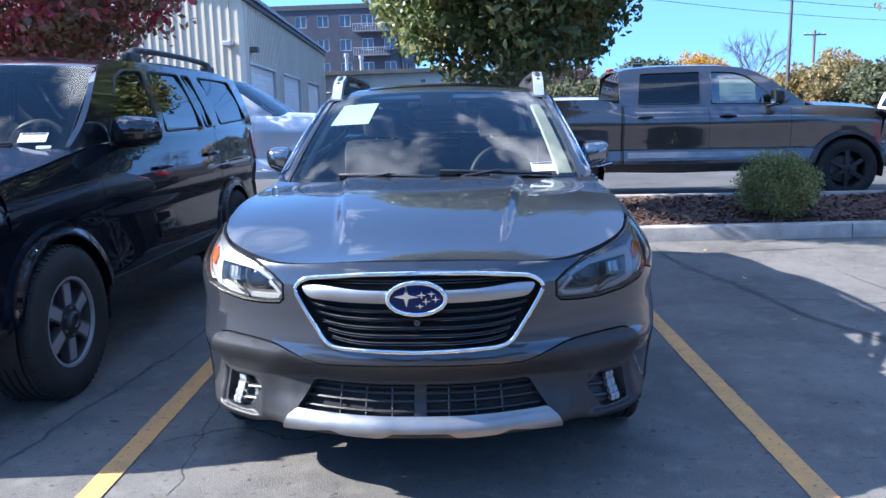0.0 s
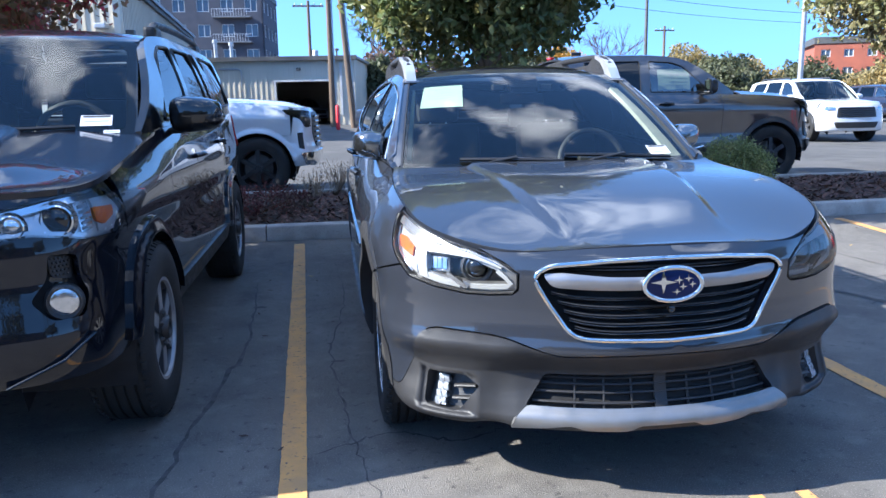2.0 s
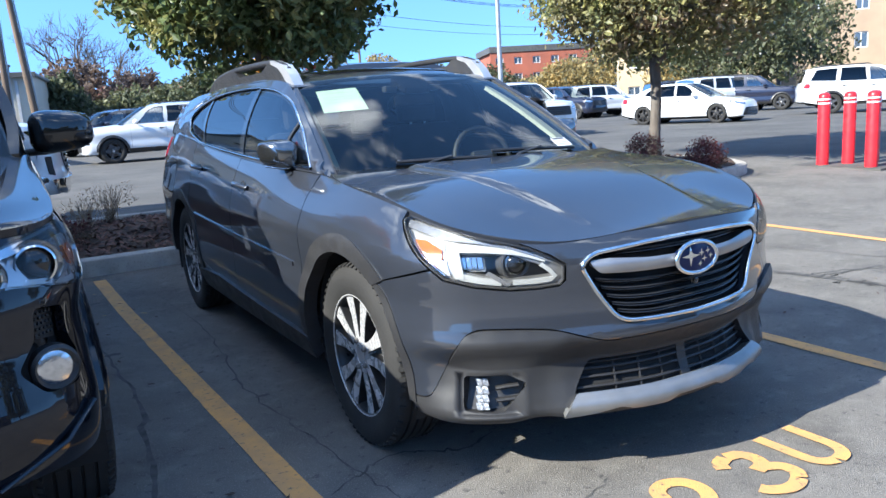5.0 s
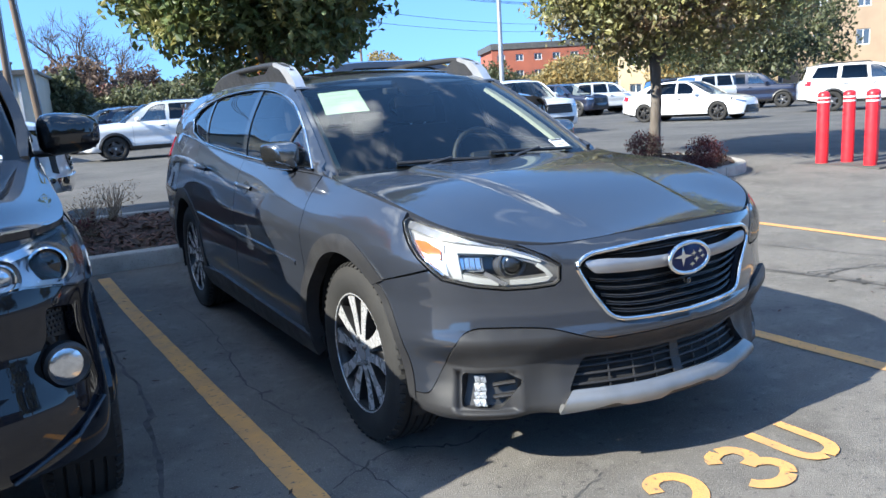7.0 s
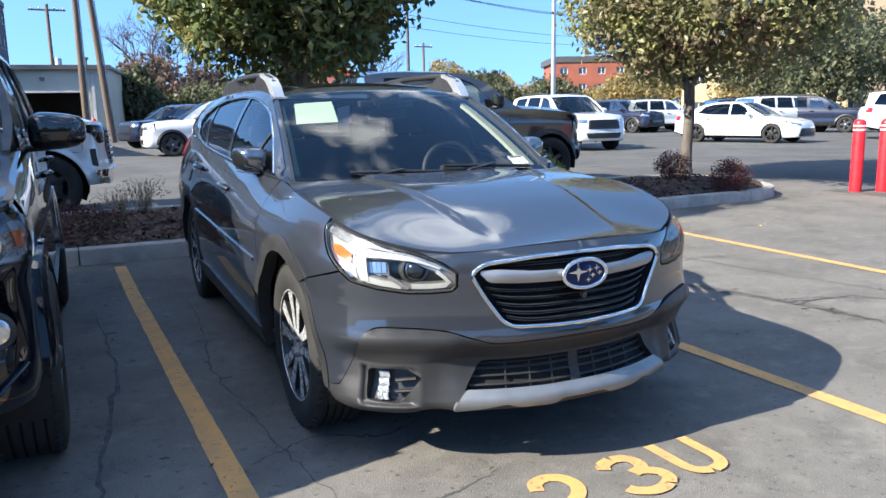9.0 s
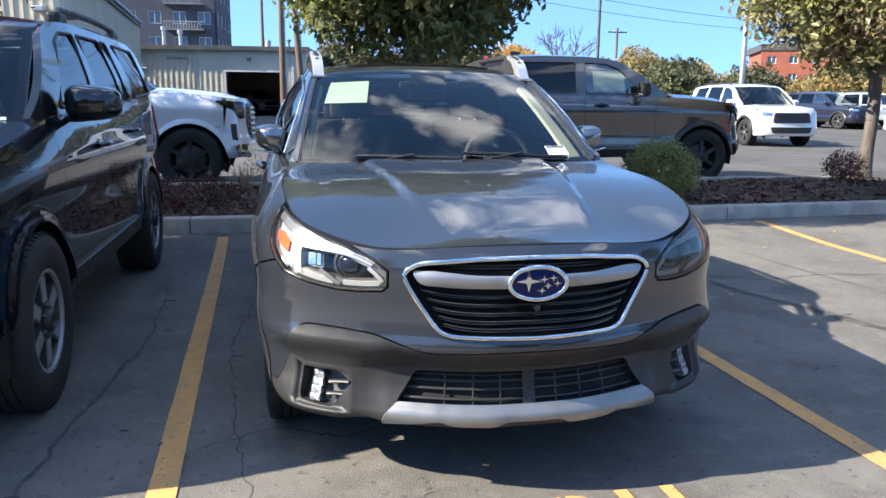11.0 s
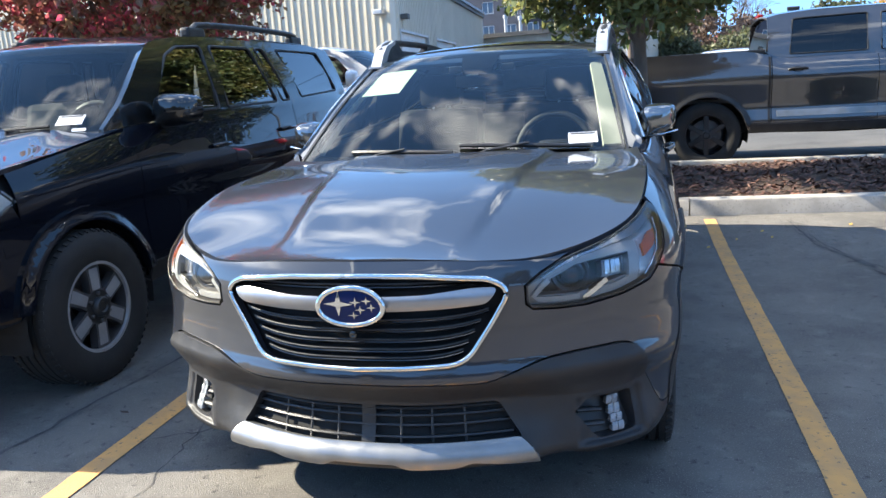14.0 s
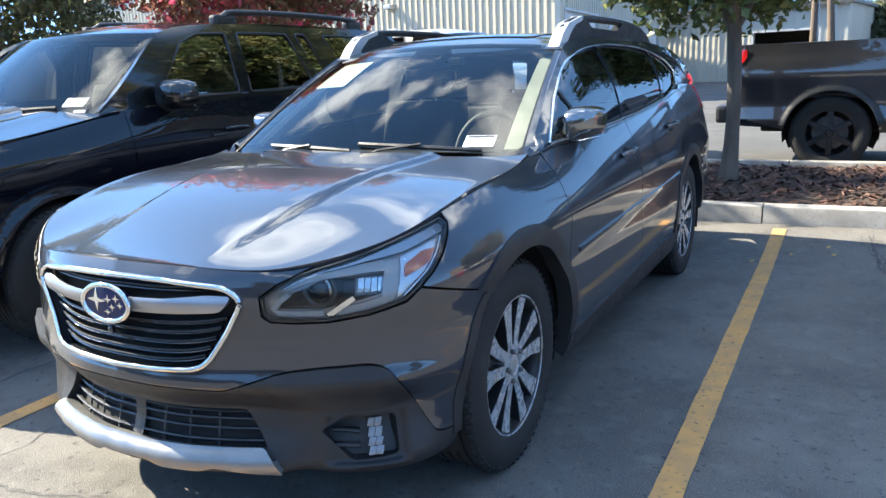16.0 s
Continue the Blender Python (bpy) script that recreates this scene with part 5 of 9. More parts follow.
        obj("headrest", box(-0.13, -0.05, 0, 0.13, 0.05, 0.19, 0.045, pose(x, 2.60, 1.20, -8, 0, 0)), CABIN, seat, smooth=50)
        for dx in (-0.05, 0.05):
            obj("headrest_post", tube([(x + dx, 2.58, 1.12), (x + dx, 2.60, 1.24)], 0.008, 6), SATIN, seat)
    obj("rear_bench", box(-0.62, 3.25, 0.5, 0.62, 3.45, 1.12, 0.06), CABIN, car, smooth=50)
    for x in (-0.38, 0.38):
        obj("rear_headrest", box(x - 0.12, 3.33, 1.13, x + 0.12, 3.42, 1.28, 0.035), CABIN, car, smooth=50)
    ring = [(0.37 + 0.18 * math.cos(t), 1.86 + 0.05 * math.sin(t), 0.985 + 0.175 * math.sin(t)) for t in np.linspace(0, 2 * math.pi, 30)]
    obj("steering_wheel", tube(ring, 0.016, 8, False), DASH, car, "dark steering wheel", smooth=60)
    obj("steering_hub", box(-0.08, -0.03, -0.06, 0.08, 0.03, 0.06, 0.025, pose(0.37, 1.85, 0.98, -16, 0, 0)), DASH, car, smooth=50)
    sheet("pillar_trim", [(0.868, 0.10), (0.968, 0.10), (0.955, 0.95), (0.872, 0.90)], WS, BEIGE, car, "beige pillar trim", step=0.06, offset=-0.035, thick=0.02)
    # left trim cut narrower to stand in for the pillar's shade on it
    sheet("pillar_trim", [(0.930, 0.12), (0.962, 0.12), (0.952, 0.93), (0.930, 0.90)], mirrored(WS), BEIGE, car, "beige pillar trim", step=0.06, offset=-0.035, thick=0.02, sign=-1.0)
    sheet("headliner", [(xt(y) - 0.03, y) for y in np.linspace(2.12, 4.4, 20)] + [(-xt(y) + 0.03, y) for y in np.linspace(4.4, 2.12, 20)], lambda x, y: (x, y, roof(x, y)[2] - 0.03), BEIGE, car, step=0.12, thick=0.0)
    both("door_trim", [(1.5, 0.45), (3.4, 0.45), (3.4, 1.12), (2.36, 1.07), (1.5, 1.02)], lambda y, z: (0.77, y, z), CABIN, car, step=0.15, thick=0.0)

    # wheels and wells
    for y, tr in ((yf, 0.0), (yr, 0.012)):
        for s in (1, -1):
            wheel(car, (s * (0.766 + tr), y, hz), s, 0.362, 0.225, 0.242, "twin")
            bm = bmesh.new()
            add_lathe(bm, [(ra + 0.005, 0.0), (ra + 0.005, -0.34), (0.0, -0.34)], 40, pose(s * (0.845 if y < 2 else 0.88), y, hz) @ pose(0, 0, 0, 0, s * 90, 0))
            bmesh.ops.delete(bm, geom=[f for f in bm.faces if f.calc_center_median().z < 0.24], context="FACES")
            obj("wheel_well", bm, INNER, car)
    obj("underbody", box(-0.70, 0.5, 0.235, 0.70, 4.6, 0.30, 0.02), INNER, car)
    obj("axle_arm", box(-0.62, 0.90, 0.30, 0.62, 1.0, 0.36, 0.02), STEEL, car)
    for s in (1, -1):
        obj("mud_flap", box(s * 0.76 - 0.07, yf + 0.395, 0.22, s * 0.76 + 0.07, yf + 0.405, 0.36, 0.003), BLACKP, car)
    return car


wagon()


# ---- other vehicles ----
def undercarriage(car, sh, spec, paint=None):
    """Wheels, wells, floor and the dark inner body."""
    W, U, ra, hz = sh.at, sh.u_at, spec["ra"], spec["hub"]
    uf, ur = U(spec["yf"]), U(spec["yr"])
    z0 = spec["sill"]

    def feet(uc, r, up=False):
        a = math.degrees(math.asin(max(-0.9, (z0 - hz) / r)))
        p = arc(uc, hz, r, a, 180 - a, 24)
        return p if up else p[::-1]
    full = [(0, z0)] + feet(uf, ra + 0.02) + feet(ur, ra + 0.02) + [(sh.length, z0 + 0.1)] + top_line(sh, sh.length, 0, 40, 0.02)
    for s, f in ((1, W), (-1, mirrored(W))):
        sheet("inner_body", full, f, INNER, car, step=0.14, offset=-0.04, thick=0.0, sign=s)
    first = None
    for y in (spec["yf"], spec["yr"]):
        for s in (1, -1):
            place = (s * (spec["half"] - spec["tyre_w"] / 2 - spec.get("tuck", 0.02)), y, hz)
            if first is None:
                first = wheel(car, place, s, spec["tyre_r"], spec["tyre_w"], spec["rim_r"], spec["style"])
            else:
                copy_thing(first, pose(*place, 0, 0, 0 if s > 0 else 180))
            bm = bmesh.new()
            add_lathe(bm, [(ra + 0.01, 0.0), (ra + 0.01, -0.42), (0.0, -0.42)], 28, pose(s * (spec["half"] - 0.035), y, hz) @ pose(0, 0, 0, 0, s * 90, 0))
            bmesh.ops.delete(bm, geom=[f for f in bm.faces if f.calc_center_median().z < hz - 0.14], context="FACES")
            obj("wheel_well", bm, INNER, car)
    obj("underbody", box(-spec["half"] * 0.78, 0.45, z0 - 0.04, spec["half"] * 0.78, spec["len"] - 0.4, z0 + 0.10, 0.03), INNER, car)
    return feet


def flanks(car, sh, spec, paint, step=0.05, clad=None):
    """Fenders, doors, quarter panels, nose and tail skins, arch mouldings and sills."""
    W, U, ra, hz, z0 = sh.at, sh.u_at, spec["ra"], spec["hub"], spec["sill"]
    uf, ur = U(spec["yf"]), U(spec["yr"])

    def foot(uc, r, z, side):
        return uc + side * math.sqrt(max(0.0, r * r - (z - hz) ** 2))

    def arch_side(uc, r, za, zb, side, n=12):
        return [(foot(uc, r, lerp(za, zb, i / n), side), lerp(za, zb, i / n)) for i in range(n + 1)]
    lines = [U(y) for y in spec["doors"]]
    ns = spec["nose_seam"]
    un = U(ns)
    gap = 0.005
    half_arch = arc(uf, hz, ra, math.degrees(math.asin((z0 - hz) / ra)), 180 - math.degrees(math.asin((z0 - hz) / ra)), 28)
    left = [p for p in half_arch if p[0] <= uf]
    right = [p for p in half_arch if p[0] >= uf]
    z_seam = spec["seam_z"]
    fen = [p for p in right] + [p for p in left if p[1] > z_seam]
    fender = fen + [(un, z_seam)] + top_line(sh, un, lines[0] - gap, 14, 0.004) + [(lines[0] - gap, z0)]
    both("front_fender", fender, W, paint, car, step=step)
    for k, (a, b) in enumerate(zip(lines, lines[1:])):
        low = [(a, z0), (b - gap, z0)]
        if k == len(lines) - 2:
            cut = [p for p in arc(ur, hz, ra + 0.012, math.degrees(math.asin((z0 - hz) / (ra + 0.012))), 180 - math.degrees(math.asin((z0 - hz) / (ra + 0.012))), 28)[::-1] if p[0] < min(b - gap, ur)]
            if cut and cut[0][0] < b - gap:
                low = [(a, z0)] + cut + [(b - gap, cut[-1][1])]
        both("front_door" if k == 0 else "rear_door", low + top_line(sh, b - gap, a, 14, 0.004), W, paint, car, step=step)
    b = lines[-1]
    rear_arch = arc(ur, hz, ra, math.degrees(math.asin((z0 - hz) / ra)), 180 - math.degrees(math.asin((z0 - hz) / ra)), 28)
    qa = [p for p in rear_arch if p[0] > b + gap] if rear_arch[-1][0] < b else rear_arch
    end = U(spec["len"] - 0.28)
    low_left = [(b + gap, qa[-1][1])] if rear_arch[-1][0] < b else [(b + gap, z0)]
    quarter = [(end, z0 + 0.10)] + top_line(sh, end, b + gap, 16, 0.004) + low_left + (qa[::-1])
    both("rear_quarter", quarter, W, paint, car, step=step)
    nose = [(0, spec["nose_low"]), (left[-1][0] - 0.02, spec["nose_low"])] + [p for p in left[::-1] if spec["nose_low"] < p[1] < z_seam] + [(un, z_seam)] + top_line(sh, un, 0, 14, 0.004)[1:]
    holes = [h for h in spec.get("nose_holes", [])]
    both("front_bumper", nose, W, paint, car, step=step, holes=holes, thick=0.03)
    L = sh.length
    sheet("tailgate", [(end, z0 + 0.12), (2 * L - end, z0 + 0.12), (2 * L - end, sh.top(end) - 0.01), (end, sh.top(end) - 0.01)],
          lambda u, z: W(u, z) if u <= L else (-W(2 * L - u, z)[0], *W(2 * L - u, z)[1:]), paint, car, step=max(step, 0.06))
    if clad:
        for uc in (uf, ur):
            zf = spec.get("flare_z", z0 + 0.02)
            a1, a0 = math.degrees(math.asin((zf - hz) / (ra + 0.06))), math.degrees(math.asin((zf - hz) / (ra - 0.012)))
            both("arch_moulding", arc(uc, hz, ra + 0.06, a1, 180 - a1, 30) + arc(uc, hz, ra - 0.012, a0, 180 - a0, 30)[::-1], W, clad, car, step=0.03, offset=spec.get("flare", 0.014), thick=0.06,
                 bulge=lambda u, z, uc=uc: 0.02 * (1 - smooth01(ra - 0.01, ra + 0.06, math.hypot(u - uc, z - hz))))
        both("sill_cladding", [(foot(uf, ra, z0 + 0.02, 1) + 0.01, z0 - 0.03), (foot(ur, ra, z0 + 0.02, -1) - 0.01, z0 - 0.03), (foot(ur, ra, z0 + 0.02, -1) - 0.03, z0 + 0.07), (foot(uf, ra, z0 + 0.02, 1) + 0.03, z0 + 0.07)], W, spec.get("sill_mat", clad), car, step=0.06, offset=0.014, thick=0.05)
    for s, f in ((1, W), (-1, mirrored(W))):
        for y, z in spec["handles"]:
            p, n = frame_at(f, U(y), z, s)
            base, nv = Vector(p), Vector(n)
            sheet("handle_cup", [(U(y) + 0.06 * math.cos(t), z + 0.034 * math.sin(t)) for t in np.linspace(0, 2 * math.pi, 20)[:-1]], f, PIANO, car, step=0.03, offset=0.002, thick=0.002, sign=s)
            obj("door_handle", tube([base + Vector((0, -0.10, 0)) + nv * 0.006, base + Vector((0, -0.07, 0)) + nv * 0.036, base + Vector((0, 0.06, 0)) + nv * 0.036, base + Vector((0, 0.10, 0)) + nv * 0.006], 0.017, 8, True, 0.8), spec.get("handle_mat", paint), car, smooth=60)


def bonnet(car, sh, edge, count, cowl_y, paint, lift, step=0.05, scoop=False, grow=-0.004):
    """The bonnet inside the first edge points."""
    E = spline(edge[:count], 30)
    ex, ez = table([(b, a) for a, b, c in E[::6]]), table([(b, c) for a, b, c in E[::6]])
    x_max = float(E[:, 0].max())
    k = int(E[:, 0].argmax())
    ey_x = table([(a, b) for a, b, c in E[:k:5]])

    def H(x, y):
        xe = max(ex(y), 0.25)
        r = min(1.15, abs(x) / xe)
        back = smooth01(-0.02, 0.34, y - ey_x(min(abs(x), x_max)))
        z = ez(y) + (lift * (1 - r ** 2.6) + 0.012 * math.exp(-((r - 0.62) / 0.14) ** 2)) * back
        if scoop:
            z += 0.035 * smooth01(0.40, 0.46, y) * (1 - smooth01(0.30, 0.36, abs(x)))
        return (x, y, z)
    right = [(a + grow, b - grow) for a, b, c in E if a > 0.02]
    w = right[-1][0]
    cowl = [(w * math.cos(t), right[-1][1] + (cowl_y - right[-1][1]) * math.sin(t)) for t in np.linspace(0.1, math.pi - 0.1, 16)]
    sheet("bonnet", right + cowl + [(-a, b) for a, b in right[::-1]], H, paint, car, step=step, thick=0.02)
    return H


def greenhouse(car, g, paint, step=0.06, trim=None):
    """Cabin above the belt: side frames with panes, roof, windshield, rear window and a dark inside."""
    xb, zb, xt, zt = (table(g[k]) for k in ("xb", "zb", "xt", "zt"))
    y0, y1 = g["y0"], g["y1"]

    def G(y, z):
        b, t = zb(y), g["z_ref"]
        r = max(-0.2, (z - b) / (t - b))
        return (lerp(xb(y), xt(y), max(0.0, r) ** 1.2 if r > 0 else r) + 0.015 * math.sin(math.pi * min(1, max(0, r))), y, z)
    wins = [rounded(w, 0.03, 4) for w, _ in g["windows"]]
    low = [(y, zb(y) - 0.004) for y in np.linspace(y0, y1, 30)]
    up = [(y, zt(y)) for y in np.linspace(g.get("y_roof_end", y1), y0, 40)]
    both("body_side_frame", low + up, G, g.get("frame", paint), car, step=step, holes=wins, thick=0.04)
    for w, (_, gm) in zip(wins, g["windows"]):
        for s, f in ((1, G), (-1, mirrored(G))):
            sheet("side_window", w, f, gm, car, step=0.12, offset=-0.008, thick=0.0, sign=s).visible_shadow = False
            cord("window_seal", w, f, 0.009, trim or BLACKP, car, offset=0.0, closed=True, segments=6, sign=s)

    def roof(x, y):
        r = min(1.1, abs(x) / xt(y))
        return (x, y, zt(y) - 0.004 + g["crown"] * (1 - r ** 2.2) * (0.4 + 0.6 * smooth01(g["wt"], g["wt"] + 0.3, y)))
    ys = np.linspace(g["wt"], g.get("y_roof_end", y1), 24)
    sheet("roof", [(xt(y) + 0.006, y) for y in ys] + [(-xt(y) - 0.006, y) for y in ys[::-1]], roof, paint, car, step=max(step, 0.08), thick=0.03)

    def WS(a, b):
        half_w = lerp(xb(y0) - 0.02, xt(g["wt"]) + 0.0, b)
        bow = g["bow"] * abs(a) ** 2.2
        zz = lerp(zb(y0) - 0.01, zt(g["wt"]) + g["crown"] * 0.4 - 0.006, b) + 0.05 * b * (1 - b)
        return (a * half_w, lerp(g["wb"], g["wt"] - g["bow"] * 0.8, b) + bow * (1 - 0.2 * b), zz - g["crown"] * 0.4 * abs(a) ** 2 * b)
    glass = sheet("windshield", rounded([(-1, 0), (1, 0), (1, 1), (-1, 1)], 0.04), WS, GLASS_WS, car, step=0.08, thick=0.0)
    glass.visible_shadow = False
    sheet("windshield_gasket", [(-1.01, -0.02), (1.01, -0.02), (1.01, 1.01), (-1.01, 1.01)], WS, PIANO, car, step=0.08, offset=-0.003, thick=0.02, holes=[rounded([(-0.95, 0.06), (0.95, 0.06), (0.94, 0.95), (-0.94, 0.95)], 0.06)])
    r0, r1 = g["rear"]
    sheet("rear_window", [(-1, 0), (1, 0), (1, 1), (-1, 1)], lambda a, b: (a * lerp(xb(y1) - 0.06, xt(g.get("y_roof_end", y1)) - 0.03, b), lerp(r0, r1, b), lerp(zb(y1), zt(g.get("y_roof_end", y1)), b)), GLASS_DARK, car, step=0.12, thick=0.0).visible_shadow = False
    # inside
    zf = zb(y0)
    obj("dashboard", box(-xb(y0) + 0.08, g["wb"] + 0.05, zf - 0.30, xb(y0) - 0.08, g["wb"] + 0.50, zf - 0.03, 0.05), DASH, car)
    for x in (-0.38, 0.38):
        obj("seat_back", box(-0.25, -0.08, 0, 0.25, 0.08, 0.66, 0.06, pose(x, g["wb"] + 1.20, zf - 0.48, -12, 0, 0)), CABIN, car)
        obj("headrest", box(-0.13, -0.05, 0, 0.13, 0.05, 0.18, 0.04, pose(x, g["wb"] + 1.37, zf + 0.18, -8, 0, 0)), CABIN, car)
    ring = [(0.38 + 0.18 * math.cos(t), g["wb"] + 0.66 + 0.05 * math.sin(t), zf - 0.02 + 0.17 * math.sin(t)) for t in np.linspace(0, 2 * math.pi, 24)]
    obj("steering_wheel", tube(ring, 0.017, 6, False), DASH, car)
    obj("cabin_floor", box(-xb(y0) + 0.12, g["wb"] + 0.1, zf - 0.75, xb(y0) - 0.12, y1 - 0.25, zf - 0.68, 0.02), CABIN, car)
    obj("cabin_back", box(-xb(y0) + 0.12, y1 - 0.35, zf - 0.7, xb(y0) - 0.12, y1 - 0.28, zf + 0.05, 0.02), CABIN, car)
    return G, roof, WS


def side_mirrors(car, place, size, cap, label="door mirror"):
    for s in (1, -1):
        m = new("door_mirror")
        m.parent = car
        x, y, z = place
        bm = bmesh.new()
        bmesh.ops.create_icosphere(bm, subdivisions=3, radius=1.0)
        for v in bm.verts:
            e = lambda q, k: math.copysign(abs(q) ** k, q)
            a, b, c = e(v.co.x, 0.6), e(v.co.y, 0.8), e(v.co.z, 0.6)
            v.co = (size[0] * a, size[1] * min(b, 0.3) + 0.02 * a * s, size[2] * c * (1 - 0.14 * a * s))
        bmesh.ops.transform(bm, matrix=pose(s * x, y, z, 0, 0, -s * 8), verts=bm.verts)
        obj("mirror_cap", bm, cap, m, smooth=40)
        obj("mirror_glass", box(-size[0] * 0.85, 0, -size[2] * 0.8, size[0] * 0.85, 0.006, size[2] * 0.8, 0.002, pose(s * x, y + size[1] * 0.3, z, 0, 0, -s * 8)), CHROME, m)
        obj("mirror_base", tube([(s * (x - size[0] * 1.7), y + 0.05, z - size[2] * 0.95), (s * (x - size[0] * 0.6), y + 0.02, z - size[2] * 0.9), (s * x, y, z - size[2] * 0.8)], 0.034, 10, True, 0.5), BLACKP, m, smooth=50)


def suv():
    """The black four-door off-road wagon in the next bay."""
    car = thing("off_road_suv", pose(-2.71, 0.275, 0.0), "glossy black four-door off-road SUV with roof rack parked beside the wagon", "car")
    plan = [(0, 0.0), (0.30, 0.012), (0.58, 0.045), (0.76, 0.115), (0.86, 0.225), (0.897, 0.37), (0.908, 0.58), (0.912, 0.93), (0.915, 2.0), (0.915, 3.2), (0.905, 3.9), (0.885, 4.4), (0.82, 4.68), (0.6, 4.78), (0, 4.82)]
    edge = [(0, 0.10, 1.055), (0.40, 0.125, 1.058), (0.67, 0.18, 1.060), (0.805, 0.30, 1.065), (0.842, 0.50, 1.085), (0.84, 0.85, 1.130), (0.835, 1.15, 1.175), (0.84, 1.40, 1.215), (0.855, 1.9, 1.238),
            (0.86, 2.9, 1.248), (0.86, 3.6, 1.26), (0.845, 4.2, 1.27), (0.815, 4.55, 1.28), (0.7, 4.68, 1.28), (0, 4.74, 1.28)]
    side = table([(0.30, 0.07), (0.40, 0.025), (0.52, 0.004), (0.68, 0.014), (0.80, 0.020), (0.90, 0.004), (0.98, 0.006), (1.08, 0.022), (1.2, 0.045), (1.4, 0.11)])
    nose = table([(0.30, 0.10), (0.40, 0.03), (0.48, -0.01), (0.58, -0.02), (0.68, 0.0), (0.78, 0.02), (0.84, 0.02), (0.95, 0.03), (1.02, 0.05), (1.2, 0.12)])
    sh = Shell(plan, edge, side, nose, (0.80, 1.15), (5, 6), roll=0.22, power=2.2)
    W, U, ux = sh.at, sh.u_at, sh.u_x
    spec = dict(ra=0.435, hub=0.375, yf=0.93, yr=3.72, sill=0.42, half=0.94, tyre_w=0.262, tyre_r=0.378, rim_r=0.222, style="six", len=4.82, doors=(1.42, 2.42, 3.42), nose_seam=0.56, seam_z=0.86,
                nose_low=0.44, handles=((2.25, 1.045), (3.22, 1.085)), flare=0.016, flare_z=0.47, tuck=0.0, sill_mat=BLACKP)
    lamp = [(0.44, 0.972), (0.62, 1.002), (0.80, 1.030), (0.94, 1.044), (1.08, 1.050), (1.20, 1.018), (1.262, 0.952), (1.13, 0.886), (0.93, 0.890), (0.85, 0.905), (0.74, 0.920), (0.60, 0.912), (0.44, 0.905)]
    recess = rounded([(0.785, 0.862), (0.888, 0.850), (0.896, 0.765), (0.918, 0.715), (0.880, 0.645), (0.77, 0.648), (0.715, 0.715), (0.775, 0.780)], 0.02)
    spec["nose_holes"] = [recess, [(0.85 + (a - 0.85) * 0.985, 0.965 + (b - 0.965) * 0.96) for a, b in lamp]]
    undercarriage(car, sh, spec)
    flanks(car, sh, spec, PAINT_BLACK, 0.035, PAINT_BLACK)
    bonnet(car, sh, edge, 8, 1.12, PAINT_BLACK, 0.055, 0.05, scoop=True, grow=0.012)
    for s, f in ((1, W), (-1, mirrored(W))):
        hlp = sheet("headlamp", lamp, f, LAMP_CHROME, car, "clear headlamp with chrome reflectors and amber corner", step=0.03, offset=-0.022, thick=0.0, sign=s)
        aim = Vector((s * 0.2, -0.98, 0.03)).to_track_quat("Z", "X").to_matrix().to_4x4()
        # faceted bowls round the projector and the high beam
        for u0, z0, r0, deep in ((0.850, 0.968, 0.066, -0.016), (0.690, 0.960, 0.050, -0.016)):
            p, n = frame_at(f, u0, z0, s)
            base = Matrix.Translation(Vector(p + n * deep)) @ aim
            obj("reflector_bowl", lathe([(r0, 0.020), (r0 * 0.96, 0.010), (r0 * 0.80, 0.000), (r0 * 0.78, 0.004)], 36, base), REFLECTOR, hlp, smooth=40)
            obj("bowl_ring", lathe([(r0 * 0.80, 0.004), (r0 * 0.78, 0.018), (r0 * 0.70, 0.020), (r0 * 0.68, 0.004)], 36, base), CHROME, hlp, smooth=40)
            obj("bowl_lens", lathe([(r0 * 0.69, 0.004), (r0 * 0.60, 0.014), (r0 * 0.36, 0.021), (0.0, 0.024)], 36, base), PIANO if u0 > 0.8 else REFLECTOR, hlp, smooth=True)
        sheet("inner_bezel", rounded([(0.60, 0.920), (0.74, 0.928), (0.85, 0.913), (0.93, 0.898), (1.00, 0.896), (0.995, 0.912), (0.935, 0.912), (0.86, 0.926), (0.74, 0.940), (0.60, 0.934)], 0.004, 2), f, LAMP_CHROME, hlp, step=0.02, offset=-0.002, thick=0.016, sign=s)
        sheet("reflector_panel", [(0.935, 0.915), (1.00, 0.922), (1.02, 1.020), (0.94, 1.012)], f, REFLECTOR, hlp, step=0.015, offset=-0.014, thick=0.006, sign=s)
        for k in range(5):
            sheet("reflector_rib", [(0.944 + 0.003 * k, 0.922 + 0.018 * k), (0.998 + 0.003 * k, 0.928 + 0.018 * k), (0.999 + 0.003 * k, 0.938 + 0.018 * k), (0.945 + 0.003 * k, 0.932 + 0.018 * k)], f, CRYSTAL, hlp, step=0.02, offset=-0.010, thick=0.004, sign=s)
        sheet("corner_reflector", [(1.03, 0.905), (1.14, 0.895), (1.215, 0.950), (1.18, 1.010), (1.04, 1.022)], f, LAMP_CHROME, hlp, step=0.015, offset=-0.014, thick=0.006, sign=s)
        sheet("corner_marker", rounded([(1.020, 0.990), (1.160, 0.982), (1.150, 0.950), (1.060, 0.925), (1.015, 0.945)], 0.006), f, AMBER, hlp, "amber corner marker", step=0.02, offset=-0.006, thick=0.010, sign=s)
        sheet("brow_strip", stripe([(0.50, 0.962), (0.66, 0.990), (0.82, 1.014), (1.00, 1.028), (1.12, 1.028)], 0.020), f, CHROME, hlp, step=0.02, offset=0.000, thick=0.016, sign=s)
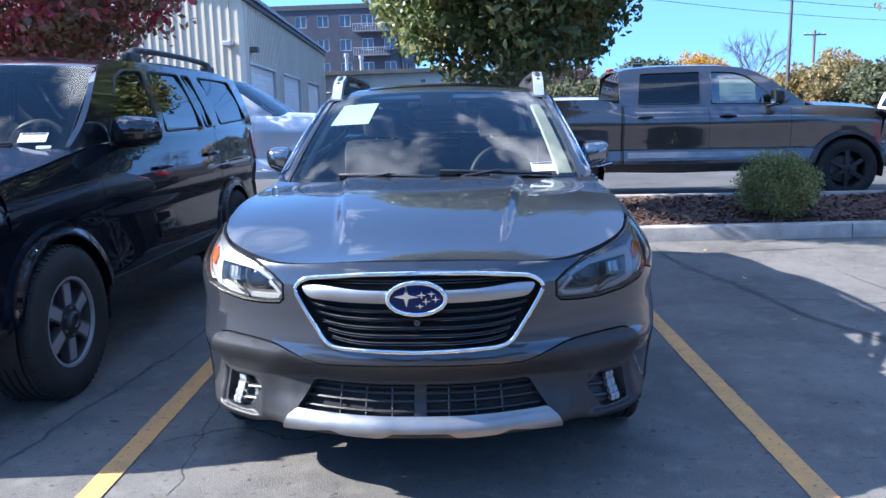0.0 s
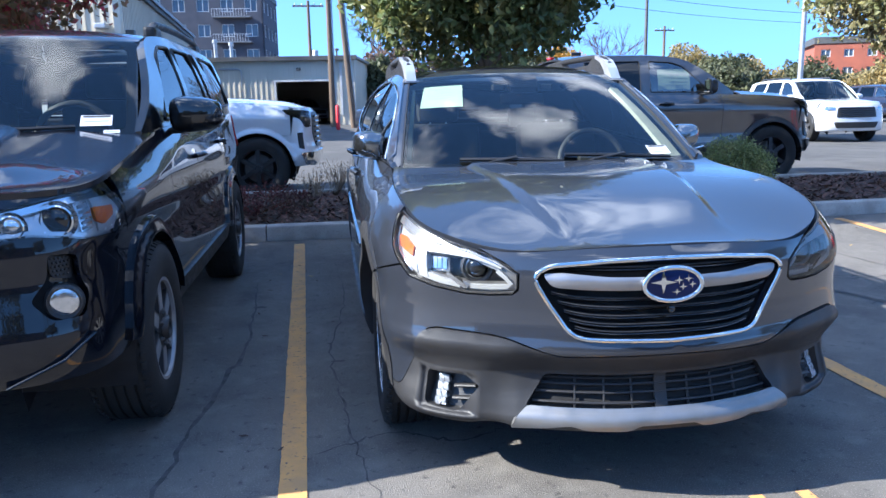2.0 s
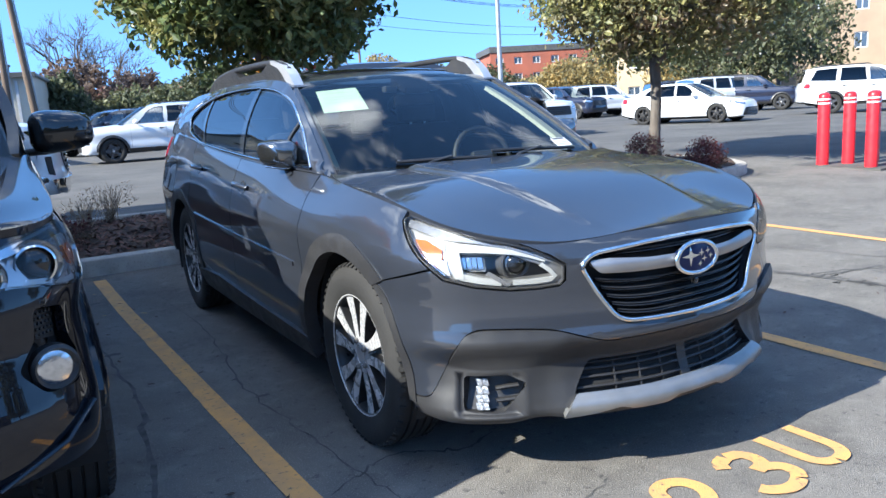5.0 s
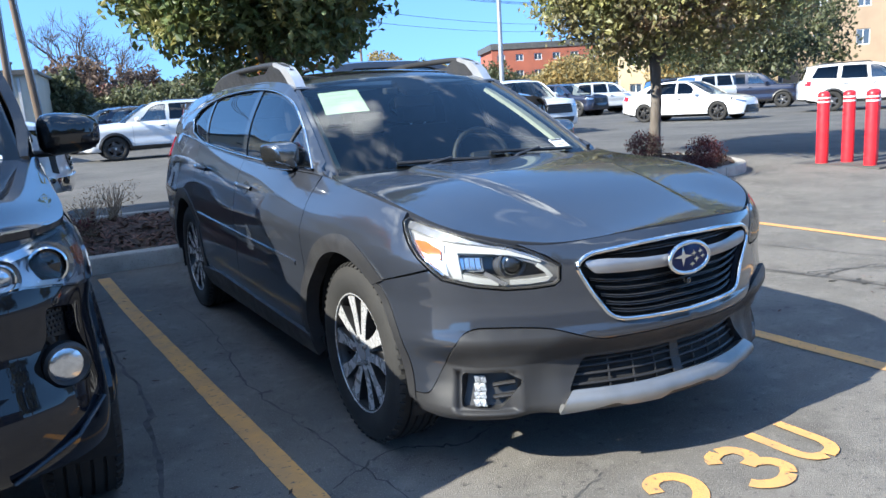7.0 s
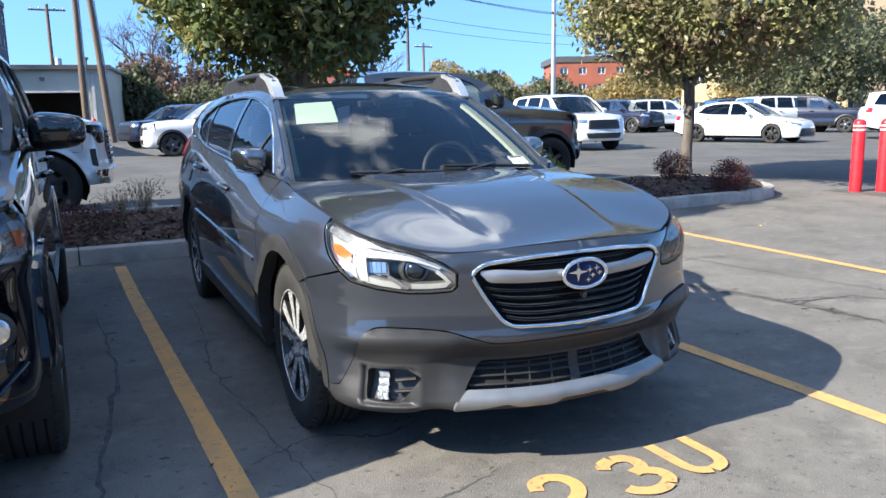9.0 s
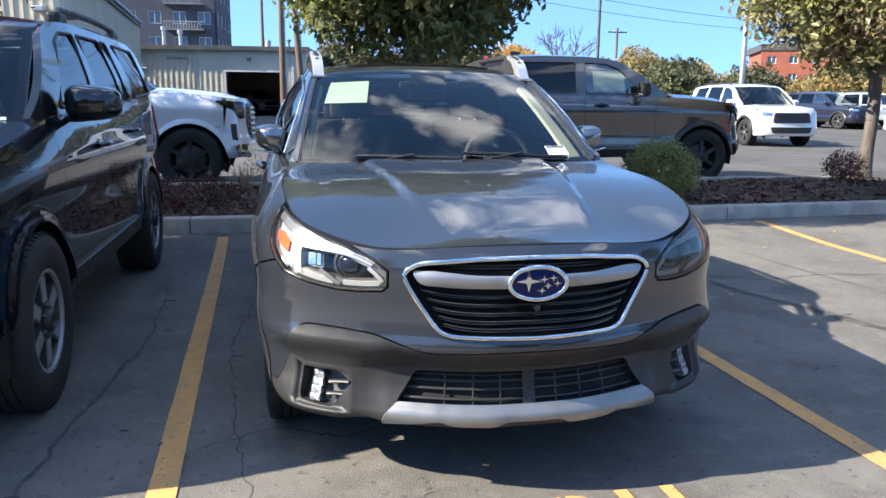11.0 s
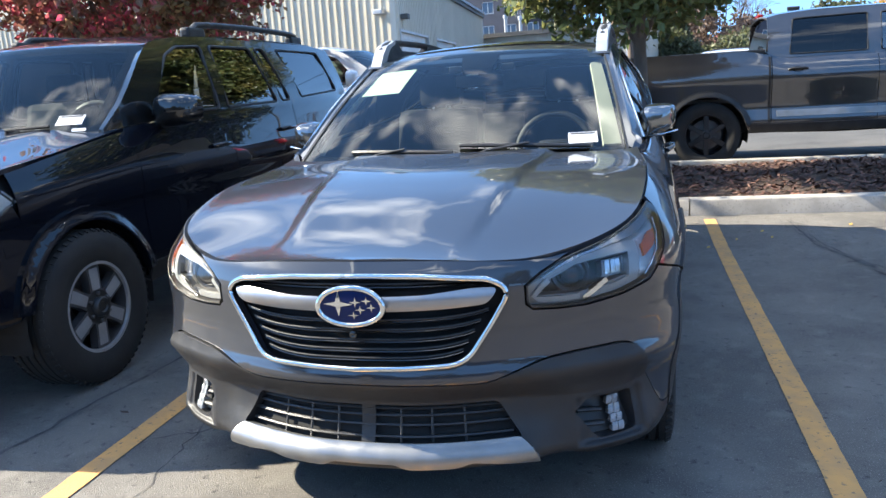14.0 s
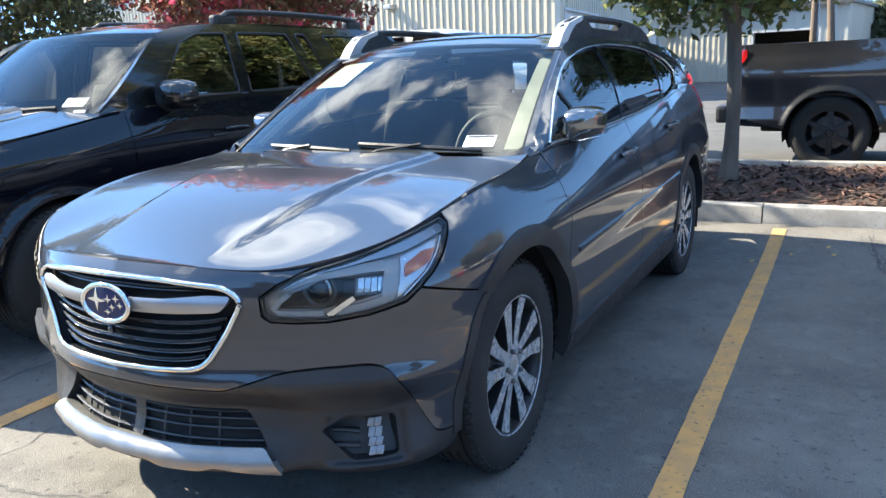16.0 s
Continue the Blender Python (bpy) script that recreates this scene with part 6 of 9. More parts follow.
        sheet("lens_cover", lamp, f, GLASS_LENS, hlp, step=0.04, offset=0.006, thick=0.012, sign=s).visible_shadow = False
        rc = sheet("fog_recess", recess, f, PIANO, car, "black bumper recess with round fog lamp", step=0.03, offset=-0.045, thick=0.0, sign=s)
        p, n = frame_at(f, 0.835, 0.705, s)
        base = Matrix.Translation(Vector(p - n * 0.030)) @ Vector((s * 0.25, -0.97, 0.0)).to_track_quat("Z", "X").to_matrix().to_4x4()
        obj("fog_bezel", lathe([(0.062, 0.0), (0.061, 0.03), (0.053, 0.038), (0.046, 0.025)], 32, base), BLACKP, rc, smooth=40)
        obj("fog_lamp", lathe([(0.046, 0.026), (0.040, 0.029), (0.020, 0.031), (0, 0.032)], 28, base), REFLECTOR, rc, "round clear fog lamp", smooth=True)
        sheet("grip_panel", rounded([(0.792, 0.852), (0.880, 0.842), (0.884, 0.768), (0.800, 0.778)], 0.008, 3), f, BLACKP, rc, step=0.03, offset=-0.030, thick=0.012, sign=s)
        for i in range(5):
            for k in range(5):
                p, n = frame_at(f, 0.805 + 0.016 * k + 0.006 * (i % 2), 0.784 + 0.014 * i, s)
                obj("grip_stud", lathe([(0.005, 0), (0.004, 0.005), (0, 0.006)], 6, Matrix.Translation(Vector(p - n * 0.030)) @ Vector(n).to_track_quat("Z", "X").to_matrix().to_4x4()), BLACKP, rc)
        cord("bumper_blade", [(ux(0.84), 0.585), (ux(0.77), 0.52), (ux(0.62), 0.455)], f, 0.012, PAINT_BLACK, car, offset=0.012, sign=s, flat=0.5)
    # grille and lower skid
    sheet("grille", rounded([(-0.42, 1.0), (0.42, 1.0), (0.40, 0.86), (0.30, 0.80), (-0.30, 0.80), (-0.40, 0.86)], 0.03), W, BLACKP, car, "black grille", step=0.05, offset=0.006, thick=0.03)
    for z in (0.84, 0.885, 0.93, 0.97):
        cord("grille_slat", [(u, z) for u in np.linspace(-0.36, 0.36, 13)], W, 0.012, PIANO, car, offset=0.014, segments=6)
    sheet("lower_skid", rounded([(-0.55, 0.46), (0.55, 0.46), (0.45, 0.36), (-0.45, 0.36)], 0.03), W, SATIN_DULL, car, "silver lower skid panel", step=0.05, offset=0.01, thick=0.04)
    g = dict(xb=[(1.2, 0.80), (1.45, 0.84), (1.9, 0.855), (2.9, 0.86), (3.6, 0.858), (4.3, 0.84), (4.75, 0.80)], zb=[(1.2, 1.19), (1.45, 1.222), (1.9, 1.238), (2.9, 1.248), (3.6, 1.26), (4.75, 1.28)],
             xt=[(1.2, 0.74), (1.8, 0.700), (2.4, 0.715), (3.6, 0.71), (4.6, 0.67)], zt=[(1.28, 1.215), (1.45, 1.36), (1.65, 1.53), (1.80, 1.635), (1.95, 1.69), (2.3, 1.722), (3.0, 1.742), (4.0, 1.738), (4.6, 1.70)],
             y0=1.28, y1=4.70, y_roof_end=4.58, z_ref=1.74, crown=0.045, wb=1.09, wt=1.86, bow=0.17, rear=(4.74, 4.56), frame=PIANO,
             windows=[([(1.66, 1.262), (2.36, 1.272), (2.38, 1.665), (2.12, 1.655), (1.97, 1.600)], GLASS_SIDE), ([(2.47, 1.275), (3.18, 1.288), (3.02, 1.672), (2.49, 1.668)], GLASS_BLUE),
                      ([(3.27, 1.292), (3.40, 1.294), (3.24, 1.672), (3.11, 1.672)], GLASS_BLUE), ([(3.62, 1.310), (4.42, 1.345), (4.28, 1.670), (3.46, 1.672)], GLASS_BLUE)])
    G, roof, WS = greenhouse(car, g, PAINT_BLACK, 0.045)
    side_mirrors(car, (1.0, 1.70, 1.285), (0.125, 0.11, 0.088), PIANO)
    label_sheet(car, "stock_label", ((0.72, 0.10), (0.88, 0.19)), WS, 1.0, [(0.06, 0.78, 0.94, 0.96), (0.1, 0.4, 0.9, 0.46)], PAPER_W, INK, "white stock label with printed bars", 0.003)
    label_sheet(car, "small_label", ((0.84, 0.035), (0.92, 0.06)), WS, 1.0, [(0.1, 0.3, 0.9, 0.6)], PAPER_W, INK_PALE, "small white label on the glass", 0.003)
    for a0, a1 in ((-0.75, -0.05), (0.0, 0.70)):
        line = []
        for t in np.linspace(0, 1, 10):
            p, n = frame_at(WS, lerp(a0, a1, t), 0.05 + 0.03 * t, 1.0)
            line.append(p + n * 0.014)
        obj("wiper", tube(line, 0.010, 6), BLACKP, car)
    for s in (1, -1):
        rack = new("roof_rack")
        rack.parent = car
        tagged(rack, "dark roof rack rail")
        X = lambda y: s * (g_xt(y) - 0.06)
        g_xt = table(g["xt"])
        g_zt = table(g["zt"])
        pts = [(X(y), y, g_zt(y) + h) for y, h in ((2.42, 0.012), (2.50, 0.062), (2.62, 0.080), (3.3, 0.085), (3.95, 0.078), (4.06, 0.055), (4.14, 0.008))]
        obj("rack_rail", tube([tuple(p) for p in spline(pts, 5)], 0.026, 10, True, 0.8), BLACKP, rack, smooth=60)
        for y in (2.48, 4.03):
            obj("rack_foot", box(X(y) - 0.035, y - 0.10, g_zt(y) - 0.01, X(y) + 0.035, y + 0.10, g_zt(y) + 0.062, 0.02), BLACKP, rack)
    both("tail_lamp", rounded([(U(4.50), 0.98), (U(4.72), 0.98), (U(4.72), 1.24), (U(4.52), 1.25)], 0.03), W, LENS_RED, car, step=0.04, offset=0.012)
    return car


suv()


def pickup(name, m, label, paint, style, chrome_nose=False):
    """A full-size crew-cab pickup."""
    car = thing(name, m, label, "pickup truck")
    plan = [(0, 0.0), (0.40, 0.025), (0.68, 0.085), (0.85, 0.19), (0.935, 0.36), (0.965, 0.62), (0.985, 1.0), (0.995, 1.6), (1.0, 3.0), (1.0, 4.4), (0.99, 5.2), (0.97, 5.5), (0.86, 5.62), (0.5, 5.66), (0, 5.67)]
    edge = [(0, 0.10, 1.180), (0.45, 0.115, 1.180), (0.70, 0.17, 1.180), (0.82, 0.30, 1.190), (0.86, 0.50, 1.212), (0.865, 0.90, 1.245), (0.86, 1.25, 1.262), (0.87, 1.55, 1.268), (0.885, 2.2, 1.268), (0.89, 3.0, 1.275), (0.89, 3.78, 1.285),
            (0.925, 3.90, 1.375), (0.93, 4.6, 1.385), (0.92, 5.3, 1.40), (0.88, 5.52, 1.40), (0.5, 5.58, 1.40), (0, 5.60, 1.40)]
    side = table([(0.35, 0.07), (0.44, 0.02), (0.54, 0.0), (0.62, 0.012), (0.72, 0.03), (0.90, 0.018), (1.05, 0.006), (1.16, 0.020), (1.27, 0.05), (1.5, 0.10)])
    nose = table([(0.30, 0.16), (0.40, 0.06), (0.50, 0.0), (0.64, -0.01), (0.74, 0.01), (0.90, 0.02), (1.05, 0.025), (1.15, 0.05), (1.4, 0.12)])
    sh = Shell(plan, edge, side, nose, (0.85, 1.25), (5, 6), roll=0.20, power=2.2)
    W, U, ux = sh.at, sh.u_at, sh.u_x
    spec = dict(ra=0.475, hub=0.405, yf=0.80, yr=4.53, sill=0.45, half=0.995, tyre_w=0.27, tyre_r=0.405, rim_r=0.255, style=style, len=5.66, doors=(1.58, 2.66, 3.80), nose_seam=0.36, seam_z=0.82, nose_low=0.42,
                handles=((2.42, 1.135), (3.52, 1.14)), flare=0.012, flare_z=0.50, tuck=0.01, handle_mat=BLACKP if not chrome_nose else paint)
    undercarriage(car, sh, spec)
    flanks(car, sh, spec, paint, 0.05, BLACKP if not chrome_nose else paint)
    bonnet(car, sh, edge, 7, 1.18, paint, 0.06, 0.07)
    # door moulding
    both("door_moulding", stripe([(U(1.64), 0.635), (U(2.6), 0.635), (U(3.74), 0.635)], 0.075), W, SATIN_DULL if not chrome_nose else paint, car, step=0.05, offset=0.010, thick=0.012)
    both("bed_joint", stripe([(U(3.825), 0.46), (U(3.825), 1.30)], 0.022), W, INNER, car, step=0.05, offset=0.002, thick=0.0)
    sheet("grille", rounded([(-ux(0.60), 1.12), (ux(0.60), 1.12), (ux(0.66), 0.86), (ux(0.56), 0.66), (-ux(0.56), 0.66), (-ux(0.66), 0.86)], 0.05), W, BLACKP, car, "dark mesh grille", step=0.06, offset=0.010, thick=0.05)
    for z in (0.72, 0.79, 0.86, 0.93, 1.0, 1.06):
        cord("grille_slat", [(u, z) for u in np.linspace(-ux(0.56), ux(0.56), 15)], W, 0.016, PIANO, car, offset=0.02, segments=6)
    lamp = rounded([(ux(0.66), 1.130), (ux(0.84), 1.140), (U(0.46), 1.150), (U(0.40), 1.10), (ux(0.88), 1.03), (ux(0.82), 0.92), (ux(0.72), 0.94)], 0.02)
    for s, f in ((1, W), (-1, mirrored(W))):
        hlp = sheet("headlamp", lamp, f, PIANO, car, "dark headlamp with clear lens", step=0.04, offset=0.006, thick=0.04, sign=s)
        for k in range(3):
            u0 = lerp(ux(0.71), ux(0.87), k / 3)
            sheet("lamp_cell", rounded([(u0, 1.055), (u0 + 0.055, 1.06), (u0 + 0.055, 1.105), (u0, 1.10)], 0.008), f, REFLECTOR, hlp, step=0.03, offset=0.012, thick=0.006, sign=s)
        sheet("lens_cover", lamp, f, GLASS_LENS, hlp, step=0.06, offset=0.022, thick=0.02, sign=s).visible_shadow = False
        sheet("bumper_vent", rounded([(ux(0.86), 0.86), (ux(0.905), 0.86), (ux(0.90), 0.66), (ux(0.86), 0.64)], 0.01), f, BLACKP, car, step=0.05, offset=0.008, thick=0.01, sign=s)
    bar = [(-ux(0.90), 0.60), (0, 0.62), (ux(0.90), 0.60), (ux(0.86), 0.46), (ux(0.60), 0.42), (-ux(0.60), 0.42), (-ux(0.86), 0.46)]
    sheet("front_bumper_bar", rounded(bar, 0.04), W, CHROME if chrome_nose else BLACKP, car, "bright bumper bar" if chrome_nose else "black bumper bar", step=0.06, offset=0.03, thick=0.06)
    L = sh.length
    both("tail_lamp", rounded([(U(5.45), 0.98), (U(5.60), 0.98), (U(5.60), 1.33), (U(5.42), 1.34), (U(5.42), 1.24), (U(5.50), 1.15)], 0.02), W, LENS_RED, car, "red tail lamp", step=0.04, offset=0.012)
    obj("rear_bumper", box(-0.94, 5.60, 0.52, 0.94, 5.74, 0.72, 0.04), BLACKP if not chrome_nose else CHROME, car)
    # bed
    obj("bed_floor", box(-0.86, 3.86, 0.78, 0.86, 5.56, 0.84, 0.01), BLACKP, car)
    for s in (1, -1):
        obj("bed_rail", box(s * 0.80 - (0.0 if s > 0 else 0.12), 3.87, 1.34, s * 0.80 + (0.12 if s > 0 else 0.0), 5.58, 1.392, 0.015), BLACKP, car)
    obj("bed_front", box(-0.88, 3.84, 0.80, 0.88, 3.90, 1.36, 0.01), paint, car)
    obj("exhaust_and_frame", tube([(-0.55, 0.9, 0.45), (-0.55, 3.0, 0.42), (-0.55, 5.2, 0.48)], 0.06, 8), INNER, car)
    for s in (1, -1):
        obj("shock_absorber", tube([(s * 0.60, 4.72, 0.40), (s * 0.60, 4.66, 0.86)], 0.035, 8), STEEL, car)
        obj("leaf_spring", box(s * 0.62 - 0.03, 3.95, 0.40, s * 0.62 + 0.03, 5.2, 0.46, 0.01), STEEL, car)
    obj("rear_axle", tube([(-0.7, 4.53, 0.405), (0.7, 4.53, 0.405)], 0.06, 10), STEEL, car)
    g = dict(xb=[(1.3, 0.84), (1.6, 0.872), (2.2, 0.885), (3.8, 0.888)], zb=[(1.3, 1.262), (1.6, 1.268), (2.2, 1.268), (3.0, 1.275), (3.8, 1.285)],
             xt=[(1.3, 0.78), (2.0, 0.715), (2.6, 0.73), (3.8, 0.72)], zt=[(1.36, 1.29), (1.6, 1.46), (1.85, 1.63), (2.05, 1.738), (2.25, 1.79), (2.6, 1.815), (3.2, 1.818), (3.7, 1.79), (3.84, 1.76)],
             y0=1.36, y1=3.84, z_ref=1.82, crown=0.05, wb=1.20, wt=2.10, bow=0.18, rear=(3.86, 3.80),
             windows=[([(1.72, 1.300), (2.62, 1.310), (2.62, 1.735), (2.30, 1.72), (2.12, 1.66)], GLASS_SIDE), ([(2.76, 1.310), (3.60, 1.320), (3.56, 1.725), (2.76, 1.737)], GLASS_DARK)])
    G, roof, WS = greenhouse(car, g, paint, 0.06)
    side_mirrors(car, (1.06, 1.82, 1.375), (0.10, 0.10, 0.11), BLACKP if not chrome_nose else paint)
    obj("brake_light_bar", box(-0.16, 3.80, 1.80, 0.16, 3.86, 1.835, 0.01), LENS_RED, car)
    obj("roof_antenna_fin", box(-0.02, 3.35, 1.865, 0.02, 3.50, 1.915, 0.012), paint, car)
    # window sticker behind the near front pane
    s1 = sheet("window_sticker", [(2.02, 1.345), (2.50, 1.345), (2.50, 1.63), (2.02, 1.63)], mirrored(G), PAPER, car, "pale printed window sticker", step=0.1, thick=0.0, offset=-0.02, sign=-1.0)
    for k in range(4):
        sheet("print_bar", [(2.08, 1.40 + 0.05 * k), (2.40 - 0.05 * (k % 2), 1.40 + 0.05 * k), (2.40 - 0.05 * (k % 2), 1.415 + 0.05 * k), (2.08, 1.415 + 0.05 * k)], mirrored(G), INK_PALE, s1, step=0.1, thick=0.0, offset=-0.018, sign=-1.0)
    return car


pickup("pickup_truck", pose(6.06, 9.08, 0.12, 0, 0, 90), "charcoal grey crew-cab pickup truck with black wheels in the aisle", PAINT_DARK, "dark")
pickup("pickup_truck", pose(-1.17, 9.02, 0.12, 0, 0, 90), "silver-white crew-cab pickup truck parked in the aisle", PAINT_SILVER, "dark", True)


# ---- kerbs and planting strip ----
KERB_H = 0.145


def kerb_piece(line, width, height, parent, joint=0.006):
    """A length of kerb along a line of (x, y), with rounded arrises and a slight batter."""
    pts = [Vector((x, y, 0)) for x, y in line]
    prof = [(0.0, -0.06), (0.006, height - 0.022), (0.016, height - 0.006), (0.034, height), (width - 0.03, height + 0.004), (width - 0.008, height - 0.004), (width, height - 0.02), (width, -0.06)]
    bm = bmesh.new()
    rows = []
    n = len(pts)
    for i, p in enumerate(pts):
        d = (pts[min(i + 1, n - 1)] - pts[max(i - 1, 0)]).normalized()
        s = Vector((-d.y, d.x, 0))
        g = ground_z(p.x, p.y)
        q = p + d * (joint if i == 0 else -joint if i == n - 1 else 0)
        rows.append([bm.verts.new((q.x + s.x * a, q.y + s.y * a, g + h)) for a, h in prof])
    for a, b in zip(rows, rows[1:]):
        for k in range(len(prof) - 1):
            bm.faces.new((a[k], b[k], b[k + 1], a[k + 1]))
    bm.faces.new(rows[0])
    bm.faces.new(rows[-1][::-1])
    bmesh.ops.recalc_face_normals(bm, faces=bm.faces)
    return obj("kerb_stone", bm, CONCRETE, parent, smooth=35)


kerb = thing("kerb", pose(0, 0, 0), "cast concrete kerb round the planting strip", "kerb", kind="structure")
joints = [1.18 + 2.86 * k for k in range(-6, 3)]
for a, b in zip(joints, joints[1:]):
    kerb_piece([(lerp(a, b, t), kerb_y(lerp(a, b, t))) for t in np.linspace(0, 1, 6)], 0.165, KERB_H, kerb)
last_x = joints[-1]
for a, b in zip(joints, joints[1:]):
    kerb_piece([(lerp(b, a, t), back_y(0) + 0.16) for t in np.linspace(0, 1, 6)], 0.155, KERB_H + 0.01, kerb)
yk, yb = kerb_y(last_x), back_y(0) + 0.16
r_end = (yb - yk) / 2
kerb_piece([(last_x + 1.05 * r_end * math.sin(math.pi * t), yk + r_end - r_end * math.cos(math.pi * t)) for t in np.linspace(0, 1, 24)], 0.165, KERB_H, kerb)

# soil bed
bm = bmesh.new()
rows = []
for x in np.linspace(-15.8, last_x + 1.0, 140):
    lo, hi = kerb_y(x) + 0.12, back_y(x) + 0.04
    if x > last_x:
        w = math.sqrt(max(0.02, 1 - ((x - last_x) / (1.05 * r_end)) ** 2)) * (r_end - 0.12)
        lo, hi = yk + r_end - w, yk + r_end + w
    row = []
    for k in range(13):
        t = k / 12
        y = lerp(lo, hi, t)
        z = ground_z(x, y) + 0.105 + 0.07 * math.sin(math.pi * t) + 0.03 * noise.noise((x * 1.7, y * 1.7, 0.3))
        row.append(bm.verts.new((x, y, z)))
    rows.append(row)
for a, b in zip(rows, rows[1:]):
    for k in range(12):
        bm.faces.new((a[k], b[k], b[k + 1], a[k + 1]))
tagged(obj("planting_bed", bm, SOIL, smooth=True), "dark soil bed between the kerbs", "planting bed", kind="structure")


def bed_z(x, y):
    t = min(1, max(0, (y - kerb_y(x) - 0.12) / (back_y(x) + 0.04 - kerb_y(x) - 0.12)))
    return ground_z(x, y) + 0.105 + 0.07 * math.sin(math.pi * t) + 0.03 * noise.noise((x * 1.7, y * 1.7, 0.3))


def soup(name, quads, material, label, category, parent=None, kind="stuff"):
    """Many small loose four-cornered pieces in one mesh: quads is n x 4 x 3."""
    q = np.asarray(quads, float)
    me = bpy.data.meshes.new(name)
    n = len(q)
    me.from_pydata([tuple(p) for p in q.reshape(-1, 3)], [], [(4 * i, 4 * i + 1, 4 * i + 2, 4 * i + 3) for i in range(n)])
    for m in material if isinstance(material, list) else [material]:
        me.materials.append(m)
    ob = new(name, me)
    if parent:
        ob.parent = parent
    else:
        tagged(ob, label, category, kind=kind)
    return ob


rng = np.random.default_rng(11)
chips = []
for k in range(11000):
    x = rng.uniform(-6.5, last_x + 0.8) if k > 6000 else rng.uniform(-2.5, 6.0)
    lo, hi = kerb_y(min(x, last_x)) + 0.17, back_y(x) - 0.01
    y = rng.uniform(lo, hi)
    if x > last_x and ((x - last_x) / r_end) ** 2 + ((y - yk - r_end) / r_end) ** 2 > 0.75:
        continue
    z = bed_z(x, y) + rng.uniform(0.004, 0.022)
    a, tilt, roll = rng.uniform(0, 6.28), rng.normal(0, 0.35), rng.normal(0, 0.35)
    L, w = rng.uniform(0.018, 0.055), rng.uniform(0.006, 0.014)
    d = np.array((math.cos(a), math.sin(a), math.sin(tilt)))
    s = np.array((-math.sin(a), math.cos(a), math.sin(roll)))
    c = np.array((x, y, z))
    chips.append([c - d * L - s * w * 0.7, c + d * L - s * w, c + d * L * 0.9 + s * w, c - d * L + s * w])
soup("mulch", chips, MULCH, "reddish-brown shredded bark mulch", "mulch")


# ---- plants ----
def leaf_mat(name, a, b, c, rough=0.55):
    m = mat(name, a, rough, color2=b, scale=0.9, detail=4, fine=(c, 3.2, 0.48, 0.66), island=0.45)
    p = m.node_tree.nodes["Principled BSDF"]
    p.inputs["Subsurface Weight"].default_value = 0.0
    p.inputs["Transmission Weight"].default_value = 0.0
    n, l = m.node_tree.nodes, m.node_tree.links
    tr, mix = n.new("ShaderNodeBsdfTranslucent"), n.new("ShaderNodeMixShader")
    l.new(p.inputs["Base Color"].links[0].from_socket, tr.inputs["Color"])
    mix.inputs[0].default_value = 0.45
    out = n["Material Output"]
    l.new(p.outputs[0], mix.inputs[1])
    l.new(tr.outputs[0], mix.inputs[2])
    l.new(mix.outputs[0], out.inputs["Surface"])
    return m


LEAF_PEAR = leaf_mat("pear_leaves", (0.105, 0.145, 0.055), (0.150, 0.185, 0.072), (0.28, 0.25, 0.09), 0.40)
LEAF_MIX = leaf_mat("turning_leaves", (0.180, 0.215, 0.090), (0.25, 0.175, 0.115), (0.34, 0.32, 0.12), 0.40)
LEAF_RED = leaf_mat("red_autumn_leaves", (0.19, 0.16, 0.075), (0.28, 0.12, 0.09), (0.55, 0.06, 0.13), 0.42)
LEAF_BOX = leaf_mat("boxwood_leaves", (0.16, 0.185, 0.060), (0.22, 0.235, 0.080), (0.30, 0.28, 0.11), 0.45)
LEAF_BARB = leaf_mat("barberry_leaves", (0.10, 0.028, 0.030), (0.16, 0.05, 0.045), (0.07, 0.05, 0.03))
LEAF_FAR = leaf_mat("far_autumn_foliage", (0.30, 0.24, 0.10), (0.38, 0.27, 0.10), (0.20, 0.19, 0.10))
LEAF_FAR2 = leaf_mat("far_green_foliage", (0.075, 0.095, 0.05), (0.13, 0.135, 0.06), (0.10, 0.10, 0.065))
LEAF_GOLD = leaf_mat("gold_foliage", (0.55, 0.30, 0.03), (0.42, 0.24, 0.04), (0.30, 0.2, 0.05))
BARK = mat("grey_bark", (0.085, 0.07, 0.058), 0.9, color2=(0.15, 0.13, 0.11), scale=9, bump=0.012, bump_scale=35, stretch=(1, 1, 0.25))
BARE = mat("bare_twigs", (0.065, 0.052, 0.046), 0.9, color2=(0.095, 0.080, 0.070), scale=5)
LEAF_BROWN = leaf_mat("brown_thicket_foliage", (0.16, 0.11, 0.085), (0.20, 0.14, 0.10), (0.12, 0.085, 0.07))
DRY = mat("dry_stems", (0.30, 0.22, 0.14), 0.9, color2=(0.20, 0.14, 0.10), scale=9)


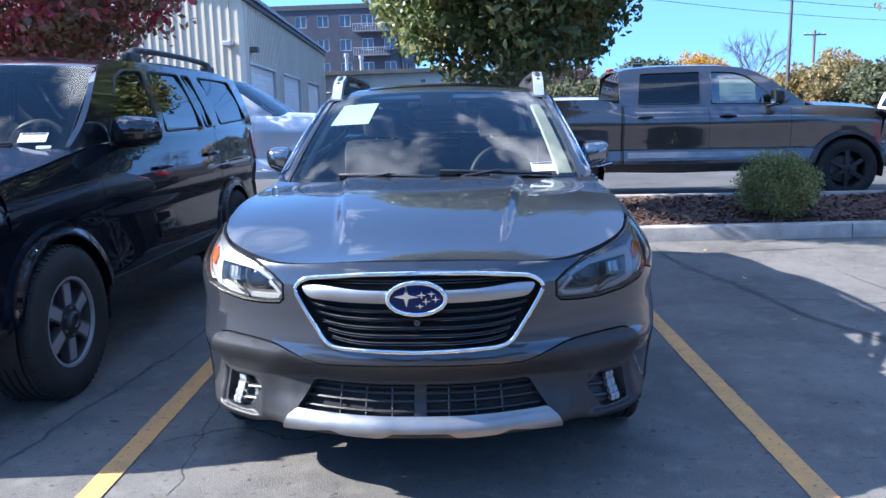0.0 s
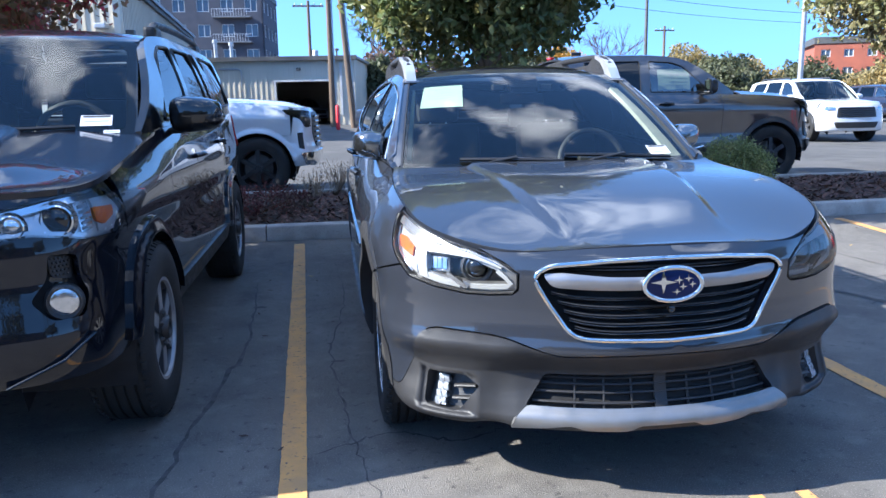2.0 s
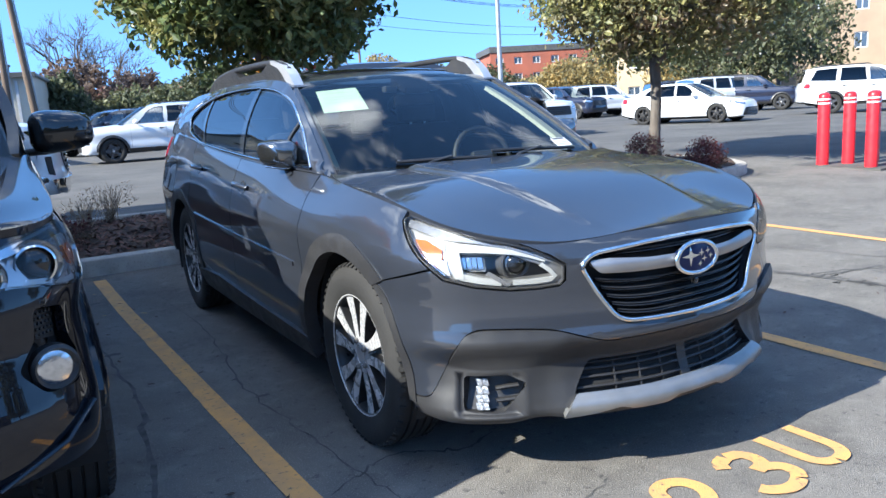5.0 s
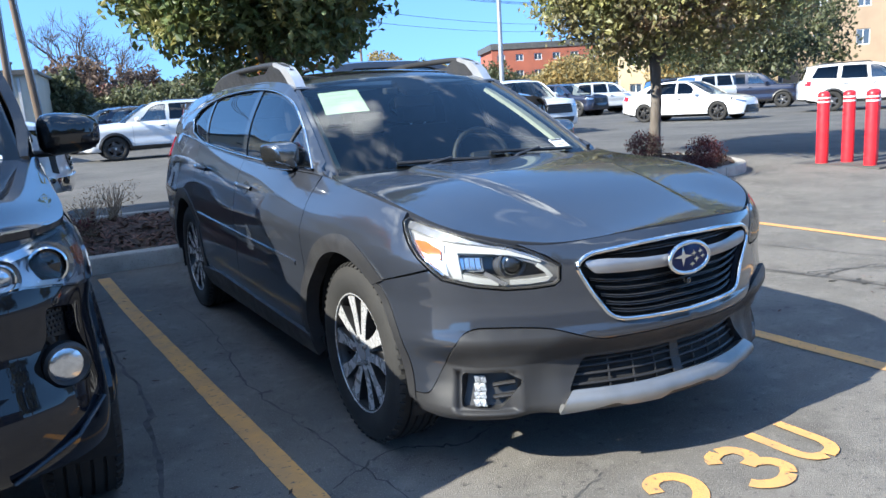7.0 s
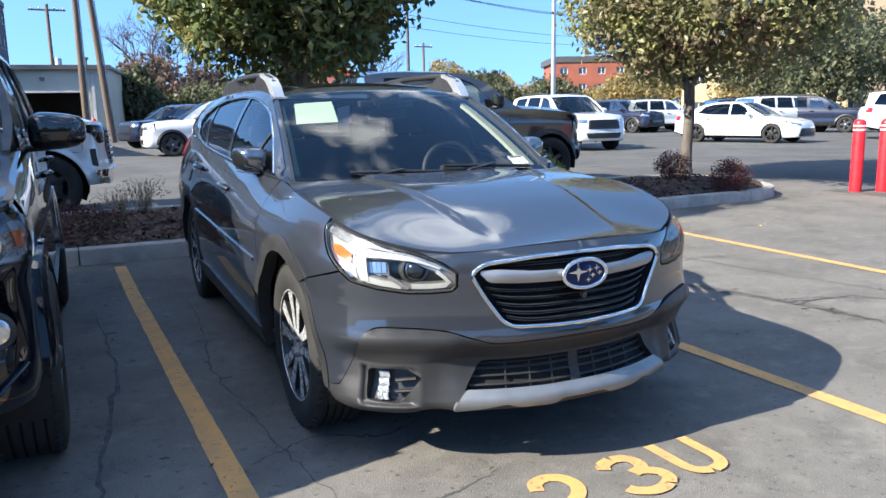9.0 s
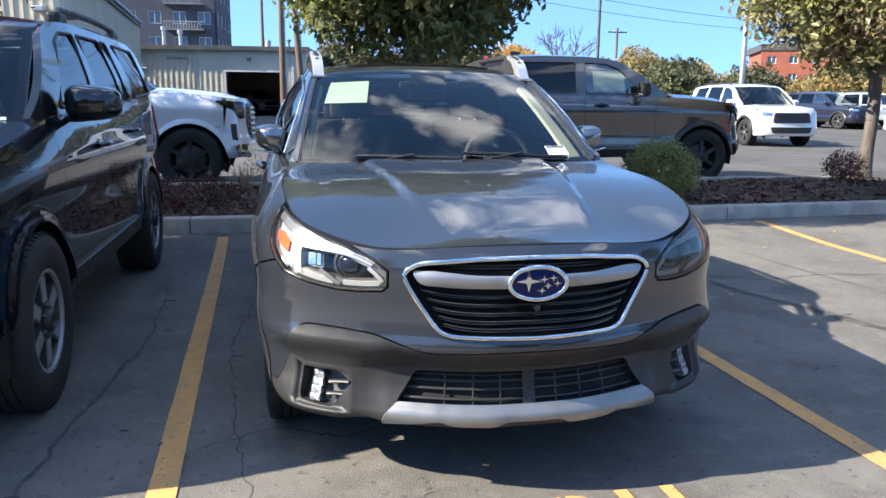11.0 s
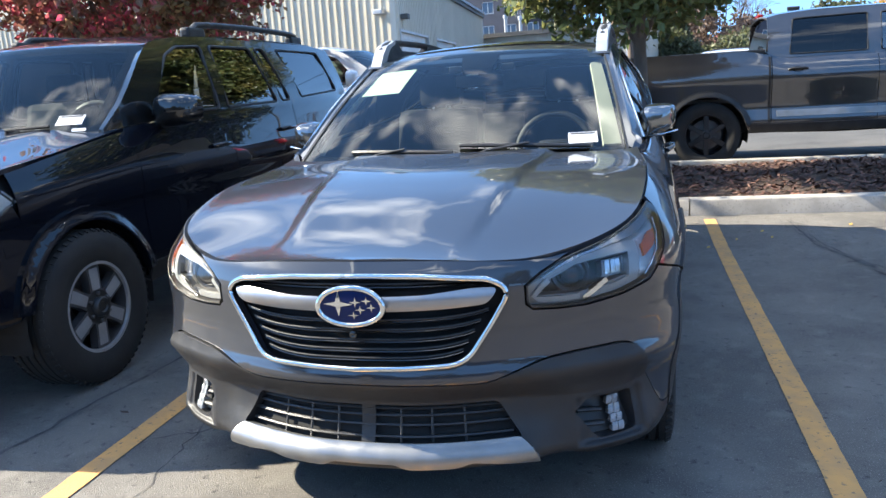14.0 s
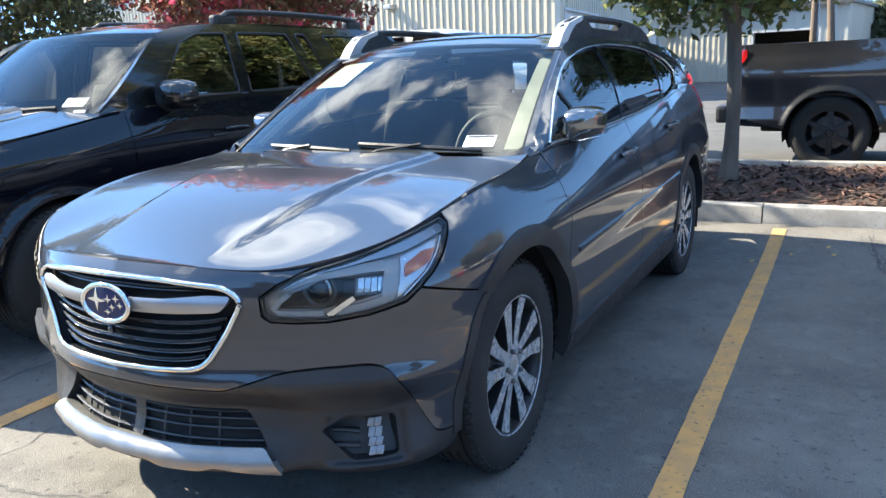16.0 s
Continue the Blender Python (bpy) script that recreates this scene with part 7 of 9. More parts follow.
def leaf_cloud(r, clumps, per, size, spread):
    """Quads of leaves scattered in clumps (list of centres)."""
    c = np.repeat(np.asarray(clumps), per, axis=0)
    n = len(c)
    off = r.normal(0, 1, (n, 3))
    off /= np.maximum(1e-6, np.linalg.norm(off, axis=1))[:, None]
    p = c + off * (spread * r.uniform(0.15, 1.0, (n, 1)) ** 0.5)
    d = r.normal(0, 1, (n, 3)) + np.array((0, 0, -0.5))
    d /= np.linalg.norm(d, axis=1)[:, None]
    s = np.cross(d, r.normal(0, 1, (n, 3)))
    s /= np.maximum(1e-6, np.linalg.norm(s, axis=1))[:, None]
    L = size * r.uniform(0.6, 1.25, (n, 1))
    w = L * r.uniform(0.5, 0.75, (n, 1))
    up = np.cross(d, s)
    return np.stack([p - d * L * 0.55, p + s * w * 0.5 + up * L * 0.10, p + d * L * 0.55, p - s * w * 0.5 + up * L * 0.10], 1)


def crown_clumps(r, centre, radii, n, inner=0.35, flat_bottom=-0.97):
    out = []
    while len(out) < n:
        d = r.normal(0, 1, 3)
        d /= np.linalg.norm(d)
        if d[2] < flat_bottom:
            continue
        k = r.uniform(inner, 1.0) ** 0.6
        bump = 1 + 0.20 * noise.noise(Vector(d * 2.3) + Vector(centre))
        out.append(np.array(centre) + d * np.array(radii) * k * bump)
    return np.array(out)


def limb(bm, r, a, b, r0, r1, bend=0.12, n=7):
    a, b = Vector(a), Vector(b)
    side = Vector(r.normal(0, 1, 3)) * bend * (b - a).length
    add_tube(bm, [a.lerp(b, t) + side * math.sin(math.pi * t) * 0.5 for t in np.linspace(0, 1, n)], lambda t: lerp(r0, r1, t), 8 if r0 > 0.03 else 5)


def tree(name, foot, height, trunk_r, fork, centre, radii, leaves, size, material, label, seed, clumps=240):
    r = np.random.default_rng(seed)
    t = thing(name, pose(*foot), label, "tree")
    bm = bmesh.new()
    add_tube(bm, [(0.03 * math.sin(3 * k), 0.02 * math.cos(4 * k), -0.05 + fork * k) for k in np.linspace(0, 1, 9)], lambda q: trunk_r * (1.25 - 0.55 * min(1, q * 3) ** 0.5 + 0.05), 14)
    obj("trunk", bm, BARK, t, smooth=60)
    cl = crown_clumps(r, centre, radii, clumps, 0.45)
    for k in range(6):
        a = 2 * math.pi * k / 6 + r.uniform(-0.3, 0.3)
        end = (centre[0] + radii[0] * 0.55 * math.cos(a), centre[1] + radii[1] * 0.55 * math.sin(a), centre[2] + r.uniform(-0.2, 0.5) * radii[2])
        bm = bmesh.new()
        limb(bm, r, (0.0, 0.0, fork - 0.12), end, trunk_r * 0.55, 0.012)
        for _ in range(9):
            q = Vector((0, 0, fork)).lerp(Vector(end), r.uniform(0.4, 1))
            limb(bm, r, q, cl[r.integers(len(cl))] * 0.75 + np.array(q) * 0.25, 0.012, 0.003, n=5)
        obj("limb", bm, BARK, t, smooth=60)
    bm = bmesh.new()
    limb(bm, r, (0, 0, fork - 0.05), (centre[0], centre[1], centre[2] + radii[2] * 0.6), trunk_r * 0.7, 0.015)
    obj("limb", bm, BARK, t, smooth=60)
    soup("crown", leaf_cloud(r, cl, max(1, leaves // clumps), size, 0.20 * max(radii) ** 0.7), material, "", "", parent=t)
    return t


tree("street_tree", (0.74, 6.38, bed_z(0.74, 6.38)), 5, 0.085, 1.50, (-0.12, 0.0, 2.92), (1.60, 1.55, 1.45), 52000, 0.095, LEAF_PEAR, "young pear tree with green and yellowing leaves in the planting strip", 5, 720)
tree("street_tree", (7.57, 7.55, bed_z(7.57, 7.2)), 5, 0.115, 1.55, (0.45, 0.0, 3.00), (2.45, 2.1, 1.50), 40000, 0.10, LEAF_MIX, "pear tree with green and purple-tinged leaves in the planting strip", 8, 900)
tree("street_tree", (-5.2, 6.4, bed_z(-5.2, 6.4)), 5, 0.09, 1.5, (0.1, 0.0, 2.85), (2.0, 1.6, 1.35), 26000, 0.10, LEAF_RED, "tree with red and yellow-green autumn leaves behind the black SUV", 13, 560)
tree("street_tree", (-10.6, 6.5, bed_z(-10.6, 6.5)), 5, 0.10, 1.4, (0.0, 0.0, 2.75), (2.2, 1.8, 1.7), 20000, 0.11, LEAF_FAR2, "blue-green tree in the planting strip", 14, 480)


def shrub(name, place, radii, leaves, size, material, label, seed, clumps=120, stems=10):
    r = np.random.default_rng(seed)
    x, y = place
    t = thing(name, pose(x, y, bed_z(x, y)), label, "shrub")
    bm = bmesh.new()
    cl = crown_clumps(r, (0, 0, radii[2] * 0.98), radii, clumps, 0.6, -0.95)
    for k in range(stems):
        limb(bm, r, (r.normal(0, 0.03), r.normal(0, 0.03), -0.03), cl[r.integers(len(cl))] * 0.8, 0.010, 0.003, n=5)
    obj("stem", bm, BARK, t)
    soup("foliage", leaf_cloud(r, cl, leaves // clumps, size, 0.10), material, "", "", parent=t)
    return t


shrub("round_shrub", (3.50, 5.98), (0.41, 0.41, 0.335), 14000, 0.028, LEAF_BOX, "clipped round green boxwood shrub in the mulch", 21, 420)
shrub("small_shrub", (6.75, 5.78), (0.25, 0.25, 0.21), 3000, 0.03, LEAF_BARB, "small clipped reddish barberry shrub", 22, 160)
shrub("small_shrub", (6.8, 7.0), (0.25, 0.25, 0.20), 2600, 0.03, LEAF_BARB, "small reddish barberry shrub by a tree trunk", 23, 140)
shrub("low_shrub", (-1.75, 6.15), (0.52, 0.34, 0.13), 1700, 0.035, LEAF_BARB, "sprawling red low shrub in the mulch", 24, 120)


def dry_shrub(place, h, seed, label):
    r = np.random.default_rng(seed)
    x, y = place
    bm = bmesh.new()
    for k in range(46):
        a, s = r.uniform(0, 6.28), r.uniform(0.1, 0.5)
        tip = (h * s * math.cos(a), h * s * math.sin(a), h * r.uniform(0.5, 1.0))
        limb(bm, r, (r.normal(0, 0.03), r.normal(0, 0.03), -0.02), tip, 0.004, 0.0015, n=4)
        if k % 2:
            limb(bm, r, Vector(tip) * 0.6, Vector(tip) + Vector(r.normal(0, 0.06, 3)), 0.003, 0.001, n=3)
    t = thing("dry_shrub", pose(x, y, bed_z(x, y)), label, "shrub")
    obj("stem", bm, DRY, t)
    seeds = soup("seed_head", leaf_cloud(r, np.array([(h * 0.5 * math.cos(a), h * 0.5 * math.sin(a), h * 0.7) for a in np.linspace(0, 6.28, 14)]), 22, 0.02, 0.14), DRY, "", "", parent=t)
    tagged(seeds, kind="stuff")


dry_shrub((-0.95, 7.25), 0.42, 31, "dry straw-coloured twiggy shrub")
dry_shrub((-1.25, 6.9), 0.30, 32, "dry straw-coloured twiggy shrub")

# leaves and litter on the ground
r = np.random.default_rng(41)
for k in range(34):
    x, y = r.uniform(-3, 6), r.uniform(3.9, 5.1) if k % 3 else r.uniform(0.5, 5)
    if abs(x) < 1.05:
        x += 2.2
    bm = bmesh.new()
    s, a = r.uniform(0.012, 0.026), r.uniform(0, 6.28)
    v = [bm.verts.new((s * u * math.cos(a) - s * w * math.sin(a), s * u * math.sin(a) + s * w * math.cos(a), h)) for u, w, h in ((-1, 0, 0), (0, -0.6, 0.004), (1, 0, 0.010), (0, 0.6, 0.004))]
    bm.faces.new(v)
    ob = obj("fallen_leaf", bm, LEAFY)
    ob.matrix_world = pose(x, y, ground_z(x, y) + 0.005)
    tagged(ob, "small dry yellow fallen leaf on asphalt", "leaf", "fallen leaves")


# cracks and sealed seams in the asphalt
def crack(points, width, seed):
    r = np.random.default_rng(seed)
    p = spline(points, 14)
    p = p + np.cumsum(r.normal(0, 0.006, p.shape), axis=0) * 0.5 + r.normal(0, 0.008, p.shape)
    bm = bmesh.new()
    rows = []
    for i, (x, y) in enumerate(p):
        d = p[min(i + 1, len(p) - 1)] - p[max(i - 1, 0)]
        d = d / max(1e-6, np.linalg.norm(d))
        w = width * r.uniform(0.35, 1.0) * (0.3 + 0.7 * math.sin(math.pi * min(0.97, max(0.03, i / len(p)))))
        rows.append([bm.verts.new((x - d[1] * w * k, y + d[0] * w * k, ground_z(x, y) + 0.0016 + 0.00011 * (seed % 24))) for k in (-0.5, 0.5)])
    for a, b in zip(rows, rows[1:]):
        bm.faces.new((a[0], b[0], b[1], a[1]))
    for f in bm.faces:
        f.normal_update()
        if f.normal.z < 0:
            f.normal_flip()
    tagged(obj("asphalt_crack", bm, TAR), "dark weathered crack in the asphalt", "crack", "asphalt cracks", kind="structure")


main_crack = [(1.95, 5.0), (2.02, 4.2), (2.25, 3.4), (2.35, 2.6), (2.60, 1.9), (2.75, 1.2), (2.85, 0.4)]
r = np.random.default_rng(51)
for k, w in enumerate((0.045, 0.026, 0.020, 0.016)):
    crack([(x + r.normal(0, 0.030) * (k > 0), y + r.normal(0, 0.05) * (k > 0)) for x, y in main_crack], w, 11 + k)
for k in range(26):
    t = r.uniform(0.15, 1.0) * (len(main_crack) - 1.001)
    a, b = main_crack[int(t)], main_crack[int(t) + 1]
    x, y = lerp(a[0], b[0], t % 1) + r.normal(0, 0.03), lerp(a[1], b[1], t % 1)
    q, n = r.uniform(0, 6.28), r.uniform(0.05, 0.14)
    crack([(x, y), (x + 0.5 * n * math.cos(q) + r.normal(0, 0.01), y + 0.5 * n * math.sin(q)), (x + n * math.cos(q), y + n * math.sin(q))], r.uniform(0.008, 0.018), 60 + k)
crack([(2.30, 3.0), (2.75, 2.85), (3.3, 2.9), (4.1, 2.8)], 0.030, 2)
crack([(2.32, 3.02), (2.6, 2.93), (2.9, 2.86)], 0.022, 21)
crack([(2.70, 1.5), (3.1, 1.35), (3.6, 1.0)], 0.036, 3)
crack([(2.72, 1.4), (2.95, 1.36), (3.3, 1.28)], 0.028, 22)
crack([(1.55, 4.75), (2.4, 4.72), (3.4, 4.85), (4.1, 4.8)], 0.022, 4)
crack([(-1.05, 4.4), (-0.98, 3.0), (-1.06, 1.8), (-1.0, 0.9), (-0.9, 0.2)], 0.014, 5)
crack([(-1.62, 3.6), (-1.55, 2.2), (-1.66, 1.0), (-1.7, 0.0)], 0.032, 6)
crack([(-1.15, 0.62), (-0.8, 0.78), (-0.55, 0.66), (-0.3, 0.8)], 0.020, 7)
crack([(3.3, 4.5), (3.25, 3.6), (3.45, 2.2), (3.7, 1.0)], 0.018, 8)
crack([(-1.1, -0.2), (-0.85, 0.0), (-0.55, 0.06), (-0.3, 0.2)], 0.020, 24)
crack([(-2.2, -0.6), (-1.7, -0.35), (-1.25, -0.2), (-1.0, 0.1)], 0.018, 25)
# dark leaf scraps and grit
r = np.random.default_rng(47)
for k in range(60):
    x, y = (r.uniform(-1.8, -0.95), r.uniform(0.4, 5.0)) if k < 30 else (r.uniform(1.2, 4.6), r.uniform(0.4, 5.1))
    bm = bmesh.new()
    q, a = r.uniform(0.008, 0.024), r.uniform(0, 6.28)
    v = [bm.verts.new((q * u * math.cos(a) - q * w * math.sin(a), q * u * math.sin(a) + q * w * math.cos(a), h)) for u, w, h in ((-1, 0, 0), (-0.2, -0.5, 0.003), (1, 0.1, 0.007), (0.3, 0.5, 0.003))]
    bm.faces.new(v)
    ob = obj("leaf_scrap", bm, SOIL)
    ob.matrix_world = pose(x, y, ground_z(x, y) + 0.005)
    tagged(ob, "small dark scrap of leaf on asphalt", "leaf", "leaf scraps")
for x, y, s in ((-1.72, 0.35, 0.055), (-1.55, 2.9, 0.05), (-1.05, 1.7, 0.03), (2.05, 2.6, 0.02), (2.3, 1.9, 0.02), (-1.5, 4.3, 0.06)):
    bm = bmesh.new()
    r = np.random.default_rng(int(1000 * abs(x + y)))
    bm.faces.new([bm.verts.new((s * math.cos(a) * r.uniform(0.6, 1.3), 0.55 * s * math.sin(a) * r.uniform(0.6, 1.3), 0)) for a in np.linspace(0, 2 * math.pi, 15)[:-1]])
    ob = obj("oil_spot", bm, TAR)
    ob.matrix_world = pose(x, y, ground_z(x, y) + 0.0032)
    tagged(ob, "dark oil spot on the asphalt", "stain", "oil spots", kind="structure")


# painted bay number in front of the wagon
stroke_count = [0]


def painted(outline, holes=()):
    stroke_count[0] += 1
    z = 0.0044 + 0.0005 * stroke_count[0]
    return sheet("painted_numeral", outline, lambda u, v: (u, v, z), YELLOW, None, step=0.05, thick=0.0, holes=holes)


def numeral_stroke(points, width=0.055):
    ob = painted(stripe([tuple(p) for p in spline(points, 8)], width))
    return tagged(ob, "yellow stencilled bay numeral on asphalt", "painted numeral", "bay number", kind="structure")


numeral_stroke([(-0.275, -0.075), (-0.255, -0.025), (-0.20, -0.005), (-0.145, -0.03), (-0.125, -0.09), (-0.15, -0.15), (-0.21, -0.20), (-0.265, -0.255)])
numeral_stroke([(-0.275, -0.262), (-0.20, -0.264), (-0.115, -0.262)], 0.045)
numeral_stroke([(0.035, -0.055), (0.055, -0.020), (0.105, 0.0)])
numeral_stroke([(0.112, 0.001), (0.165, -0.015), (0.185, -0.065), (0.165, -0.110), (0.115, -0.125)])
numeral_stroke([(0.150, -0.118), (0.205, -0.155), (0.212, -0.205), (0.185, -0.240)])
numeral_stroke([(0.178, -0.244), (0.135, -0.262), (0.085, -0.262), (0.035, -0.235), (0.02, -0.21)])
numeral_stroke([(0.318, 0.03), (0.320, -0.08), (0.322, -0.17), (0.345, -0.220), (0.392, -0.240)], 0.05)
numeral_stroke([(0.400, -0.241), (0.455, -0.222), (0.485, -0.17), (0.487, -0.08), (0.487, 0.03)], 0.05)


# ---- buildings ----
CREAM = mat("cream_metal_siding", (0.56, 0.49, 0.37), 0.5, color2=(0.51, 0.45, 0.34), scale=0.6, rough_var=0.08, stretch=(1, 1, 0.3))
CREAM2 = mat("pale_metal_siding", (0.60, 0.55, 0.45), 0.5, color2=(0.53, 0.49, 0.40), scale=0.7, rough_var=0.08, stretch=(1, 1, 0.3))
WHITE_DOOR = mat("white_roller_door", (0.72, 0.71, 0.68), 0.5, color2=(0.64, 0.63, 0.60), scale=2)
DARK_TRIM = mat("dark_roof_trim", (0.06, 0.06, 0.06), 0.6, color2=(0.09, 0.09, 0.085), scale=3)
GREY_ROOF = mat("grey_metal_roof", (0.25, 0.25, 0.25), 0.5, 0.3, color2=(0.2, 0.2, 0.2), scale=2)
BRICK_DARK = mat("dark_brick_facade", (0.060, 0.064, 0.082), 0.85, color2=(0.082, 0.084, 0.10), scale=0.8, detail=8)
BRICK_RED = mat("red_brick_facade", (0.33, 0.10, 0.06), 0.85, color2=(0.26, 0.085, 0.055), scale=0.8, detail=8)
STUCCO = mat("beige_stucco_facade", (0.33, 0.245, 0.165), 0.9, color2=(0.28, 0.205, 0.14), scale=0.5)
STUCCO_CREAM = mat("cream_stucco_facade", (0.50, 0.40, 0.26), 0.9, color2=(0.44, 0.35, 0.23), scale=0.5)
FACADE_GLASS = mat("facade_window_glass", (0.04, 0.06, 0.085), 0.06, color2=(0.07, 0.09, 0.12), scale=0.3, spec=0.8)
FRAME_WHITE = mat("pale_window_frame", (0.55, 0.55, 0.55), 0.5, color2=(0.48, 0.48, 0.48), scale=2)
WOODPOLE = mat("weathered_pole_wood", (0.17, 0.12, 0.085), 0.9, color2=(0.11, 0.08, 0.06), scale=2.5, stretch=(6, 6, 0.3), bump=0.01, bump_scale=12)
GALV = mat("galvanised_steel", (0.45, 0.46, 0.47), 0.45, 0.7, color2=(0.38, 0.39, 0.40), scale=4)
CABLE = mat("black_cable", (0.02, 0.02, 0.022), 0.6, color2=(0.035, 0.035, 0.035), scale=3)
RED_PAINT = mat("red_bollard_paint", (0.62, 0.02, 0.03), 0.4, color2=(0.50, 0.015, 0.025), scale=5, rough_var=0.1)
TAPE = mat("white_reflective_tape", (0.8, 0.8, 0.8), 0.4, color2=(0.7, 0.7, 0.7), scale=10)
ROOF_RED = mat("red_shingle_roof", (0.22, 0.06, 0.05), 0.85, color2=(0.16, 0.05, 0.045), scale=1.5)


def at_wall(a, b):
    """A frame whose x runs along a wall from a to b, y points out of it to the right-hand side's back, z up."""
    d = Vector((b[0] - a[0], b[1] - a[1], 0))
    return pose(a[0], a[1], 0, 0, 0, math.degrees(math.atan2(d.y, d.x))), d.length


def wall_with_holes(length, height, holes, thick, m):
    """A wall along x, its face at y = 0 and its body behind (+y), with rectangular openings that go through."""
    xs = sorted({0, length, *[h[0] for h in holes], *[h[2] for h in holes]})
    zs = sorted({0, height, *[h[1] for h in holes], *[h[3] for h in holes]})
    bm = bmesh.new()
    for x0, x1 in zip(xs, xs[1:]):
        for z0, z1 in zip(zs, zs[1:]):
            cx, cz = (x0 + x1) / 2, (z0 + z1) / 2
            if not any(h[0] < cx < h[2] and h[1] < cz < h[3] for h in holes):
                add_box(bm, x0, 0, z0, x1, thick, z1, m=m)
    bmesh.ops.remove_doubles(bm, verts=bm.verts, dist=1e-4)
    return bm


def ribs(length, height, holes, pitch, m, depth=0.03, width=0.05):
    bm = bmesh.new()
    n = int(length / pitch)
    for k in range(1, n):
        x = k * pitch
        spans = [(0.0, height)]
        for h in holes:
            if h[0] - width < x < h[2] + width:
                spans = [q for s in spans for q in ((s[0], min(s[1], h[1])), (max(s[0], h[3]), s[1])) if q[1] - q[0] > 0.05]
        for z0, z1 in spans:
            add_box(bm, x - width / 2, -depth, z0, x + width / 2, -0.001, z1, m=m)
    return bm


# large cream hall: gable wall towards the lot, side wall with roller doors
HALL = ((-7.5, 24.5), (-9.1, 48.0), (-38.0, 29.0))
hall = thing("metal_hall", pose(0, 0, 0.12), "tall cream ribbed metal hall with white roller doors", "building")
h_side = 5.35
doors = [(a, 0.0, b, 3.18) for a, b in ((0.5, 5.4), (7.3, 12.3), (14.9, 20.0))]
# side wall faces +x: build along the reversed run so that the body lies inside
m_rev, L_rev = at_wall(HALL[0], HALL[1])
part("side_wall", wall_with_holes(L_rev, h_side, doors, 0.2, m_rev), CREAM2, hall)
part("siding_ribs", ribs(L_rev, h_side, doors, 0.30, m_rev), CREAM2, hall)
for x0, z0, x1, z1 in doors:
    d = part("roller_door", box(x0, 0.12, z0, x1, 0.16, z1, 0, m_rev), WHITE_DOOR, hall, "white slatted roller door")
    for k in range(14):
        part("slat", box(x0 + 0.01, 0.09, lerp(z0, z1, k / 14) + 0.012, x1 - 0.01, 0.118, lerp(z0, z1, (k + 1) / 14), 0, m_rev), WHITE_DOOR, d)
    bm = bmesh.new()
    for a, b, c, e in ((x0 - 0.08, 0, x0, z1 + 0.08), (x1, 0, x1 + 0.08, z1 + 0.08), (x0, z1, x1, z1 + 0.08)):
        add_box(bm, a, -0.05, b, c, 0.05, e, m=m_rev)
    part("door_frame", bm, FRAME_WHITE, d)
m_gab, L_gab = at_wall(HALL[2], HALL[0])
part("gable_wall", wall_with_holes(L_gab, h_side, [], 0.2, m_gab), CREAM, hall)
part("siding_ribs", ribs(L_gab, h_side, [], 0.30, m_gab), CREAM, hall)
bm = bmesh.new()
v = [bm.verts.new(m_gab @ Vector(p)) for p in ((0, 0.0, h_side), (L_gab, 0.0, h_side), (L_gab * 0.5, 0.0, h_side + 3.6), (0, 0.2, h_side), (L_gab, 0.2, h_side), (L_gab * 0.5, 0.2, h_side + 3.6))]
for f in ((0, 1, 2), (5, 4, 3), (0, 3, 4, 1), (1, 4, 5, 2), (2, 5, 3, 0)):
    bm.faces.new([v[i] for i in f])
part("gable_peak", bm, CREAM, hall)
bm = bmesh.new()
for s in (0, 1):
    a = m_gab @ Vector((L_gab * 0.5, -0.25, h_side + 3.72))
    b = m_gab @ Vector((L_gab + 0.3 if s else -0.3, -0.25, h_side + 0.06))
    back = Vector((HALL[1][0] - HALL[0][0], HALL[1][1] - HALL[0][1], 0))
    q = [a, b, b + back, a + back]
    lo = [bm.verts.new(p) for p in q]
    hi = [bm.verts.new(p + Vector((0, 0, 0.14))) for p in q]
    bm.faces.new(lo[::-1]), bm.faces.new(hi)
    for i in range(4):
        bm.faces.new((lo[i], lo[(i + 1) % 4], hi[(i + 1) % 4], hi[i]))
bmesh.ops.recalc_face_normals(bm, faces=bm.faces)
part("roof", bm, GREY_ROOF, hall)
bm = bmesh.new()
add_box(bm, -0.3, -0.14, h_side - 0.10, L_rev, 0.02, h_side + 0.06, m=m_rev)
part("gutter", bm, DARK_TRIM, hall)
for fx in (L_gab - 0.55, L_gab - 7.5, L_gab - 14):
    part("wall_lamp", box(fx - 0.18, -0.32, 3.75, fx + 0.18, -0.01, 3.92, 0.03, m_gab), GALV, hall, "wall-pack lamp")
part("wall_lamp", box(0.6, -0.30, 3.6, 0.95, -0.01, 3.78, 0.03, m_rev), DARK_TRIM, hall, "wall-pack lamp")

# low garage with an open bay
garage = thing("garage", pose(0.19, 47.9, 0.0, 0, 0, -9) @ Matrix.Scale(1.24, 4), "low pale ribbed metal garage with an open bay door", "building")
g_door = (5.5, 0.0, 8.35, 2.32)
gm = pose(-9.1, 0, 0)
GL, GH = 9.55, 3.42
part("front_wall", wall_with_holes(GL, GH, [g_door], 0.2, gm), CREAM2, garage)
part("siding_ribs", ribs(GL, GH, [g_door], 0.28, gm), CREAM2, garage)
part("side_wall", box(GL - 0.2, 0.2, 0, GL, 11, GH, 0, gm), CREAM2, garage)
part("side_wall", box(0, 0.2, 0, 0.2, 11, GH, 0, gm), CREAM2, garage)
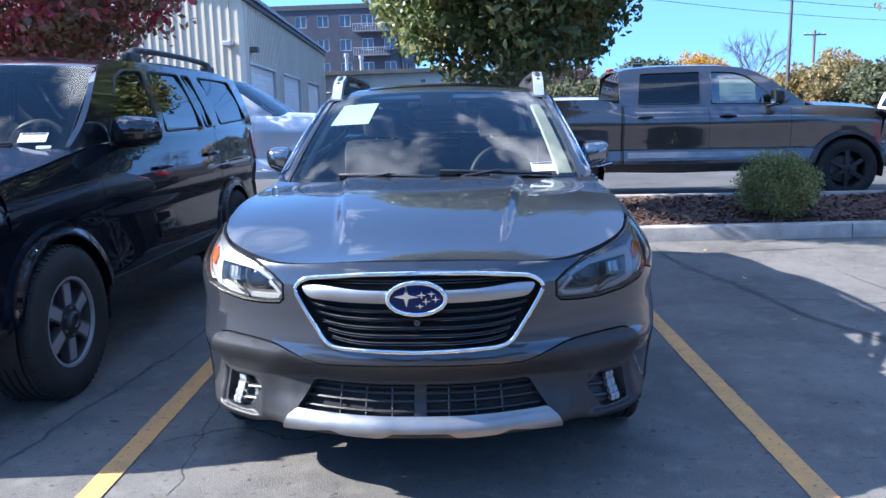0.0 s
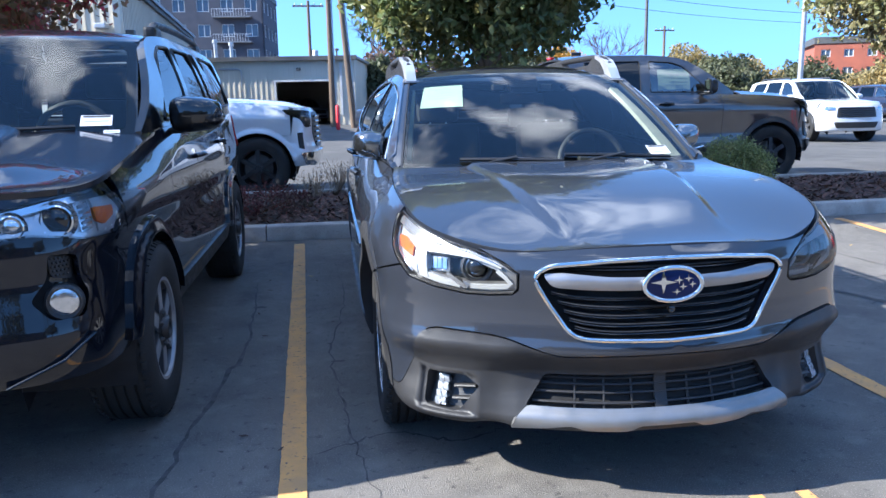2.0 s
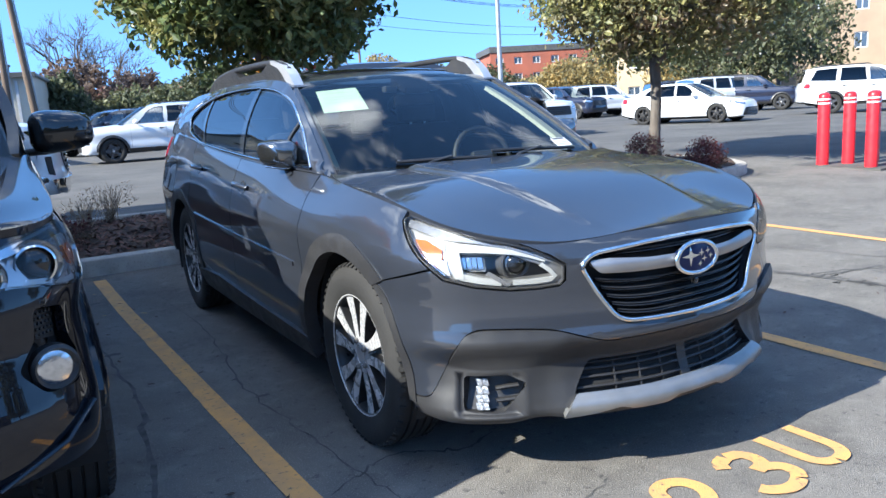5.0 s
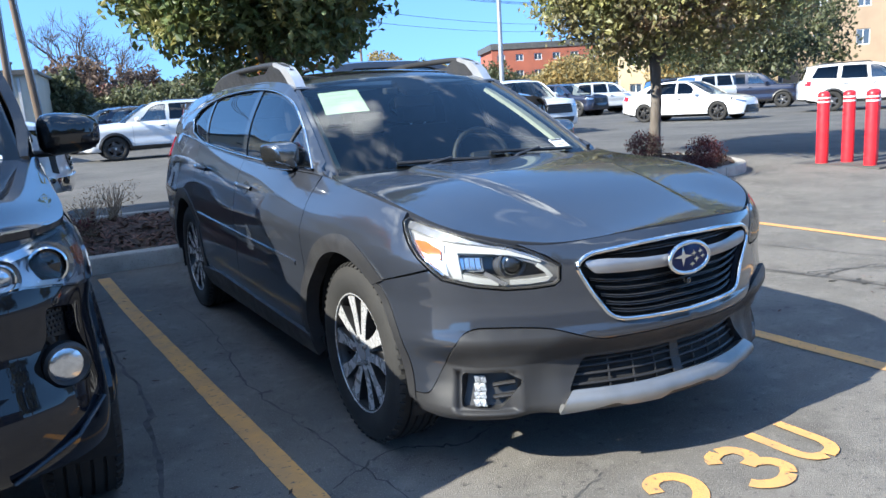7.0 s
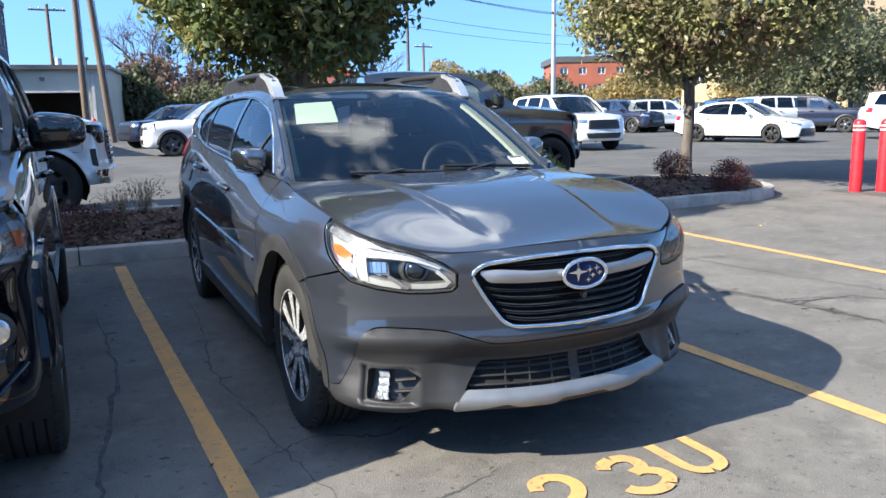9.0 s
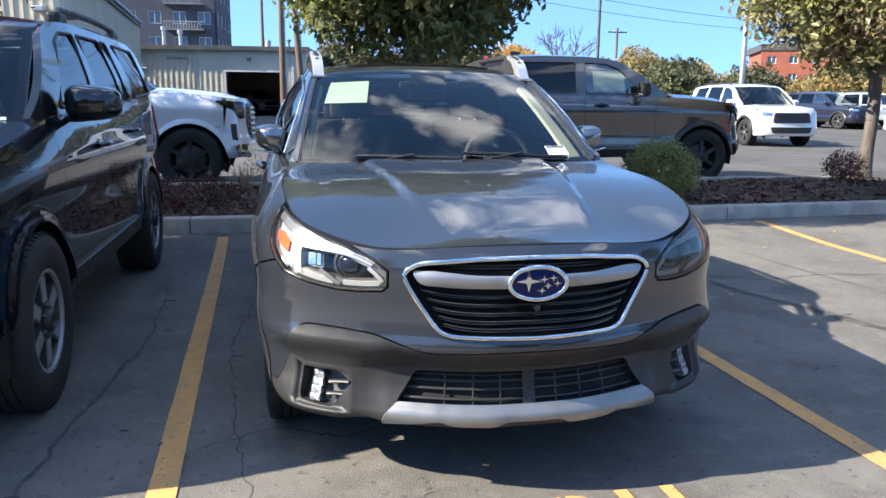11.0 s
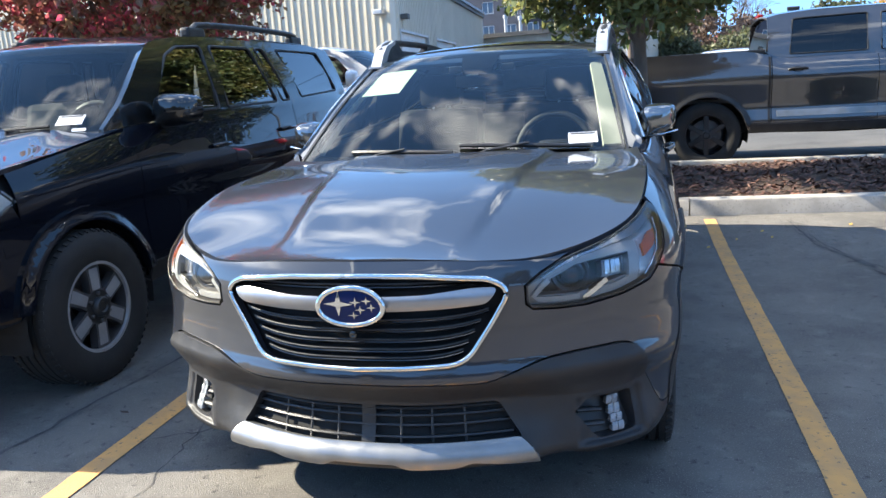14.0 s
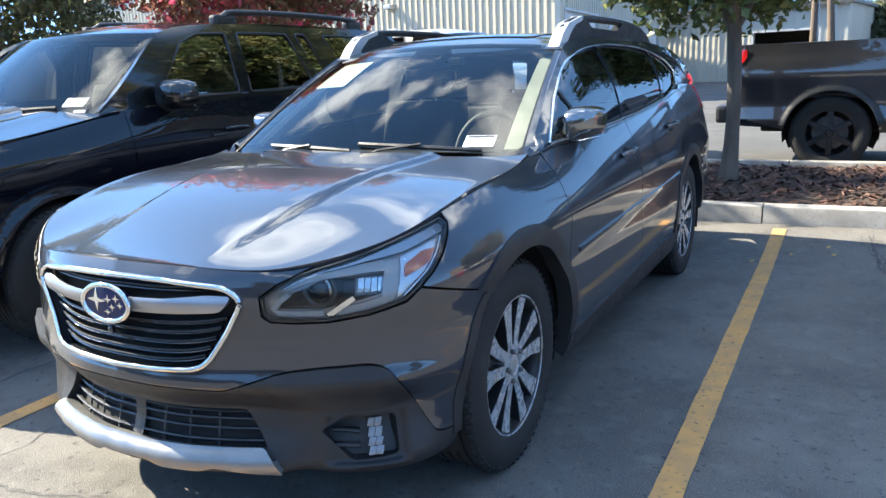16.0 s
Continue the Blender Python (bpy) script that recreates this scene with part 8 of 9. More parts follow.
part("back_wall", wall_with_holes(GL, GH, [(7.3, 0.0, 8.3, 1.7)], 0.2, gm @ pose(0, 11, 0)), CREAM2, garage)
part("roof", box(-0.2, -0.25, GH, GL + 0.15, 11.3, GH + 0.14, 0.02, gm), GREY_ROOF, garage)
part("roof_edge", box(-0.2, -0.32, GH - 0.06, GL + 0.18, -0.25, GH + 0.16, 0.01, gm), DARK_TRIM, garage)
bm = bmesh.new()
for a in ((g_door[0] - 0.1, 0, g_door[0], g_door[3] + 0.1), (g_door[2], 0, g_door[2] + 0.1, g_door[3] + 0.1), (g_door[0], g_door[3], g_door[2], g_door[3] + 0.1)):
    add_box(bm, a[0], -0.05, a[1], a[2], 0.1, a[3], m=gm)
part("bay_frame", bm, FRAME_WHITE, garage)
for px, h in ((1.9, 0.95), (2.75, 0.80)):
    part("roof_flue", lathe([(0.09, 0), (0.09, h), (0.14, h), (0.14, h + 0.18), (0, h + 0.2)], 14, gm @ pose(px, 2, GH + 0.1)), GALV, garage, "galvanised roof flue", smooth=40)
part("wall_pipe", tube([gm @ Vector(p) for p in ((2.6, -0.08, 3.0), (3.6, -0.08, 3.0), (3.75, -0.08, 2.9), (3.75, -0.08, 1.0))], 0.05, 8), GALV, garage, smooth=60)
part("wall_pipe", tube([gm @ Vector(p) for p in ((0.3, -0.08, 2.45), (1.6, -0.08, 2.45))], 0.05, 8), GALV, garage, smooth=60)
part("downpipe", box(GL - 0.75, -0.1, 0.6, GL - 0.62, 0, GH - 0.2, 0.01, gm), FRAME_WHITE, garage)
part("wall_lamp", box(GL - 2.95, -0.2, GH - 0.55, GL - 2.75, -0.01, GH - 0.4, 0.02, gm), DARK_TRIM, garage)
part("roof_vent", lathe([(0.05, 0), (0.05, 0.5), (0.12, 0.52), (0.12, 0.62), (0, 0.66)], 10, gm @ pose(GL - 1.3, 3, GH + 0.1)), DARK_TRIM, garage)


def block(name, m, label, w, d, h, floors, cols, wall, roofline=0.6, win=(0.55, 0.6), balconies=(), frames=FRAME_WHITE, side_cols=4, ground=3.4):
    """A storeyed block: walls with a grid of window openings on the front and the right side, frames, panes and a parapet."""
    b = thing(name, m, label, "building")
    part("core", box(0.25, 0.25, 0, w - 0.25, d - 0.25, h), wall, b)
    fh = (h - ground) / (floors - 1) if floors > 1 else h
    for face, (length, n) in enumerate(((w, cols), (d, side_cols))):
        fm = Matrix.Identity(4) if face == 0 else pose(w, 0, 0, 0, 0, 90)
        cw = length / n
        holes = []
        for fl in range(floors):
            z0 = (0.0 if fl == 0 else ground + (fl - 1) * fh)
            hh = ground if fl == 0 else fh
            for c in range(n):
                ww, wh = cw * win[0], hh * win[1]
                holes.append((c * cw + (cw - ww) / 2, z0 + hh * 0.26, c * cw + (cw + ww) / 2, z0 + hh * 0.26 + wh))
        part("wall", wall_with_holes(length, h, holes, 0.22, fm), wall, b)
        for x0, z0, x1, z1 in holes:
            wdw = part("window", box(x0, 0.14, z0, x1, 0.18, z1, 0, fm), FACADE_GLASS, b)
            bm = bmesh.new()
            xm = (x0 + x1) / 2
            for q in ((x0, z0, x0 + 0.09, z1), (x1 - 0.09, z0, x1, z1), (x0 + 0.09, z0, x1 - 0.09, z0 + 0.09), (x0 + 0.09, z1 - 0.09, x1 - 0.09, z1), (xm - 0.05, z0 + 0.09, xm + 0.05, z1 - 0.09)):
                add_box(bm, q[0], 0.08, q[1], q[2], 0.138, q[3], m=fm)
            part("window_frame", bm, frames, wdw)
    for x0, z0, x1 in balconies:
        bl = part("balcony", box(x0, -1.3, z0, x1, -0.002, z0 + 0.18), GREY_ROOF, b)
        bm = bmesh.new()
        add_box(bm, x0, -1.3, z0 + 1.05, x1, -1.24, z0 + 1.12)
        for k in range(int((x1 - x0) / 0.35)):
            add_box(bm, x0 + 0.35 * k, -1.29, z0 + 0.18, x0 + 0.35 * k + 0.05, -1.25, z0 + 1.05)
        part("balcony_rail", bm, FRAME_WHITE, bl)
    part("parapet", box(-0.12, -0.12, h, w + 0.12, d + 0.12, h + roofline, 0.03), DARK_TRIM, b)
    return b


fl = (16.3 - 3.4) / 4
block("apartment_block", pose(-31, 108, 0, 0, 0, -4), "five-storey dark brick apartment block with pale balconies", 22, 14, 16.3, 5, 7, BRICK_DARK, 0.7, (0.52, 0.5),
      [(15.5, 3.4 + fl * k, 20.5) for k in range(4)], side_cols=4)
block("brick_building", pose(57, 84.5, 0, 0, 0, -25), "three-storey red brick building behind the lot", 15, 12, 7.6, 3, 6, BRICK_RED, 0.8, (0.42, 0.42), side_cols=4)
block("stucco_building", pose(62, 52, 0, 0, 0, -48), "tall beige stucco building at the edge of the lot", 30, 14, 17.5, 5, 8, STUCCO, 0.6, (0.32, 0.42), side_cols=5)
block("stucco_building", pose(50, 53, 0, 0, 0, -40), "low cream stucco building behind the parked cars", 14, 8, 5.6, 2, 5, STUCCO_CREAM, 0.4, (0.4, 0.4), side_cols=3, ground=2.9)
block("service_building", pose(24, -34, 0, 0, 0, 180), "plain grey service building across the lot", 60, 12, 6.5, 2, 14, STUCCO, 0.4, (0.5, 0.5), side_cols=3)

# low houses with red roofs behind the trees
for x, y, w, h in ((6, 82, 14, 5.2), (24, 86, 10, 6.0)):
    b = thing("low_house", pose(x, y, 0), "low brick house with a red hipped roof among trees", "building")
    part("walls", box(0, 0, 0, w, 8, h * 0.62), BRICK_RED, b)
    bm = bmesh.new()
    vv = [bm.verts.new(p) for p in ((-0.5, -0.5, h * 0.62), (w + 0.5, -0.5, h * 0.62), (w + 0.5, 8.5, h * 0.62), (-0.5, 8.5, h * 0.62), (3, 4, h), (w - 3, 4, h))]
    for f in ((0, 1, 5, 4), (1, 2, 5), (2, 3, 4, 5), (3, 0, 4), (3, 2, 1, 0)):
        bm.faces.new([vv[i] for i in f])
    part("roof", bm, ROOF_RED, b)
    for k in range(3):
        part("window", box(w * (0.2 + 0.28 * k), -0.03, 1.0, w * (0.2 + 0.28 * k) + 1.3, 0.0, 2.3), FACADE_GLASS, b)


# ---- poles and cables ----
def utility_pole(x, y, h, lean=0.0, arms=(1.0,), label="weathered wooden utility pole with crossarms"):
    t = thing("utility_pole", pose(x, y, 0.1, 0, lean, 0), label, "utility pole", "utility poles")
    part("shaft", tube([(0, 0, -0.2), (0, 0, h * 0.5), (0, 0, h)], lambda q: 0.17 - 0.05 * q, 12), WOODPOLE, t, smooth=60)
    for k, a in enumerate(arms):
        z = h - 0.5 - 1.1 * k
        part("crossarm", box(-a, -0.06, z, a, 0.06, z + 0.13, 0.01), WOODPOLE, t)
        for q in (-0.85, -0.4, 0.4, 0.85):
            part("insulator", lathe([(0.03, 0), (0.06, 0.05), (0.03, 0.10), (0.05, 0.14), (0, 0.17)], 8, pose(q * a, 0, z + 0.13)), FRAME_WHITE, t)
    part("transformer", lathe([(0, 0), (0.26, 0.02), (0.26, 0.85), (0.2, 0.95), (0, 0.97)], 16, pose(0.42, 0, h - 5.0)), GALV, t, smooth=40)
    part("conduit", tube([(0.2, -0.05, 0), (0.18, -0.05, h * 0.6)], 0.035, 6), GALV, t)
    return t


utility_pole(0.35, 40.5, 13.0, -4.0)
utility_pole(-0.75, 43.5, 13.5, 0.0, (1.2, 1.0))
utility_pole(-2.3, 66, 10.0, 0.0, (1.3,))
utility_pole(35, 78, 9.0, 0.0, (1.1,))


def cable(a, b, sag, radius=0.02):
    a, b = Vector(a), Vector(b)
    bm = tube([a.lerp(b, t) - Vector((0, 0, sag * 4 * t * (1 - t))) for t in np.linspace(0, 1, 24)], radius, 5)
    tagged(obj("overhead_cable", bm, CABLE), "black overhead cable between poles", "cable", "overhead cables")


for dx in (-0.8, 0.0, 0.8):
    cable((-0.75 + dx, 43.5, 13.1), (-60 + dx, 60, 13.5), 1.4)
    cable((-0.75 + dx, 43.5, 13.1), (60, 74 + dx, 12.2), 1.6)
cable((-0.75, 43.5, 10.2), (-60, 62, 10.5), 1.6, 0.02)
cable((0.15, 40.5, 9.8), (62, 70, 9.6), 1.5, 0.018)
cable((0.15, 40.5, 8.9), (62, 70, 8.9), 1.5, 0.016)


def light_pole(x, y, h, r, material, label):
    t = thing("light_pole", pose(x, y, 0.1), label, "light pole", "light poles")
    part("base", lathe([(0.32, 0), (0.32, 0.75), (0.28, 0.8), (0, 0.8)], 20), CONCRETE, t, smooth=40)
    part("shaft", tube([(0, 0, 0.7), (0, 0, h * 0.5), (0, 0, h)], lambda q: r * (1 - 0.35 * q), 10), material, t, smooth=60)
    for s in (-1, 1):
        part("lamp_head", box(0.15 if s > 0 else -0.85, -0.18, h - 0.1, 0.85 if s > 0 else -0.15, 0.18, h + 0.06, 0.03), material, t)


light_pole(15.0, 22.5, 9.5, 0.10, GALV, "tall pale grey lot light pole")
light_pole(25.3, 60.0, 15.5, 0.16, DARK_TRIM, "tall dark lot light pole")

# red bollards
for x, y in ((9.05, 5.50), (9.36, 5.28), (9.02, 4.72), (9.62, 5.05)):
    b = thing("bollard", pose(x, y, ground_z(x, y)), "red painted steel bollard with white reflective bands", "bollard", "red bollards")
    part("post", lathe([(0.0, -0.02), (0.088, -0.02), (0.088, 1.02), (0.080, 1.06), (0.05, 1.085), (0, 1.09)], 24), RED_PAINT, b, smooth=50)
    for z in (0.93, 0.99):
        part("reflective_band", lathe([(0.0885, z - 0.012), (0.0905, z - 0.01), (0.0905, z + 0.01), (0.0885, z + 0.012)], 24), TAPE, b)
b = thing("bollard", pose(-0.55, 37.4, 0.1), "red painted steel bollard beside the garage bay", "bollard", "red bollards")
part("post", lathe([(0.0, 0), (0.1, 0), (0.1, 1.2), (0.06, 1.26), (0, 1.27)], 18), RED_PAINT, b, smooth=50)
tagged(obj("bollard_island", box(8.8, 4.45, -0.02, 13.5, 5.9, 0.05, 0.02), AISLE), "low pale concrete pad under the bollards", "concrete pad", kind="structure")
for ob in [o for o in scene.objects if o.name.startswith("bollard") and o.parent is None and o.type == "EMPTY" and o.location.y < 10]:
    ob.location.z = 0.05


# ---- far trees ----
def far_tree(x, y, h, w, material, seed, label, n=4200, size=0.36, stem=0.22, clumps=110):
    r = np.random.default_rng(seed)
    t = thing("far_tree", pose(x, y, 0), label, "tree", "trees behind the lot")
    bm = bmesh.new()
    add_tube(bm, [(0, 0, -0.2), (0.05, 0, h * stem), (0, 0.05, h * 0.6)], lambda q: 0.22 * (1 - 0.7 * q), 8)
    for k in range(6):
        a = k * 1.05
        limb(bm, r, (0, 0, h * stem), (w * 0.35 * math.cos(a), w * 0.35 * math.sin(a), h * r.uniform(0.55, 0.8)), 0.10, 0.02)
    part("trunk", bm, BARK, t)
    cl = crown_clumps(r, (0, 0, h * 0.60), (w / 2, w / 2, h * 0.42), clumps, 0.3, -0.9)
    soup("crown", leaf_cloud(r, cl, n // clumps, size, w * 0.13), material, "", "", parent=t)


r = np.random.default_rng(77)
k = 0
for x, y, h, w, mt in ((21, 74, 4.0, 7, LEAF_FAR), (28, 74, 4.4, 7, LEAF_FAR), (34.5, 71, 6.2, 6, LEAF_FAR), (39, 73, 5.4, 7, LEAF_FAR), (45, 70, 3.8, 6, LEAF_FAR), (51, 69, 3.4, 6, LEAF_FAR), (5.0, 64, 6.0, 6, LEAF_BROWN), (8.6, 66, 5.4, 5, LEAF_BROWN), (7.2, 60, 3.6, 5, LEAF_FAR2), (13.0, 60, 5.4, 4.6, LEAF_FAR2), (16.0, 62, 5.0, 5, LEAF_FAR2), (2.6, 58, 4.6, 4, LEAF_FAR2), (57, 74, 3.8, 6, LEAF_FAR2), (66, 76, 6, 8, LEAF_FAR2),
                       (17, 68, 3.4, 6, LEAF_FAR2), (13, 74, 4.2, 6, LEAF_FAR2), (9.5, 58, 3.6, 5.0, LEAF_FAR2), (12.5, 62, 3.2, 5, LEAF_FAR), (1.5, 57, 4.6, 4, LEAF_FAR2), (4.2, 60, 3.4, 4, LEAF_FAR2), (27.5, 92, 8.0, 7, LEAF_GOLD), (31.5, 98, 8.2, 6, LEAF_GOLD),
                       (40, 58, 4.2, 5.5, LEAF_FAR2), (46, 55, 4.4, 6, LEAF_FAR), (34, 62, 4.8, 6, LEAF_FAR2), (52, 47, 4.6, 6, LEAF_FAR), (48, 40, 9.0, 8, LEAF_FAR2), (43, 33, 7.0, 7, LEAF_FAR2), (55, 36, 8.5, 8, LEAF_FAR2), (60, 62, 7, 8, LEAF_FAR),
                       (26, 62, 4.5, 6, LEAF_FAR), (31, 60, 4.0, 5, LEAF_FAR2), (21, 60, 3.2, 5, LEAF_FAR2), (-26, 70, 8, 8, LEAF_FAR2), (-40, 12, 7, 7, LEAF_FAR2), (-24, 9, 5.5, 5, LEAF_FAR2), (40, 82, 5.0, 8, LEAF_FAR), (68, 66, 9, 9, LEAF_FAR)):
    k += 1
    kind = {"far_autumn_foliage": "autumn-brown", "far_green_foliage": "dull green", "gold_foliage": "bright golden", "brown_thicket_foliage": "dull brown"}[mt.name]
    far_tree(x + r.uniform(-1, 1), y + r.uniform(-2, 2), h, w, mt, 200 + k, f"distant {kind} leafy tree behind the parking lot")
# unseen trees, added behind the camera for the cars to mirror
for x, y, h, w in ((-8, -24, 8, 8), (6, -27, 9, 8), (18, -22, 8, 7), (-22, -20, 9, 9), (30, -8, 8, 8)):
    k += 1
    far_tree(x, y, h, w, LEAF_FAR2, 200 + k, "unseen dull green leafy tree added across the lot for reflections")


def bare_tree(x, y, h, seed):
    r = np.random.default_rng(seed)
    t = thing("bare_tree", pose(x, y, 0), "tall bare leafless tree behind the lot", "tree", "trees behind the lot")
    bm = bmesh.new()
    add_tube(bm, [(0, 0, -0.2), (0.1, 0, h * 0.2), (0, 0.1, h * 0.4)], lambda q: 0.3 - 0.12 * q, 8)
    part("trunk", bm, BARE, t)
    bm = bmesh.new()

    def grow(p, d, length, rad, depth):
        q = p + d * length
        limb(bm, r, p, q, rad, rad * 0.55, 0.10, 4)
        if depth == 0:
            return
        for _ in range(3 if depth > 1 else 4):
            nd = (d + Vector(r.normal(0, 0.45, 3)) + Vector((0, 0, 0.12))).normalized()
            grow(p.lerp(q, r.uniform(0.55, 1.0)), nd, length * r.uniform(0.6, 0.8), rad * 0.55, depth - 1)
    for k in range(5):
        a = k * 1.26
        grow(Vector((0, 0.05, h * (0.22 + 0.04 * k))), Vector((0.5 * math.cos(a), 0.5 * math.sin(a), 0.9)).normalized(), h * 0.27, 0.11, 4)
    part("branch_crown", bm, BARE, t)


bare_tree(4.6, 66, 10.5, 5)
bare_tree(9.3, 78, 10.0, 6)
bare_tree(33, 88, 11, 7)


# ---- cars in the far rows ----
def far_car(name, m, label, paint, kind):
    """A modern car a few bays away: 'saloon' or 'suv'."""
    car = thing(name, m, label, "car", "cars in the far rows")
    if kind == "saloon":
        plan = [(0, 0.0), (0.35, 0.03), (0.62, 0.11), (0.80, 0.28), (0.88, 0.55), (0.905, 0.95), (0.915, 2.0), (0.915, 3.2), (0.89, 4.1), (0.82, 4.6), (0.6, 4.82), (0, 4.90)]
        edge = [(0, 0.14, 0.74), (0.4, 0.18, 0.74), (0.62, 0.28, 0.755), (0.74, 0.50, 0.79), (0.77, 0.9, 0.85), (0.77, 1.35, 0.91), (0.79, 1.7, 0.935), (0.82, 2.4, 0.945), (0.82, 3.2, 0.965), (0.80, 3.9, 0.99), (0.74, 4.5, 1.0), (0.5, 4.74, 1.0), (0, 4.78, 1.0)]
        side = table([(0.18, 0.08), (0.28, 0.02), (0.40, 0.0), (0.55, 0.02), (0.68, 0.004), (0.80, 0.02), (0.95, 0.06), (1.1, 0.12)])
        nose = table([(0.15, 0.08), (0.25, 0.0), (0.40, 0.0), (0.55, 0.02), (0.70, 0.05), (0.9, 0.12)])
        spec = dict(ra=0.36, hub=0.325, yf=0.95, yr=3.77, sill=0.25, half=0.915, tyre_w=0.22, tyre_r=0.33, rim_r=0.235, style="dark", len=4.88, doors=(1.5, 2.5, 3.45), nose_seam=0.5, seam_z=0.62, nose_low=0.2, handles=((2.35, 0.80), (3.3, 0.83)))
        g = dict(xb=[(1.2, 0.75), (1.7, 0.795), (2.4, 0.82), (3.3, 0.82), (4.3, 0.74)], zb=[(1.2, 0.90), (1.7, 0.935), (2.4, 0.945), (3.3, 0.965), (4.3, 1.0)], xt=[(1.2, 0.72), (2.1, 0.57), (2.7, 0.58), (3.4, 0.56), (4.3, 0.60)],
                 zt=[(1.3, 0.935), (1.6, 1.10), (1.9, 1.26), (2.2, 1.375), (2.6, 1.42), (3.1, 1.41), (3.6, 1.32), (4.0, 1.16), (4.3, 1.02)], y0=1.3, y1=4.28, y_roof_end=4.26, z_ref=1.42, crown=0.035, wb=1.12, wt=2.22, bow=0.2, rear=(4.32, 4.25),
                 windows=[([(1.75, 0.965), (2.48, 0.975), (2.52, 1.36), (2.25, 1.345), (2.0, 1.22)], GLASS_DARK), ([(2.56, 0.975), (3.30, 0.99), (3.75, 1.05), (3.55, 1.25), (3.2, 1.345), (2.60, 1.365)], GLASS_DARK)])
        lamp = [(0.52, 0.66), (0.80, 0.69), (0.98, 0.73), (0.92, 0.66), (0.70, 0.61), (0.52, 0.60)]
        mouth = [(-0.55, 0.50), (0.55, 0.50), (0.66, 0.24), (-0.66, 0.24)]
        count, cowl, mir = 6, 1.10, (0.98, 1.75, 1.0)
    else:
        plan = [(0, 0.0), (0.40, 0.02), (0.70, 0.09), (0.86, 0.22), (0.925, 0.45), (0.95, 0.95), (0.955, 2.0), (0.955, 3.4), (0.94, 4.2), (0.88, 4.7), (0.6, 4.86), (0, 4.90)]
        edge = [(0, 0.10, 1.04), (0.45, 0.13, 1.04), (0.72, 0.24, 1.045), (0.82, 0.45, 1.065), (0.835, 0.9, 1.10), (0.83, 1.25, 1.125), (0.85, 1.6, 1.14), (0.87, 2.4, 1.15), (0.87, 3.4, 1.165), (0.85, 4.3, 1.18), (0.75, 4.72, 1.18), (0, 4.80, 1.18)]
        side = table([(0.28, 0.08), (0.38, 0.02), (0.50, 0.0), (0.68, 0.02), (0.86, 0.004), (1.0, 0.02), (1.12, 0.05), (1.3, 0.12)])
        nose = table([(0.25, 0.10), (0.36, 0.0), (0.55, -0.01), (0.8, 0.02), (1.0, 0.05), (1.2, 0.12)])
        spec = dict(ra=0.42, hub=0.375, yf=0.90, yr=3.72, sill=0.36, half=0.95, tyre_w=0.25, tyre_r=0.378, rim_r=0.235, style="plain", len=4.88, doors=(1.45, 2.5, 3.5), nose_seam=0.42, seam_z=0.8, nose_low=0.3, handles=((2.35, 1.0), (3.3, 1.02)))
        g = dict(xb=[(1.2, 0.81), (1.6, 0.85), (2.4, 0.87), (3.4, 0.868), (4.7, 0.80)], zb=[(1.2, 1.12), (1.6, 1.14), (2.4, 1.15), (3.4, 1.165), (4.7, 1.18)], xt=[(1.2, 0.76), (2.0, 0.69), (2.6, 0.70), (3.8, 0.69), (4.7, 0.64)],
                 zt=[(1.28, 1.16), (1.5, 1.32), (1.75, 1.50), (2.0, 1.635), (2.3, 1.70), (3.0, 1.725), (4.0, 1.705), (4.6, 1.64)], y0=1.28, y1=4.68, y_roof_end=4.58, z_ref=1.73, crown=0.045, wb=1.08, wt=2.05, bow=0.18, rear=(4.74, 4.56),
                 windows=[([(1.68, 1.175), (2.45, 1.18), (2.48, 1.64), (2.25, 1.625), (2.02, 1.53)], GLASS_SIDE), ([(2.56, 1.18), (3.44, 1.195), (3.38, 1.655), (2.60, 1.65)], GLASS_DARK), ([(3.58, 1.20), (4.42, 1.25), (4.22, 1.62), (3.52, 1.65)], GLASS_DARK)])
        lamp = [(0.58, 0.93), (0.80, 0.95), (1.02, 0.99), (0.98, 0.89), (0.80, 0.85), (0.60, 0.85)]
        mouth = [(-0.52, 0.93), (0.52, 0.93), (0.56, 0.66), (-0.56, 0.66)]
        count, cowl, mir = 6, 1.08, (1.03, 1.62, 1.22)
    sh = Shell(plan, edge, side, nose, (0.80, 1.2), (5, 6), roll=0.2, power=2.0)
    undercarriage(car, sh, spec)
    flanks(car, sh, spec, paint, 0.11, BLACKP if kind == "suv" else None)
    bonnet(car, sh, edge, count, cowl, paint, 0.04, 0.13)
    greenhouse(car, g, paint, 0.12)
    side_mirrors(car, mir, (0.09, 0.09, 0.07), paint)
    both("headlamp", rounded(lamp, 0.02), sh.at, REFLECTOR, car, "clear headlamp", step=0.07, offset=0.008, thick=0.03)
    sheet("grille", rounded(mouth, 0.05), sh.at, BLACKP, car, "black grille", step=0.09, offset=0.008, thick=0.03)
    for k in range(5):
        z = lerp(mouth[2][1], mouth[0][1], (k + 0.5) / 5)
        cord("grille_slat", [(u, z) for u in np.linspace(-0.48, 0.48, 9)], sh.at, 0.012, PIANO, car, offset=0.014, segments=5)
